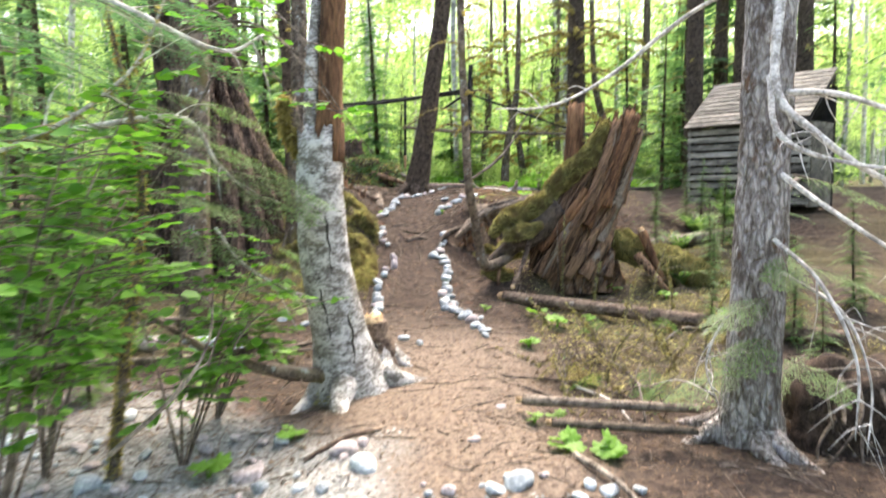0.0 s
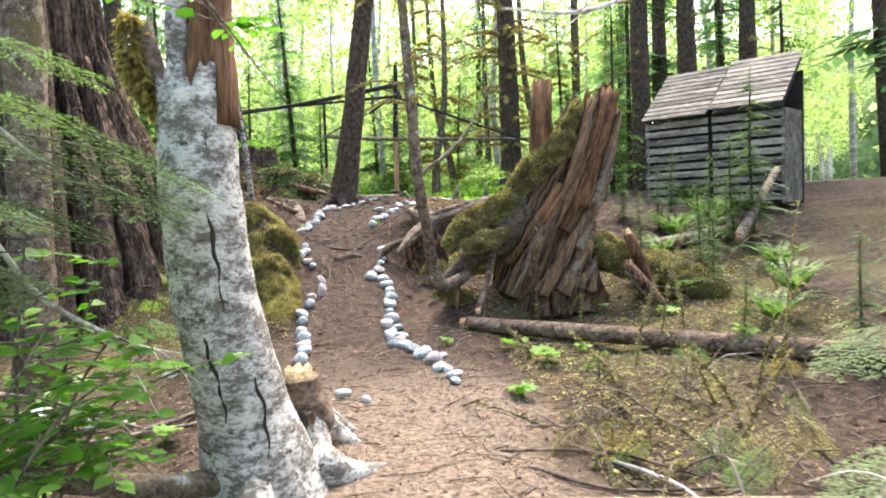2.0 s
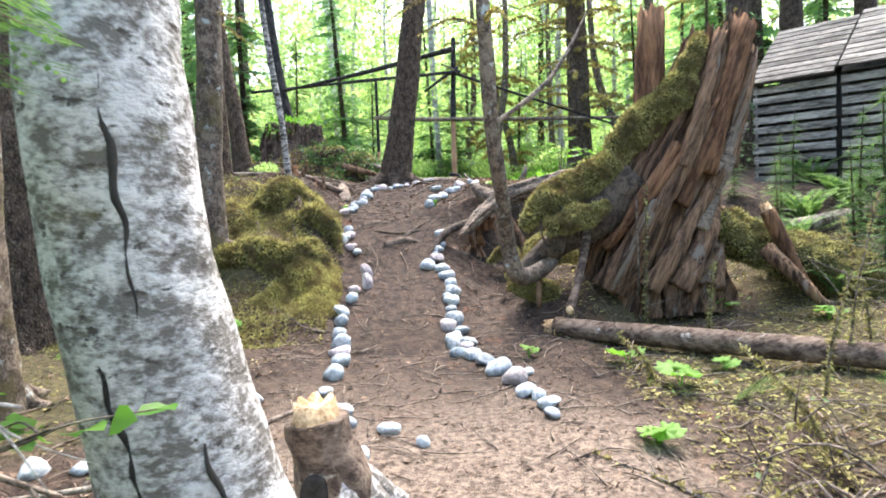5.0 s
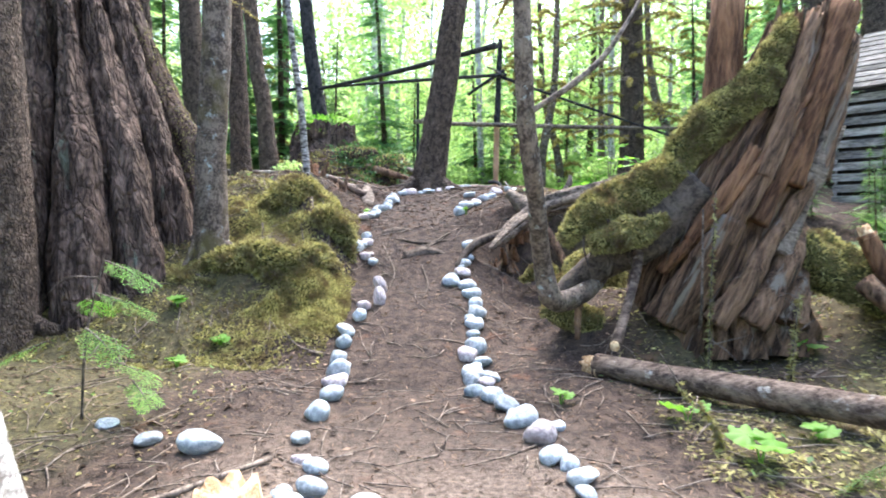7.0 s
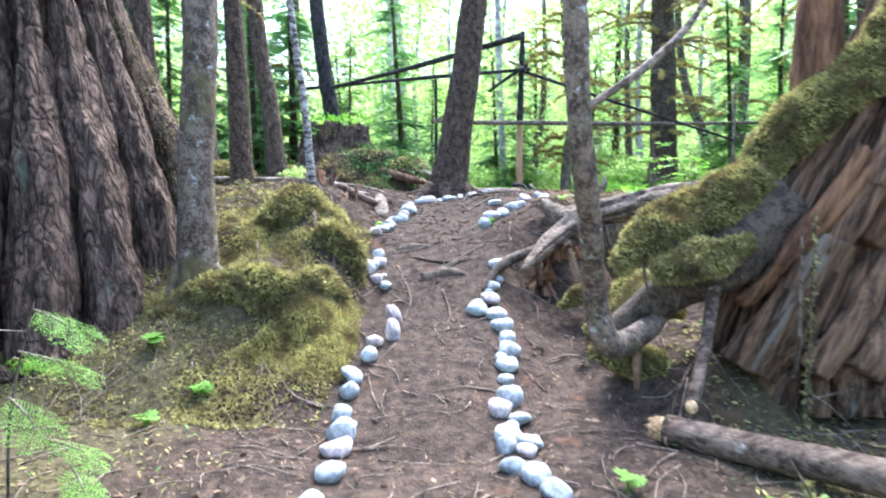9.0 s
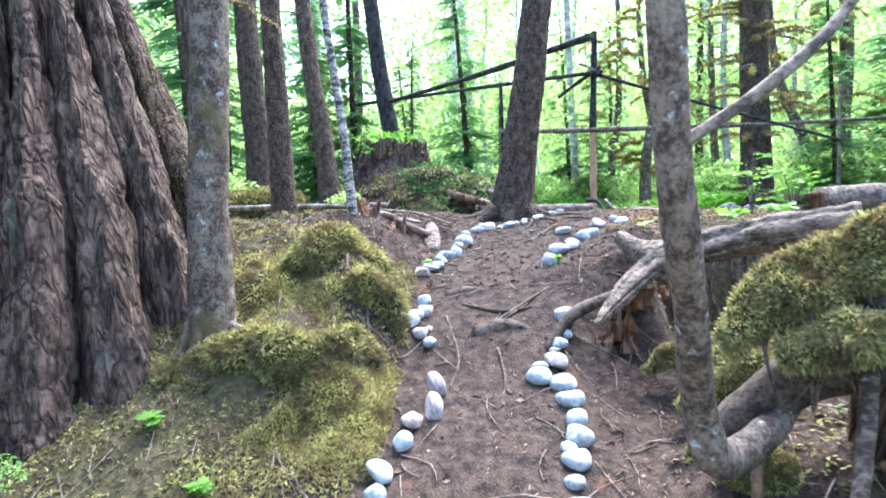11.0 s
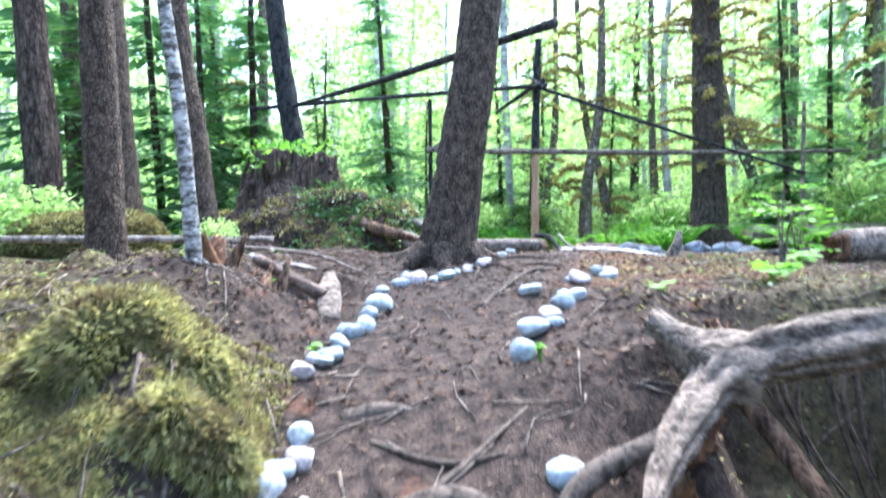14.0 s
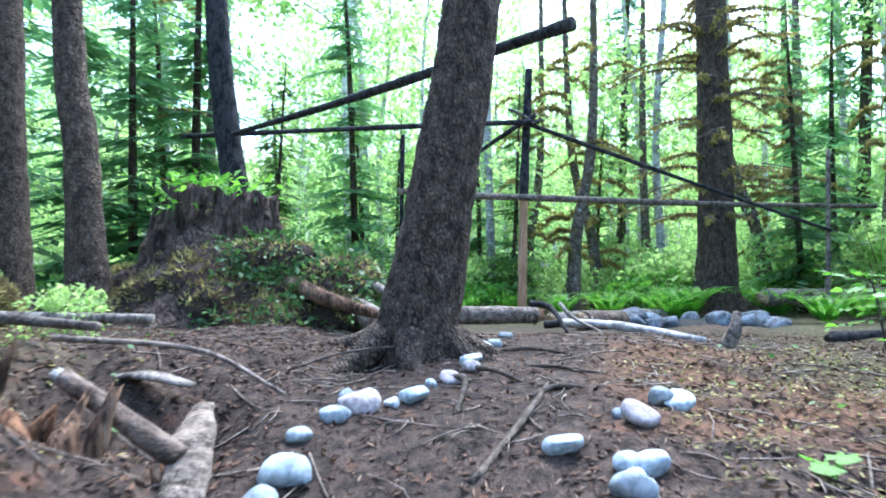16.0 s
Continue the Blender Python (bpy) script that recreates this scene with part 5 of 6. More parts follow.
pole("short_brace", (0.55, 20.2, 4.35), (0.95, 20.2, 4.12), 0.02, 0.028, M_STICK, 190)
pole("short_brace", (-1.27, 21.5, 3.2), (-0.7, 21.3, 3.5), 0.03, 0.03, M_STICK, 191)
SLANT = thing("slanting_pole", -3.0, 18.5, 3.5, "thick dark pole slanting up from the charred tree", "pole")
pole("pole_shaft", (-3.0, 18.05, 3.52), (0.49, 14.6, 3.47), 0.032, 0.047, M_DARKBARK, 187, owner=SLANT, base=(-3.0, 18.5, 3.5))


# ---- pallet shed ----
SHED = thing("pallet_shed", 6.20, 13.03, 0.9, "grey shed built of weathered wooden pallets", "shed")
SHED.matrix_basis = pose(6.20, 13.03, 0.9, 0, 0, -50) @ Matrix.Diagonal((0.92, 0.92, 0.92, 1))


def board(name, cx, cy, cz, lx, ly, lz, mat, parent, rx_=0, rz_=0):
    bm = bmesh.new()
    bmesh.ops.create_cube(bm, size=1)
    v = np.array([q.co[:] for q in bm.verts]) * (lx, ly, lz)
    f = [[q.index for q in fc.verts] for fc in bm.faces]
    bm.free()
    m = np.array(pose(0, 0, 0, rx_, 0, rz_).to_3x3())
    return part(name, (v @ m.T + (cx, cy, cz), f), mat, parent, smooth=False)


for sec, xc in enumerate((-0.67, 0.67)):
    for k in range(10):
        z = 0.12 + k * 0.165
        board("slat", xc + RNG.normal() * 0.005, -0.45 + RNG.normal() * 0.004, z, 1.26, 0.02, 0.11, M_PALLET, SHED, 0, 0)
    # stringers take the dark colour that carries the shade behind the slats
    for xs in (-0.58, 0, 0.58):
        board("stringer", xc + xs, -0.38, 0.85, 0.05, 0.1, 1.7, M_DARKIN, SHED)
    for k in range(11):
        u = (k + 0.5) / 11
        board("roof_slat", xc, -0.62 + 1.35 * u, 1.72 + 1.05 * u + 0.06 * sec, 1.28, 0.12, 0.022, M_PALLET, SHED, 38)
    # dark sheet added under the roof slats to shade their gaps
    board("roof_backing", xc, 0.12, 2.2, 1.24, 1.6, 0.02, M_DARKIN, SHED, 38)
# back wall also coloured as if in shade
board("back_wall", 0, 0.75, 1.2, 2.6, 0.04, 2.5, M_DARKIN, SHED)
board("side_wall", -1.26, 0.15, 0.85, 0.03, 1.2, 1.7, M_PALLET, SHED)
board("side_wall", 1.26, 0.15, 0.85, 0.03, 1.2, 1.7, M_PALLET, SHED)
# dark sheet added behind the front slats, its colour standing in for shade
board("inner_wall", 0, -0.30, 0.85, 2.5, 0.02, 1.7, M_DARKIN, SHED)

# ---- stones ----
LEFT_LOW = [(-0.77, 6.90, 0.141), (-0.68, 6.76, 0.172), (-0.60, 6.59, 0.136), (-0.71, 7.05, 0.125), (-0.74, 7.26, 0.107), (-0.82, 7.33, 0.091), (-0.87, 7.54, 0.108), (-0.88, 7.90, 0.171), (-0.87, 8.27, 0.171), (-0.92, 8.64, 0.170), (-0.92, 8.78, 0.174), (-0.97, 8.97, 0.148), (-0.97, 9.21, 0.155), (-0.97, 9.37, 0.159), (-0.91, 9.59, 0.146), (-0.89, 9.79, 0.151), (-0.92, 10.55, 0.115), (-1.0, 10.63, 0.12), (-1.09, 10.70, 0.165), (-1.01, 10.9, 0.125), (-1.04, 11.02, 0.12)]
RIGHT_LOW = [(0.44, 6.98, 0.092), (0.45, 7.11, 0.117), (0.40, 7.23, 0.099), (0.35, 7.31, 0.134), (0.32, 7.57, 0.191), (0.24, 7.79, 0.189), (0.19, 8.11, 0.136), (0.12, 8.30, 0.156), (0.02, 8.41, 0.131), (0.09, 8.62, 0.115), (-0.01, 8.69, 0.123), (0.12, 8.69, 0.139), (0.01, 8.80, 0.195), (0.08, 8.95, 0.129), (-0.03, 9.05, 0.158), (0.02, 9.18, 0.219), (0.01, 9.39, 0.105), (0.02, 9.54, 0.162), (0.04, 9.71, 0.185), (0.04, 9.86, 0.152), (0.01, 10.03, 0.148), (-0.02, 10.16, 0.239), (-0.16, 10.20, 0.180), (-0.07, 10.37, 0.164), (-0.05, 10.54, 0.118), (0.01, 10.64, 0.094), (0.01, 10.81, 0.154)]
LONE = [(-0.46, 6.91, 0.129), (-0.28, 6.70, 0.092)]
LEFT_TOP = [(-0.85, 12.91, 0.117), (-0.76, 13.04, 0.202), (-0.63, 13.09, 0.077), (-0.53, 13.19, 0.145), (-0.46, 13.42, 0.070), (-0.36, 13.52, 0.116), (-0.26, 13.75, 0.108), (-0.25, 13.97, 0.115), (-0.16, 14.31, 0.125), (-0.08, 14.49, 0.094), (0.03, 14.81, 0.100)]
LEFT_UP = [(-1.13, 11.38, 0.139), (-1.08, 11.53, 0.125), (-1.04, 11.59, 0.152), (-1.03, 11.77, 0.121), (-1.01, 11.95, 0.155), (-0.96, 12.07, 0.131), (-0.97, 12.26, 0.147), (-0.92, 12.41, 0.175), (-0.93, 12.67, 0.095)]
RIGHT_UP = [(-0.10, 11.54, 0.207), (-0.01, 11.84, 0.201), (0.10, 12.08, 0.139), (0.20, 12.26, 0.137), (0.28, 12.42, 0.134), (0.39, 12.84, 0.142), (0.55, 13.09, 0.133), (0.61, 13.06, 0.151), (0.03, 12.55, 0.124)]
STONE_MESH = [mesh_of("stone", *blob(0.5, 0.42, 0.34, 400 + k, 3, 0.16, 1.5, facets=5), M_STONE if k < 6 else M_PINKSTONE) for k in range(8)]


def stone(x, y, s, sink=0.25, mat=None, label="pale blue-grey river stone edging the path", group="path edging stones", name="river_stone", squash=1.0):
    k = int(RNG.integers(0, 8))
    ob = new(name, STONE_MESH[k])
    h = s * 0.68 * squash
    ob.matrix_basis = pose(x, y, gz(x, y) + h * (0.5 - sink), RNG.normal() * 9, RNG.normal() * 9, RNG.uniform(0, 360)) @ Matrix.Diagonal((s * RNG.uniform(0.92, 1.1), s * RNG.uniform(0.92, 1.1), s * squash * RNG.uniform(0.85, 1.15), 1))
    if k >= 6:
        label = "pinkish grey river stone edging the path"
    return tagged(ob, label, "stone", group)


for row in (LEFT_LOW, RIGHT_LOW, LEFT_TOP, LEFT_UP, RIGHT_UP):
    for x, y, s in row:
        stone(x, y, min(s, 0.165) * 1.14)
        if RNG.random() < 0.3:
            stone(x + RNG.normal() * 0.05, y + RNG.uniform(0.06, 0.12), s * RNG.uniform(0.45, 0.7))
for x, y, s in LONE:
    stone(x, y, s, label="lone river stone lying on the path", group="")

for x, y, tx in ((-0.77, 9.84, 8), (-0.79, 10.05, -14)):
    ob = new("river_stone", STONE_MESH[7])
    ob.matrix_basis = pose(x, y, gz(x, y) + 0.06, -14, tx, 40) @ Matrix.Diagonal((0.11, 0.12, 0.30, 1))
    tagged(ob, "narrow pinkish stone standing on end beside the path", "stone", "path edging stones")

# ---- fire ring ----
fcx, fcy = 3.0, 19.0
for k in range(17):
    a = 6.283 * k / 17 + RNG.normal() * 0.1
    x, y, s = fcx + 0.95 * math.cos(a), fcy + 0.75 * math.sin(a), RNG.uniform(0.26, 0.5)
    v = blob(s * 0.55, s * 0.42, s * 0.32, 500 + k, 3, 0.2, 2, facets=6)
    ob = part("fire_rock", v, M_ROCK)
    ob.matrix_basis = pose(x, y, gz(x, y) + s * 0.18, RNG.normal() * 8, RNG.normal() * 8, RNG.uniform(0, 360))
    tagged(ob, "dark grey rock of the fire ring", "rock", "fire ring rocks")
ash = blob(0.8, 0.6, 0.08, 530, 4, 0.15, 3)
tagged(part("ash_bed", shifted(ash, fcx, fcy, gz(fcx, fcy) + 0.02), M_DARKBARK), "black ash and charcoal in the fire ring", "ash")


# ---- sticks and roots ----
def stick(name, label, pts, r, mat, seed, cat="stick", lift=0.5, group=""):
    p = [(x, y, gz(x, y) + r * lift + dz) for x, y, dz in pts]
    x, y, z = p[0]
    ob = part(name, tube([(a - x, b - y, c - z) for a, b, c in p], [r, r * 0.9, r * 0.55], 14, 7, 0.18, 12, seed), mat)
    ob.matrix_basis = pose(x, y, z)
    return tagged(ob, label, cat, group)


for k, (pts, r) in enumerate((
        ([(-0.75, 11.0, 0), (-0.45, 10.85, 0.02), (-0.2, 10.9, 0)], 0.02), ([(-0.65, 10.6, 0), (-0.4, 10.8, 0.02), (-0.1, 11.15, 0)], 0.018),
        ([(-0.85, 10.85, 0), (-0.7, 10.4, 0.01), (-0.72, 10.1, 0)], 0.015), ([(-0.62, 10.66, -0.02), (-0.4, 10.72, 0.0), (-0.18, 10.68, -0.03)], 0.07),
        ([(-0.9, 11.17, -0.02), (-0.7, 11.2, 0.0), (-0.5, 11.17, -0.03)], 0.055), ([(-0.45, 10.5, 0), (-0.38, 10.2, 0.01), (-0.4, 9.9, 0)], 0.014),
        ([(-0.3, 12.4, 0), (-0.05, 12.9, 0.03), (0.12, 13.5, 0)], 0.02), ([(0.0, 13.2, 0), (0.12, 13.3, 0.02), (0.3, 13.25, 0)], 0.02),
        ([(-0.45, 13.6, 0.0), (-0.3, 13.4, 0.05), (-0.35, 13.0, 0)], 0.022), ([(-0.32, 13.9, 0.0), (-0.15, 13.6, 0.05), (0.0, 13.5, 0)], 0.022),
        ([(0.05, 13.9, 0), (0.2, 13.8, 0.02), (0.42, 13.7, 0)], 0.018), ([(-0.25, 14.2, 0.0), (0.1, 14.3, 0.02), (0.5, 14.1, 0)], 0.016))):
    stick("tree_root", "brown tree root crossing the dirt path", pts, r * 0.8, M_ROOT, 600 + k, "root", -0.25, "path roots")
for k, (pts, r, mat) in enumerate((
        ([(-1.9, 6.6, 0), (-1.4, 6.85, 0.02), (-0.95, 7.3, 0.01)], 0.02, M_STICK), ([(-2.2, 6.5, 0), (-1.5, 6.5, 0.03), (-1.1, 6.75, 0.0)], 0.016, M_GREYWOOD),
        ([(0.85, 17.3, 0.08), (1.2, 16.6, 0.06), (1.75, 15.7, 0)], 0.05, M_WHITETWIG), ([(0.7, 17.6, 0.05), (1.1, 17.3, 0.08), (1.6, 17.1, 0)], 0.05, M_DARKBARK),
        ([(0.45, 16.9, 0.3), (0.62, 16.7, 0.25), (0.72, 16.3, 0)], 0.03, M_DARKBARK), ([(0.75, 16.9, 0.3), (0.85, 16.7, 0.15), (1.05, 16.3, 0)], 0.02, M_GREYWOOD),
        ([(-2.2, 13.2, 0.05), (-1.6, 13.4, 0.08), (-1.1, 13.1, 0)], 0.016, M_STICK), ([(-1.2, 13.6, 0.02), (-0.95, 13.8, 0.12), (-0.6, 14.1, 0.1)], 0.008, M_STICK),
        ([(-1.45, 9.35, 0), (-1.3, 9.2, 0.01), (-1.05, 9.1, 0)], 0.01, M_STICK),
        ([(0.75, 3.7, 0.02), (0.9, 3.35, 0.04), (1.0, 3.1, 0)], 0.02, M_GREYWOOD), ([(-0.9, 3.9, 0), (-0.65, 4.05, 0.03), (-0.45, 4.25, 0)], 0.022, M_LOG),
        ([(1.6, 9.0, 0.1), (1.55, 8.8, 0.4), (1.52, 8.7, 1.1)], 0.012, M_STICK), ([(1.3, 8.7, 0.0), (1.6, 8.4, 0.02), (2.2, 8.3, 0)], 0.012, M_STICK),
        ([(0.6, 5.3, 0), (1.0, 5.0, 0.02), (1.7, 4.9, 0)], 0.012, M_STICK), ([(0.5, 5.6, 0), (1.1, 5.45, 0.02), (1.5, 5.1, 0)], 0.01, M_STICK), ([(1.1, 5.4, 0.0), (1.3, 5.0, 0.05), (1.35, 4.6, 0)], 0.014, M_WHITETWIG),
        ([(1.6, 14.9, 0.0), (1.65, 14.88, 0.12), (1.68, 14.9, 0.25)], 0.05, M_STICK))):
    stick("stick", "dead stick lying on the forest floor", pts, r, mat, 640 + k, group="fallen sticks")

# ---- mossy mound beside the path ----
MOSSB = thing("moss_mound", -1.7, 10.1, gz(-1.7, 10.1), "yellow-green moss cushions over old roots on the bank", "moss")
mz = gz(-1.7, 10.1)


def moss_patch(x0, x1, y0, y1, seed, cut, lift, step=0.05):
    """A lumpy moss sheet that lies on the ground where a pattern has it."""
    xs, ys = np.arange(x0, x1, step), np.arange(y0, y1, step)
    X, Y = np.meshgrid(xs, ys)
    p = np.stack([X.ravel(), Y.ravel(), 0 * X.ravel()], 1)
    m = 0.8 * wob(p, 3.4, seed) + 0.6 * wob(p, 10, seed + 1) - cut
    rim = np.minimum.reduce([p[:, 0] - x0, x1 - p[:, 0], p[:, 1] - y0, y1 - p[:, 1]])
    m = np.minimum(m, rim * 2.5 - 0.1)
    q = ground(X, Y).ravel() + np.clip(m, -0.3, 0.6) * lift * 0.7 + 0.045 * np.abs(wob(p, 14, seed + 2)) * np.clip(m * 3, 0, 1) - 0.02
    v = np.stack([p[:, 0] + 0.05 * wob(p, 6, seed + 3), p[:, 1] + 0.05 * wob(p, 6, seed + 4), q], 1) - (-1.7 + 0.0, 10.1, mz)
    nxs = len(xs)
    f = []
    for i in range(len(ys) - 1):
        for j in range(nxs - 1):
            k = (i * nxs + j, i * nxs + j + 1, (i + 1) * nxs + j + 1, (i + 1) * nxs + j)
            if max(m[list(k)]) > -0.05:
                f.append(k)
    return v, f


for k, (x0, x1, y0, y1, cut, n) in enumerate(((-2.5, -1.0, 9.35, 10.3, -0.15, 14000), (-2.3, -1.05, 10.1, 11.1, -0.1, 10000), (-2.7, -1.3, 10.6, 11.5, -0.2, 5000), (-4.2, -2.5, 12.6, 14.0, 0.35, 3500), (-2.6, -1.4, 9.0, 9.7, 0.2, 3000))):
    vf = moss_patch(x0, x1, y0, y1, 705 + 7 * k, cut, 0.1)
    cu = tagged(part("moss_cushion", vf, M_MOSS, MOSSB), kind="stuff")
    tagged(part("moss_tuft", tufts(vf, int(n * 1.8), 0.028, np.random.default_rng(700 + k), -0.2, 0.15), M_MOSS_TUFT, cu, smooth=False), kind="stuff")


for k, (pts, rads, n) in enumerate((
        ([(-2.05, 10.75), (-1.75, 10.85), (-1.5, 10.9), (-1.3, 10.95)], (0.08, 0.15, 0.16, 0.07), 3600),
        ([(-1.62, 10.45), (-1.4, 10.55), (-1.22, 10.6), (-1.12, 10.5)], (0.06, 0.14, 0.13, 0.06), 2600),
        ([(-2.3, 9.95), (-1.95, 9.95), (-1.6, 10.0), (-1.35, 10.15), (-1.2, 10.3)], (0.08, 0.13, 0.16, 0.15, 0.07), 4600),
        ([(-2.6, 10.0), (-2.4, 9.85), (-2.15, 9.8)], (0.06, 0.11, 0.06), 1400),
        ([(-1.95, 11.1), (-1.75, 11.2), (-1.5, 11.15)], (0.05, 0.12, 0.06), 1600))):
    moss_bank("moss_clump", [(x + 1.7, y - 10.1, gz(x, y) - mz - 0.05) for x, y in pts], rads, n, 0.07, 730 + k, MOSSB, droop=0.5)
for k in range(9):
    r = np.random.default_rng(2200 + k)
    x, y = r.uniform(-2.3, -1.1), r.uniform(9.7, 11.2)
    part("rootlet", tube([(x + 1.7, y - 10.1, gz(x, y) - mz + 0.05), (x + 1.75, y - 10.25, gz(x + 0.05, y - 0.15) - mz + 0.06), (x + 1.78 + r.normal() * 0.05, y - 10.4, gz(x + 0.08, y - 0.3) - mz - 0.02)], [0.009, 0.007, 0.003], 8, 5, 0.2, 9, k), M_ROOT, MOSSB)

# ---- saplings and branches close to the walk ----
def big_leaves(p, d, size, rng):
    """Oval folded leaves: p their feet, d the way they point."""
    n = len(p)
    d = d / np.linalg.norm(d, axis=1)[:, None]
    up = np.tile((0, 0, 1.0), (n, 1)) + rng.normal(size=(n, 3)) * 0.35
    w = np.cross(d, up)
    w /= np.linalg.norm(w, axis=1)[:, None]
    nr = np.cross(w, d)
    s = (size * rng.uniform(0.55, 1.2, n))[:, None]
    sag = nr * s
    v = np.stack([p, p + d * s * 0.28 + w * s * 0.30 + sag * 0.07, p + d * s * 0.68 + w * s * 0.27 + sag * 0.04, p + d * s - sag * 0.12, p + d * s * 0.68 - w * s * 0.27 + sag * 0.04, p + d * s * 0.28 - w * s * 0.30 + sag * 0.07, p + d * s * 0.5 - sag * 0.03], 1).reshape(-1, 3)
    f = []
    for i in range(n):
        k = 7 * i
        f += [(k, k + 6, k + 2, k + 1), (k + 6, k + 3, k + 2), (k, k + 5, k + 4, k + 6), (k + 6, k + 4, k + 3)]
    return v, f


def sapling(name, label, x, y, stems, size, per, seed, mat=M_LEAF, start=None):
    """A leafy young tree: arching stems, side twigs, and leaves set along them."""
    r = np.random.default_rng(seed)
    z = gz(x, y) if start is None else start
    t = thing(name, x, y, z, label, "sapling")
    lp, ld = [], []
    for k, tip in enumerate(stems):
        tip = np.array(tip, float) - (x, y, z)
        mid = tip * 0.5 + (0, 0, 0.25 * np.linalg.norm(tip[:2]) + 0.05)
        c = curve_points([(0, 0, -0.05), mid, tip], 24)
        part("stem", tube([(0, 0, -0.05), mid, tip], [0.011, 0.007, 0.003], 24, 7, 0.1, 9, seed + k), M_STICK, t)
        for j in range(per):
            u = r.uniform(0.3, 1.0)
            b = c[int(u * 23)]
            a = r.uniform(0, 6.28)
            ln = r.uniform(0.15, 0.4)
            e = b + np.array([math.cos(a), math.sin(a), r.uniform(-0.2, 0.25)]) * ln
            part("twig", tube([b, (b + e) / 2 + (0, 0, 0.02), e], [0.004, 0.003, 0.0015], 6, 4), M_STICK, t)
            for q in np.linspace(0.25, 1, 7):
                lp.append(b + (e - b) * q)
                s2 = 1 if r.random() < 0.5 else -1
                ld.append((e - b) / ln + np.array([-math.sin(a), math.cos(a), -0.15]) * s2 * 0.9)
    tagged(part("leaf", big_leaves(np.array(lp), np.array(ld), size, r), mat, t), kind="stuff")
    return t


sapling("alder_sapling", "young alder with broad bright green leaves", -1.75, 4.1, [(-1.05, 4.5, 0.75), (-1.25, 4.2, 0.95), (-1.75, 4.3, 1.0), (-1.35, 4.6, 0.5), (-1.9, 3.9, 0.8)], 0.09, 16, 801)
sapling("alder_sapling", "young alder with broad bright green leaves", -2.2, 2.9, [(-1.45, 3.0, 1.45), (-1.5, 2.7, 1.8), (-2.2, 3.1, 1.6), (-1.5, 3.4, 1.15), (-1.9, 2.7, 1.3), (-1.4, 3.2, 2.1), (-1.7, 3.4, 1.95), (-1.9, 3.0, 2.2)], 0.095, 26, 802)
sapling("alder_sapling", "young alder with broad bright green leaves", -2.6, 4.0, [(-2.0, 4.1, 1.5), (-2.5, 3.9, 1.8), (-1.8, 3.8, 1.9), (-2.6, 4.2, 1.1), (-1.7, 4.2, 1.75), (-2.3, 4.4, 2.2)], 0.095, 24, 803)
sapling("alder_sapling", "young alder with broad bright green leaves", -3.0, 3.2, [(-2.4, 3.2, 1.2), (-2.9, 3.0, 1.7), (-2.3, 3.5, 1.4), (-3.1, 3.5, 1.2), (-2.5, 2.9, 2.0)], 0.095, 22, 805)
sapling("alder_sapling", "young alder shoots with bright green leaves", -1.75, 4.75, [(-1.15, 4.75, 0.9), (-0.98, 4.85, 0.6), (-1.3, 4.9, 1.1), (-1.45, 4.5, 1.25), (-1.2, 4.6, 0.35)], 0.085, 14, 806)
sapling("alder_branch", "leafy alder branch hanging over the path", -1.7, 4.2, [(-0.62, 4.6, 1.86), (-0.5, 4.75, 1.70), (-0.95, 4.4, 2.0), (-1.15, 4.3, 2.3), (-0.75, 4.4, 2.3)], 0.08, 6, 804, start=2.5)


sapling("maple_sapling", "thin leafy sapling at the edge of the clearing", 1.95, 13.35, [(2.0, 13.4, 1.85), (1.9, 13.3, 1.7), (2.1, 13.4, 1.65)], 0.08, 5, 807, mat=M_FERN)
sapling("maple_sapling", "thin leafy sapling beside the fire ring", 3.0, 15.3, [(3.1, 15.3, 1.85), (2.8, 15.2, 1.75), (3.2, 15.4, 1.6), (2.95, 15.2, 1.55)], 0.09, 8, 808, mat=M_FERN)


def limb_thing(name, label, pts, rads, mat, seed, twigs=0, cat="branch", moss_n=0, mossy=M_LICHEN):
    p = np.array(pts, float)
    t = thing(name, *p[0], label, cat)
    q = p - p[0]
    body = tube(q, rads, 30, 9, 0.15, 8, seed)
    part("limb", body, mat, t)
    r = np.random.default_rng(seed)
    c = curve_points(q, 30)
    for k in range(twigs):
        i = int(r.integers(5, 29))
        d = r.normal(size=3) * (1, 0.7, 0.7) + (c[-1] - c[0]) / np.linalg.norm(c[-1] - c[0]) * 0.8
        d /= np.linalg.norm(d)
        ln = r.uniform(0.12, 0.4)
        part("twig", tube([c[i], c[i] + d * ln * 0.5 + r.normal(size=3) * 0.02, c[i] + d * ln + (0, 0, -0.05)], [rads[-1] * 1.1 + 0.002, 0.003, 0.0012], 8, 5, 0.1, 9, k), mat, t)
    if moss_n:
        tagged(part("moss_tuft", tufts(tube(q, [a * 1.1 for a in rads], 30, 9), moss_n, 0.035, r, -1, 0.5), mossy, t, smooth=False), kind="stuff")
    return t


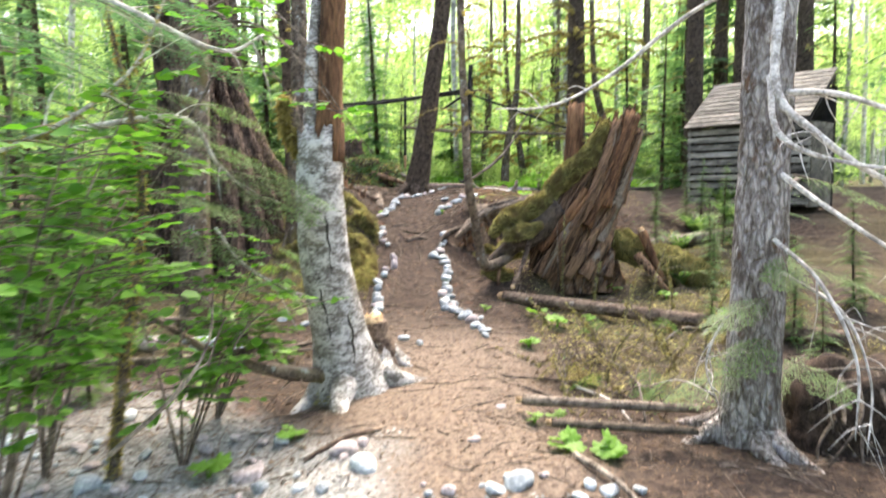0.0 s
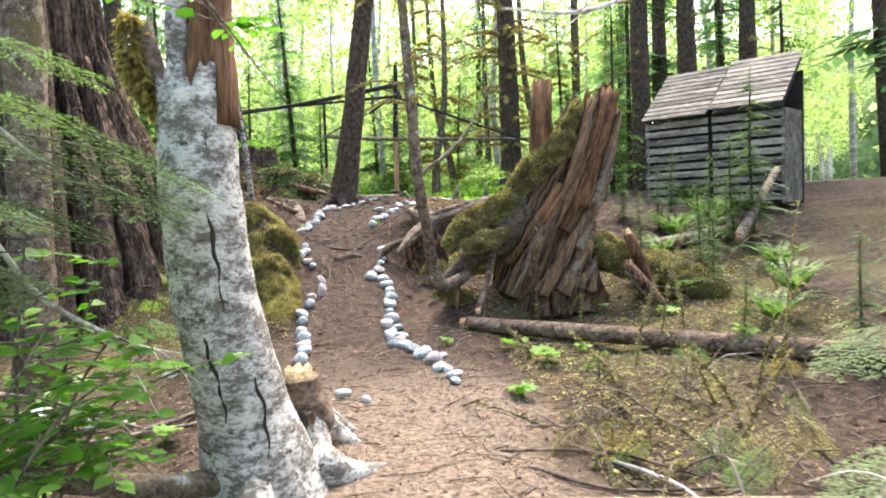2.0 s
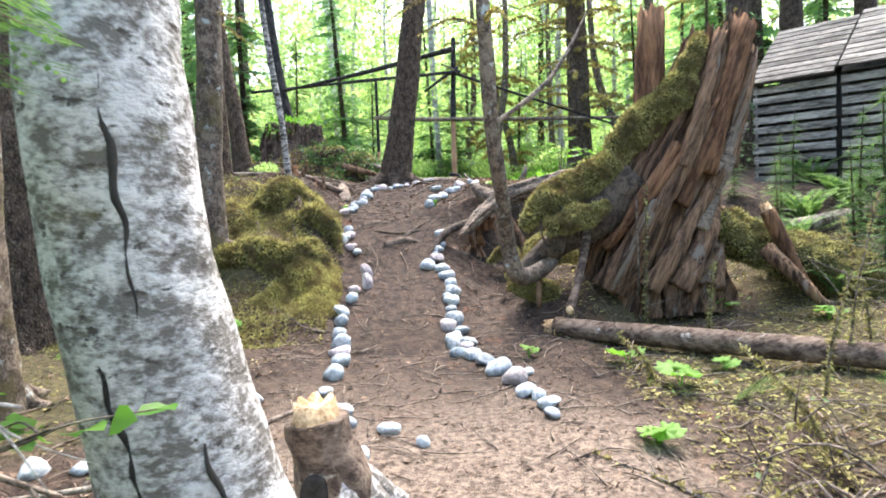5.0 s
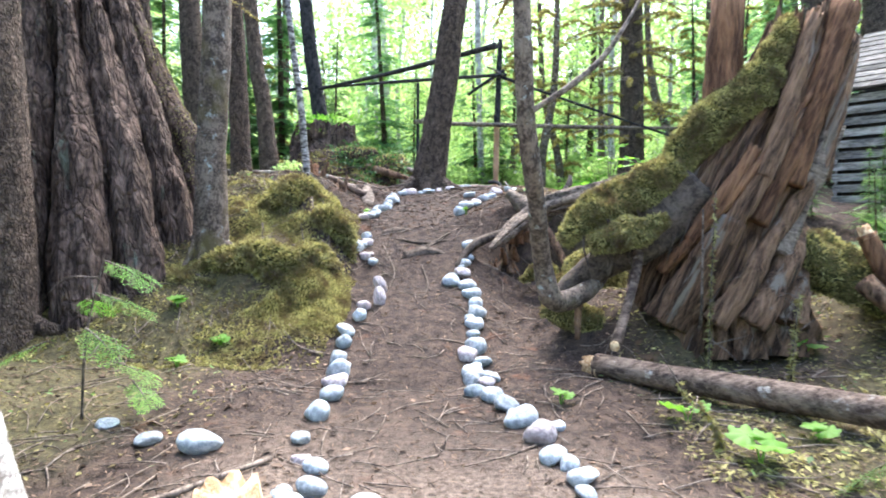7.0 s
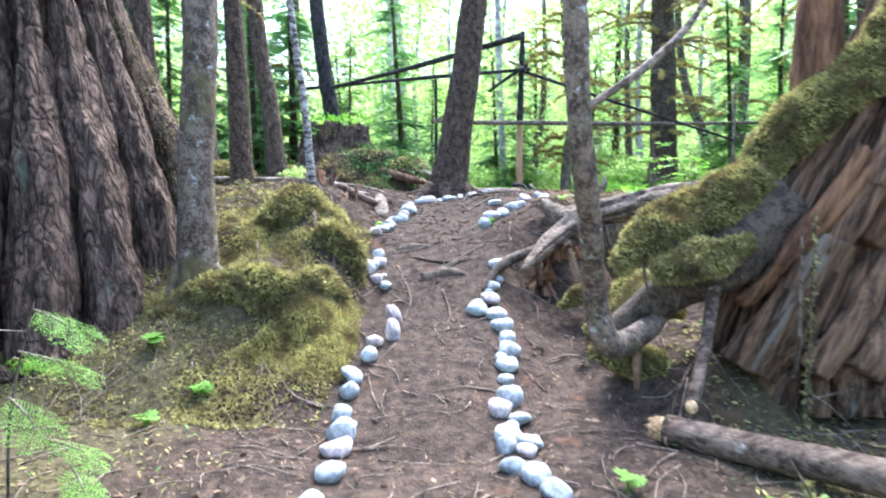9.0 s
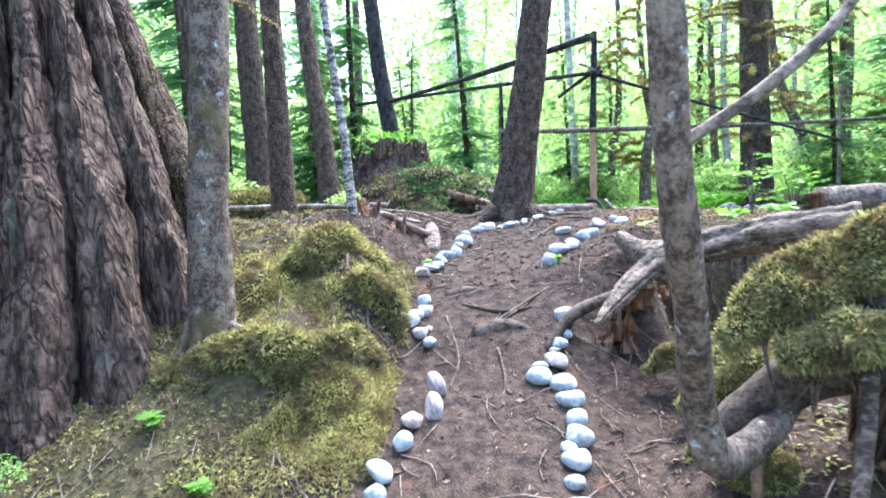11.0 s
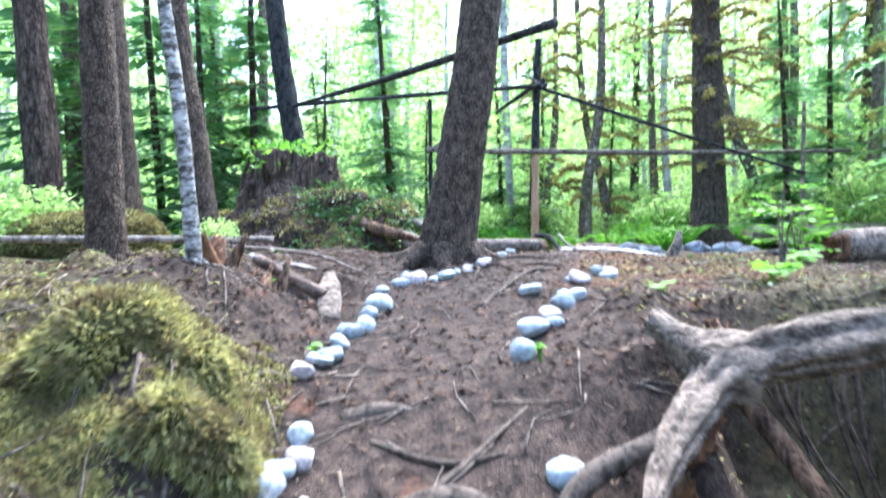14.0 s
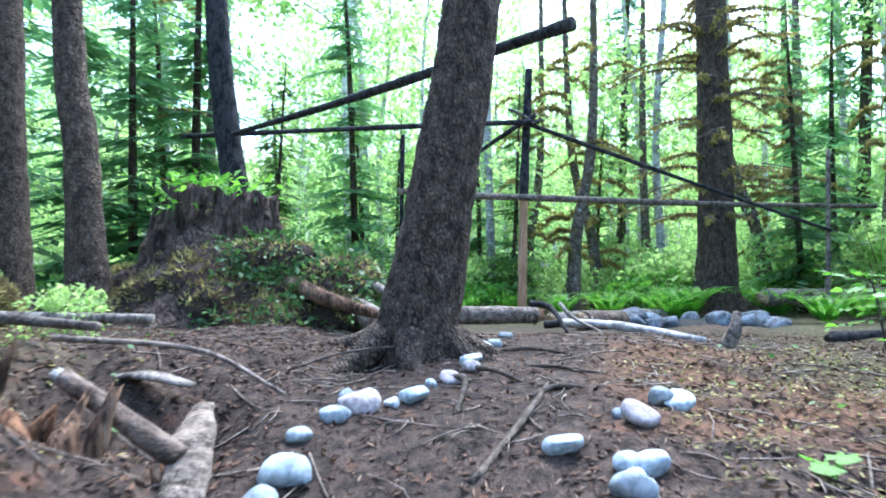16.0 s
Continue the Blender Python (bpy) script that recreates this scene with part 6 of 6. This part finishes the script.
# right spruce: bleached dead branches
for k, (pts, r0) in enumerate((
        ([(2.03, 4.08, 2.75), (1.7, 4.6, 2.6), (1.2, 4.75, 2.22), (0.75, 4.55, 2.0), (0.36, 4.4, 1.97)], 0.016),
        ([(2.05, 4.04, 2.6), (1.92, 3.8, 2.0), (2.05, 3.6, 1.72), (2.4, 3.5, 1.45), (2.9, 3.4, 1.3)], 0.024),
        ([(2.0, 4.04, 2.1), (1.93, 3.75, 1.72), (2.2, 3.5, 1.55), (2.7, 3.35, 1.5)], 0.018),
        ([(2.12, 4.06, 2.0), (2.3, 3.8, 1.95), (2.7, 3.6, 1.75), (3.2, 3.5, 1.6)], 0.018),
        ([(2.1, 4.05, 1.5), (2.2, 3.7, 1.3), (2.5, 3.5, 1.05), (2.9, 3.4, 0.9)], 0.014),
        ([(2.05, 4.02, 1.1), (2.1, 3.6, 0.9), (2.2, 3.4, 0.5), (2.15, 3.3, 0.1)], 0.012),
        ([(2.1, 4.02, 0.9), (2.3, 3.7, 0.7), (2.35, 3.5, 0.35), (2.25, 3.35, 0.0)], 0.010),
        ([(1.95, 4.05, 0.7), (1.75, 4.0, 0.6), (1.6, 3.9, 0.35), (1.65, 3.8, 0.1)], 0.009))):
    limb_thing("dead_branch", "bleached bare dead branch on the grey spruce", pts, [r0 * 1.25, r0, r0 * 0.8, r0 * 0.6, r0 * 0.25], M_WHITETWIG, 820 + k, 8)
# left: dead branches and mossy stems
for k, (pts, r0, mat, ms) in enumerate((
        ([(-2.6, 4.6, 1.9), (-1.75, 4.4, 1.95), (-1.55, 4.5, 1.65), (-1.38, 4.75, 1.4)], 0.02, M_WHITETWIG, 0),
        ([(-1.62, 4.6, 1.2), (-1.45, 4.6, 0.95), (-1.2, 4.7, 0.75), (-1.02, 4.8, 0.66)], 0.012, M_WHITETWIG, 0),
        ([(-3.4, 4.6, 0.25), (-2.4, 4.7, 0.2), (-1.7, 4.8, 0.22), (-1.2, 4.9, 0.3)], 0.04, M_GREYWOOD, 0),
        ([(-0.98, 5.1, -0.05), (-1.25, 4.9, 0.05), (-1.7, 4.7, 0.25), (-2.3, 4.5, 0.75)], 0.06, M_ALDER, 0),
        ([(-2.1, 3.9, -0.3), (-1.95, 3.9, 0.6), (-1.8, 3.9, 1.5), (-1.9, 3.8, 2.6)], 0.03, M_ALDER, 1500),
        ([(-2.0, 3.2, 2.6), (-1.5, 3.3, 2.35), (-1.15, 3.5, 2.2), (-0.95, 3.6, 2.3)], 0.02, M_WHITETWIG, 0),
        ([(-2.6, 3.0, 1.5), (-1.9, 3.1, 1.75), (-1.5, 3.2, 2.05), (-1.3, 3.2, 2.4)], 0.014, M_WHITETWIG, 300),
        ([(-1.9, 3.5, 0.0), (-1.5, 3.5, 0.35), (-1.35, 3.6, 0.6), (-1.3, 3.6, 0.9)], 0.014, M_GREYWOOD, 0),
        ([(-2.9, 5.6, 1.5), (-2.2, 5.4, 1.9), (-1.8, 5.3, 2.4), (-1.6, 5.3, 3.0)], 0.02, M_STICK, 0),
        ([(-3.2, 6.2, 0.1), (-2.6, 6.0, 0.25), (-2.1, 5.9, 0.2), (-1.6, 5.9, 0.0)], 0.03, M_STICK, 0))):
    limb_thing("bare_branch", "bare crooked branch among the leaves", pts, [r0, r0 * 0.85, r0 * 0.6, r0 * 0.3], mat, 840 + k, 5, moss_n=ms)
# right: thin mossy stems over the fallen log
for k, (x, y, tx, ty, h) in enumerate(((1.9, 6.9, 0.25, 0.1, 0.75), (2.3, 7.3, 0.35, 0.2, 1.1), (1.55, 6.3, -0.35, 0.1, 0.5), (2.75, 7.7, -0.15, 0.1, 0.9), (1.95, 8.4, 0.1, 0.1, 0.55), (1.4, 5.6, 0.3, 0.2, 0.45), (1.75, 5.2, 0.4, 0.1, 0.6), (2.5, 6.2, 0.3, -0.1, 0.8), (1.2, 7.5, -0.2, 0.1, 0.3), (2.1, 5.7, -0.4, 0.2, 0.6), (3.0, 6.6, 0.2, 0.1, 1.3), (1.62, 8.85, 0.02, -0.05, 1.2))):
    z = gz(x, y)
    limb_thing("dead_sapling", "thin bare stem wrapped in yellow-green moss", [(x, y, z - 0.05), (x + tx * 0.3, y + ty * 0.3, z + h * 0.45), (x + tx, y + ty, z + h)], [0.008, 0.006, 0.003], M_STICK, 860 + k, 5, "dead stem", 300, M_MOSS_TUFT)


def bough(x, y, z, turn, ln, wd, seed, name="hemlock_bough", mat=M_FRESHNEEDLE, tilt=0.0, tip=0.022, label="drooping hemlock bough with flat fresh green sprays"):
    r = np.random.default_rng(seed)
    t = thing(name, x, y, z, label, "branch")
    t.matrix_basis = pose(x, y, z, 0, tilt, turn)
    part("twig", tube([(0, 0, 0), (ln * 0.5, 0, -0.06 * ln), (ln, 0, -0.25 * ln)], [0.006, 0.004, 0.0015], 8, 5), M_STICK, t)
    items = [spray(ln, wd, r, 12, 0.25, tip)]
    for k in range(5):
        u = 0.15 + 0.15 * k
        s = spray(ln * (0.75 - 0.5 * u), wd * 0.6, r, 7, 0.3, tip)
        items.append(shifted(s, ln * u, 0, -0.25 * ln * u * u, (35 + r.uniform(-8, 8)) * (1 if k % 2 else -1)))
    tagged(part("needle_spray", join(*items), mat, t, smooth=False), kind="stuff")
    return t


for k, (x, y, z, tn, ln) in enumerate(((-1.5, 4.55, 1.6, 5, 0.7), (-1.45, 4.6, 1.45, -12, 0.6), (-1.75, 4.6, 1.75, 12, 0.75), (-1.7, 4.7, 1.6, -8, 0.85), (-1.85, 4.4, 1.45, 5, 0.7), (-2.0, 4.6, 1.9, 25, 0.7), (-1.9, 4.5, 1.2, -15, 0.55), (-2.3, 4.9, 1.5, 10, 0.7), (-2.2, 4.2, 2.1, -5, 0.8), (-2.6, 5.2, 1.9, 0, 0.9), (-2.7, 4.8, 1.1, 15, 0.6), (-2.4, 5.5, 2.3, 10, 0.9))):
    bough(x, y, z, tn, ln, ln * 0.42, 880 + k, tilt=8, tip=0.032)
for k, (x, y, z, tn, ln) in enumerate(((2.0, 4.0, 0.75, 200, 0.4), (2.0, 4.0, 0.5, 220, 0.42), (2.15, 4.0, 0.35, 300, 0.4), (2.1, 4.0, 1.0, 250, 0.35), (1.9, 4.1, 0.25, 190, 0.45), (2.3, 4.3, 1.5, 330, 0.5), (2.4, 4.4, 0.9, 340, 0.5), (2.5, 5.0, 0.5, 200, 0.5), (2.6, 4.6, 0.2, 210, 0.5))):
    bough(x, y, z, tn, ln, ln * 0.45, 900 + k, label="small fresh green hemlock spray on the spruce trunk", tilt=10)
for k, (x, y, z, tn, ln) in enumerate(((-2.3, 3.1, 2.35, 10, 0.8), (-2.0, 3.3, 2.5, -8, 0.8), (-2.5, 3.6, 2.3, 5, 0.9), (-1.7, 3.5, 2.55, 15, 0.7), (-2.7, 3.0, 2.1, 0, 0.8), (-2.2, 4.0, 2.6, -12, 0.9), (-1.8, 3.9, 2.35, 4, 0.8), (-2.9, 4.2, 2.5, 8, 1.0), (-2.4, 3.0, 1.9, 20, 0.7), (-1.5, 3.2, 2.75, -5, 0.7), (-3.1, 4.8, 2.2, 3, 1.0), (-2.6, 4.6, 2.8, -6, 1.0))):
    bough(x, y, z, tn, ln, ln * 0.42, 960 + k, tilt=10, tip=0.03, mat=M_NEEDLE, label="shaded drooping hemlock bough over the creek bank")
# feathery grey-green fallen sprays at the edge
for k, (x, y) in enumerate(((1.1, 5.35), (1.2, 5.2), (1.0, 5.5), (1.75, 4.9), (1.9, 5.1), (1.7, 5.3), (2.2, 5.4), (2.4, 5.8), (1.3, 6.1), (2.3, 6.8), (2.8, 6.3), (1.65, 6.9))):
    bough(x, y, gz(x, y) + 0.22, 70 + 37 * k, 0.38, 0.2, 920 + k, "low_hemlock_spray", M_FRESHNEEDLE if k % 2 else M_MOSS_TUFT, 35, 0.02, "feathery low conifer spray at the path edge")
# cedar seedlings by the old cedar
for k, (x, y, z, tn, ln) in enumerate(((-2.05, 7.95, 0.72, 350, 0.4), (-2.1, 7.9, 0.55, 20, 0.42), (-2.15, 7.9, 0.35, 330, 0.4), (-2.05, 7.95, 0.15, 10, 0.35), (-2.3, 7.8, 0.3, 200, 0.4), (-2.2, 8.0, 0.5, 100, 0.35), (-1.9, 7.9, 0.05, 320, 0.3))):
    bough(x, y, z, tn, ln * 0.8, ln * 0.34, 940 + k, "cedar_spray", M_FERN, 15, 0.013, "flat bright green cedar seedling spray")
limb_thing("cedar_seedling", "thin cedar seedling stem on the forest floor", [(-2.2, 7.9, gz(-2.2, 7.9)), (-2.15, 7.9, 0.3), (-2.05, 7.95, 0.75)], [0.008, 0.006, 0.003], M_STICK, 950, 2, "seedling")


# ---- broad-leaved herbs ----
def palmate(size, seed):
    r = np.random.default_rng(seed)
    v, f = [(0, 0, 0.0)], []
    m = 35
    for j in range(m):
        a = 2 * math.pi * j / m
        lobe = 0.62 + 0.38 * abs(math.cos(a * 3.5)) ** 0.7
        rr = size * lobe * (0.35 if abs(a - math.pi) < 0.25 else 1.0)
        v.append((rr * math.cos(a), rr * math.sin(a), 0.12 * size * math.cos(a * 7) - 0.2 * rr * rr / size))
    f = [(0, 1 + j, 1 + (j + 1) % m) for j in range(m)]
    return np.array(v), f


def herb(x, y, leafs, size, seed, h=0.12, mat=M_FERN):
    r = np.random.default_rng(seed)
    t = thing("broadleaf_herb", x, y, gz(x, y), "low herb with lobed bright green leaves", "plant", "forest floor herbs")
    for k in range(leafs):
        a = 6.28 * k / leafs + r.uniform(-0.4, 0.4)
        q = size * r.uniform(0.4, 1.0) * (leafs > 1)
        hz = h * r.uniform(0.7, 1.3)
        part("stalk", tube([(0, 0, -0.03), (q * 0.4 * math.cos(a), q * 0.4 * math.sin(a), hz * 0.7), (q * math.cos(a), q * math.sin(a), hz)], [0.005, 0.004, 0.003], 6, 5), M_FERN, t)
        lf = palmate(size * r.uniform(0.7, 1.1), seed + k)
        mm = np.array(pose(0, 0, 0, r.normal() * 12 + 12, r.normal() * 12, math.degrees(a)).to_3x3())
        part("leaf", (lf[0] @ mm.T + (q * math.cos(a), q * math.sin(a), hz), lf[1]), mat, t)


for k, (x, y, n, s) in enumerate(((1.14, 7.85, 2, 0.10), (1.28, 7.3, 3, 0.13), (0.5, 8.1, 3, 0.07), (2.35, 9.0, 2, 0.12), (0.85, 6.5, 5, 0.09), (0.76, 3.95, 5, 0.09), (1.02, 3.9, 6, 0.11), (0.62, 4.45, 3, 0.07), (0.8, 4.55, 2, 0.06), (-1.9, 9.2, 5, 0.06), (-2.35, 9.5, 5, 0.07), (-2.1, 8.9, 4, 0.07), (0.75, 12.15, 3, 0.08), (1.55, 12.6, 5, 0.12), (-1.6, 6.3, 4, 0.1), (-2.1, 5.6, 4, 0.1), (-1.5, 3.9, 4, 0.1), (-1.1, 4.4, 3, 0.09), (-0.02, 11.42, 4, 0.035), (-1.12, 11.6, 3, 0.04), (2.2, 13.6, 5, 0.1), (2.6, 14.3, 5, 0.12), (1.7, 7.6, 2, 0.08), (2.9, 8.4, 4, 0.1), (3.2, 7.4, 4, 0.11))):
    herb(x, y, n, s * 0.8, 1000 + 13 * k, 0.05 + s * 0.35)


def fern(x, y, n, ln, seed, mat=M_FERN):
    r = np.random.default_rng(seed)
    t = thing("fern", x, y, gz(x, y), "arching bright green fern clump", "fern", "ferns")
    for k in range(n):
        a = 360 * k / n + r.uniform(-15, 15)
        v, f = spray(ln * r.uniform(0.7, 1.1), ln * 0.24, r, 16, 0.0, needles=False)
        u = v[:, 0] / ln
        v[:, 2] = 1.2 * ln * u - 0.78 * ln * u * u + 0.3 * v[:, 2]
        v[:, 0] *= 0.85
        part("frond", shifted((v, f), 0, 0, 0, a), mat, t, smooth=False)


for k, (x, y, n, ln, mat) in enumerate(((3.1, 20.7, 14, 1.15, M_FERN), (3.6, 21.3, 14, 1.2, M_FERN), (2.4, 21.6, 12, 1.0, M_FERN), (5.3, 21.6, 12, 1.1, M_FERN), (6.2, 20.8, 12, 1.0, M_FERN), (1.7, 22.4, 12, 0.9, M_FERN), (-0.2, 22.4, 10, 0.9, M_FERN), (-2.0, 20.6, 10, 0.8, M_FERN), (5.0, 19.6, 12, 0.9, M_FERN), (0.8, 23.0, 10, 0.9, M_FERN), (4.4, 11.2, 10, 0.8, M_FRESHNEEDLE), (5.2, 11.6, 10, 0.9, M_FRESHNEEDLE), (3.8, 10.4, 9, 0.6, M_FRESHNEEDLE), (3.3, 8.9, 9, 0.6, M_FRESHNEEDLE), (4.2, 8.2, 9, 0.7, M_FRESHNEEDLE), (4.8, 9.3, 10, 0.7, M_FRESHNEEDLE), (3.6, 7.6, 9, 0.6, M_FRESHNEEDLE), (-4.4, 12.0, 9, 0.6, M_FRESHNEEDLE), (-3.2, 6.3, 9, 0.6, M_FRESHNEEDLE), (-4.2, 8.2, 9, 0.6, M_FRESHNEEDLE), (5.6, 13.0, 10, 0.8, M_FRESHNEEDLE), (6.8, 12.9, 10, 0.8, M_FRESHNEEDLE), (2.6, 11.9, 8, 0.4, M_FERN))):
    fern(x, y, n, ln, 1100 + 17 * k, mat)

# ---- creek-side rocks ----
for k in range(150):
    x, y = RNG.uniform(-3.2, 1.2), RNG.uniform(2.6, 4.5)
    s = RNG.uniform(0.04, 0.13)
    if x > -0.3 and y > 3.5 or (x > -1.0 and y > 4.1):
        continue
    stone(x, y, s, label="pale grey rock on the gravelly creek bank", group="creek bank rocks", name="creek_rock")
for x, y, s in ((-0.64, 3.87, 0.2), (-1.25, 3.89, 0.24), (-0.5, 3.6, 0.2), (0.17, 4.03, 0.09), (0.4, 4.69, 0.08), (0.38, 3.3, 0.2), (0.25, 3.25, 0.12), (0.86, 3.3, 0.13), (-2.2, 3.77, 0.2), (-2.22, 6.75, 0.18), (-2.76, 6.91, 0.22), (-2.0, 6.8, 0.14), (-2.57, 6.66, 0.4), (-3.1, 6.7, 0.35), (-1.36, 7.5, 0.25), (-1.65, 7.55, 0.16), (-1.99, 7.79, 0.12), (-3.0, 4.4, 0.3), (-2.5, 4.9, 0.2)):
    stone(x, y, s, 0.3, label="pale grey rock half sunk in the soil", group="creek bank rocks", name="creek_rock", squash=0.8)
stone(0.24, 12.45, 0.14, 0.35, label="brown rounded rock in the path", group="", name="brown_rock")

# ---- root wad beside the spruce ----
WAD = thing("root_wad", 2.75, 4.3, gz(2.75, 4.3), "brown upturned root wad with bare tangled roots", "root wad")
part("soil", shifted(blob(0.45, 0.35, 0.5, 1200, 4, 0.35, 4), 0, 0, 0.1), M_SOIL, WAD)
for k in range(16):
    r = np.random.default_rng(1210 + k)
    a = np.array([r.normal() * 0.25, -0.25, 0.2 + r.uniform(-0.1, 0.4)])
    e = a + np.array([r.normal() * 0.35, -0.3, -r.uniform(0.1, 0.5)])
    part("root", tube([a, (a + e) / 2 + r.normal(size=3) * 0.08, e], [0.018, 0.012, 0.004], 10, 6, 0.2, 9, k), M_STICK, WAD)

for k in range(34):
    r = np.random.default_rng(1250 + k)
    x, y = r.uniform(0.9, 2.6), r.uniform(4.3, 6.4)
    if k > 22:
        x, y = r.uniform(2.4, 4.6), r.uniform(6.5, 10)
    a, ln, h = r.uniform(0, 6.28), r.uniform(0.3, 0.9), r.uniform(0.0, 0.3)
    e = (x + ln * math.cos(a), y + ln * math.sin(a))
    limb_thing("dead_twig", "bare brittle dead twig with side shoots", [(x, y, gz(x, y)), ((x + e[0]) / 2, (y + e[1]) / 2, gz(x, y) + 0.05 + h), (*e, gz(*e) + h * 0.6)], [0.009, 0.006, 0.003], M_STICK if k % 3 else M_GREYWOOD, 1260 + k, 5, "dead twig", 120 if k % 2 else 0, M_MOSS_TUFT)
for k, (x, y, s) in enumerate(((3.1, 9.4, 0.5), (3.7, 8.9, 0.45), (4.4, 10.2, 0.6), (2.9, 7.0, 0.35), (3.5, 6.4, 0.5), (4.6, 7.2, 0.6), (3.2, 5.4, 0.4), (5.0, 10.6, 0.7), (4.0, 9.7, 0.5), (-3.0, 5.3, 0.6), (-3.6, 6.0, 0.8), (-3.3, 4.6, 0.6), (-4.2, 4.2, 0.9), (-4.4, 5.6, 0.9), (-3.8, 7.6, 0.6))):
    plant(CONIFERS[3], x, y, s * 0.5)

# ---- litter: chips, needles, twigs, pebbles ----
def scatter(name, label, n, x0, x1, y0, y1, size, mat, seed, keep=None, slim=0.3, lift=0.006):
    r = np.random.default_rng(seed)
    x, y = r.uniform(x0, x1, n), r.uniform(y0, y1, n)
    if keep is not None:
        m = keep(x, y, r)
        x, y = x[m], y[m]
    p = np.stack([x, y, ground(x, y) + lift], 1)
    ob = part(name, leaves(p, size, r, 3.0, slim, 0.05), mat, smooth=False)
    return tagged(ob, label, "litter", kind="stuff")


def off_path(x, y, r):
    d = np.abs(x - np.interp(y, MID_Y, MID_X)) - np.interp(y, MID_Y, HALF)
    return r.random(len(x)) < 0.55 + 0.45 * sstep(-0.2, 0.4, d)


scatter("needle_litter", "brown needles and bark chips strewn on the ground", 60000, -4.2, 4.2, 3.0, 17.0, 0.045, M_LITTER, 1301, off_path, 0.2)
scatter("leaf_litter", "small pale dead leaf scraps on the ground", 2600, -3.5, 3.5, 4.0, 16.5, 0.05, M_LITTER, 1302, off_path, 0.7)
scatter("moss_scrap", "scattered low moss and tiny green plants", 9000, -4.2, 4.4, 6.0, 14.0, 0.04, M_MOSS_TUFT, 1303, lambda x, y, r: (np.abs(x - np.interp(y, MID_Y, MID_X)) > 1.0) & (wob(np.stack([x, y, 0 * x], 1), 1.7, 31) > 0.0), 0.5)
scatter("moss_scrap", "patchy olive moss among the fallen twigs", 26000, 1.0, 5.0, 4.6, 10.6, 0.045, M_MOSS_TUFT, 1306, lambda x, y, r: wob(np.stack([x, y, 0 * x], 1), 2.6, 33) + r.normal(size=len(x)) * 0.4 > 0.0, 0.4)
scatter("tiny_herb", "tiny bright green seedlings on the forest floor", 700, -4, 4.4, 5.5, 15.0, 0.05, M_FRESHNEEDLE, 1304, lambda x, y, r: np.abs(x - np.interp(y, MID_Y, MID_X)) > 1.2, 0.6, 0.03)

scatter("bark_chip", "dark bark scraps and crumbled wood on the upper bank", 22000, -3.4, 3.4, 11.2, 16.5, 0.045, M_CHIP, 1307, off_path, 0.35)
scatter("moss_scrap", "thin olive moss on the upper bank", 5500, 0.5, 4.2, 11.6, 15.5, 0.04, M_MOSS_TUFT, 1308, lambda x, y, r: wob(np.stack([x, y, 0 * x], 1), 2.9, 35) + r.normal(size=len(x)) * 0.35 > 0.25, 0.4)
scatter("moss_scrap", "thin olive moss among roots on the left bank", 9000, -4.2, -1.5, 11.4, 14.5, 0.04, M_MOSS_TUFT, 1309, lambda x, y, r: wob(np.stack([x, y, 0 * x], 1), 3.3, 36) + r.normal(size=len(x)) * 0.35 > 0.4, 0.4)

rr = np.random.default_rng(1320)
mx_, my_ = rr.uniform(-3.4, -1.0, 42000), rr.uniform(8.9, 11.35, 42000)
pm = np.stack([mx_, my_, 0 * mx_], 1)
mk = (0.8 * wob(pm, 3.4, 705) + 0.6 * wob(pm, 10, 706) + rr.normal(size=42000) * 0.5) > 0.1
mk &= np.interp(my_, MID_Y, MID_X) - np.interp(my_, MID_Y, HALF) - mx_ > 0.15
pm = pm[mk]
pm[:, 2] = ground(pm[:, 0], pm[:, 1]) + 0.01
tagged(part("loose_moss", leaves(pm, 0.042, rr, 0.6, 0.35, 0.2), M_MOSS_TUFT, smooth=False), "loose tufts of moss on the bank", "moss", kind="stuff")


def twig_stuff(n, seed):
    r = np.random.default_rng(seed)
    items = []
    for k in range(n):
        y = r.uniform(3.5, 16)
        x = np.interp(y, MID_Y, MID_X) + r.choice([-1, 1]) * r.uniform(0.1, 3.4)
        a, ln = r.uniform(0, 6.28), r.uniform(0.08, 0.45)
        e = (x + ln * math.cos(a), y + ln * math.sin(a))
        m = ((x + e[0]) / 2 + r.normal() * 0.03, (y + e[1]) / 2 + r.normal() * 0.03)
        items.append(tube([(x, y, gz(x, y) + 0.008), (*m, gz(*m) + 0.015), (*e, gz(*e) + 0.006)], [0.005, 0.004, 0.002], 5, 4))
    return join(*items)


tagged(part("twig_litter", twig_stuff(1700, 1310), M_STICK), "thin dead twigs strewn over the soil", "litter", kind="stuff")
scatter("gravel", "fine grey gravel on the creek bank", 5000, -3.5, 1.5, 1.5, 4.6, 0.03, M_GRAVEL, 1305, lambda x, y, r: (y + 0.3 * np.abs(x) < 4.4) & ((x < -0.3) | (y < 3.2)), 0.8, 0.008)
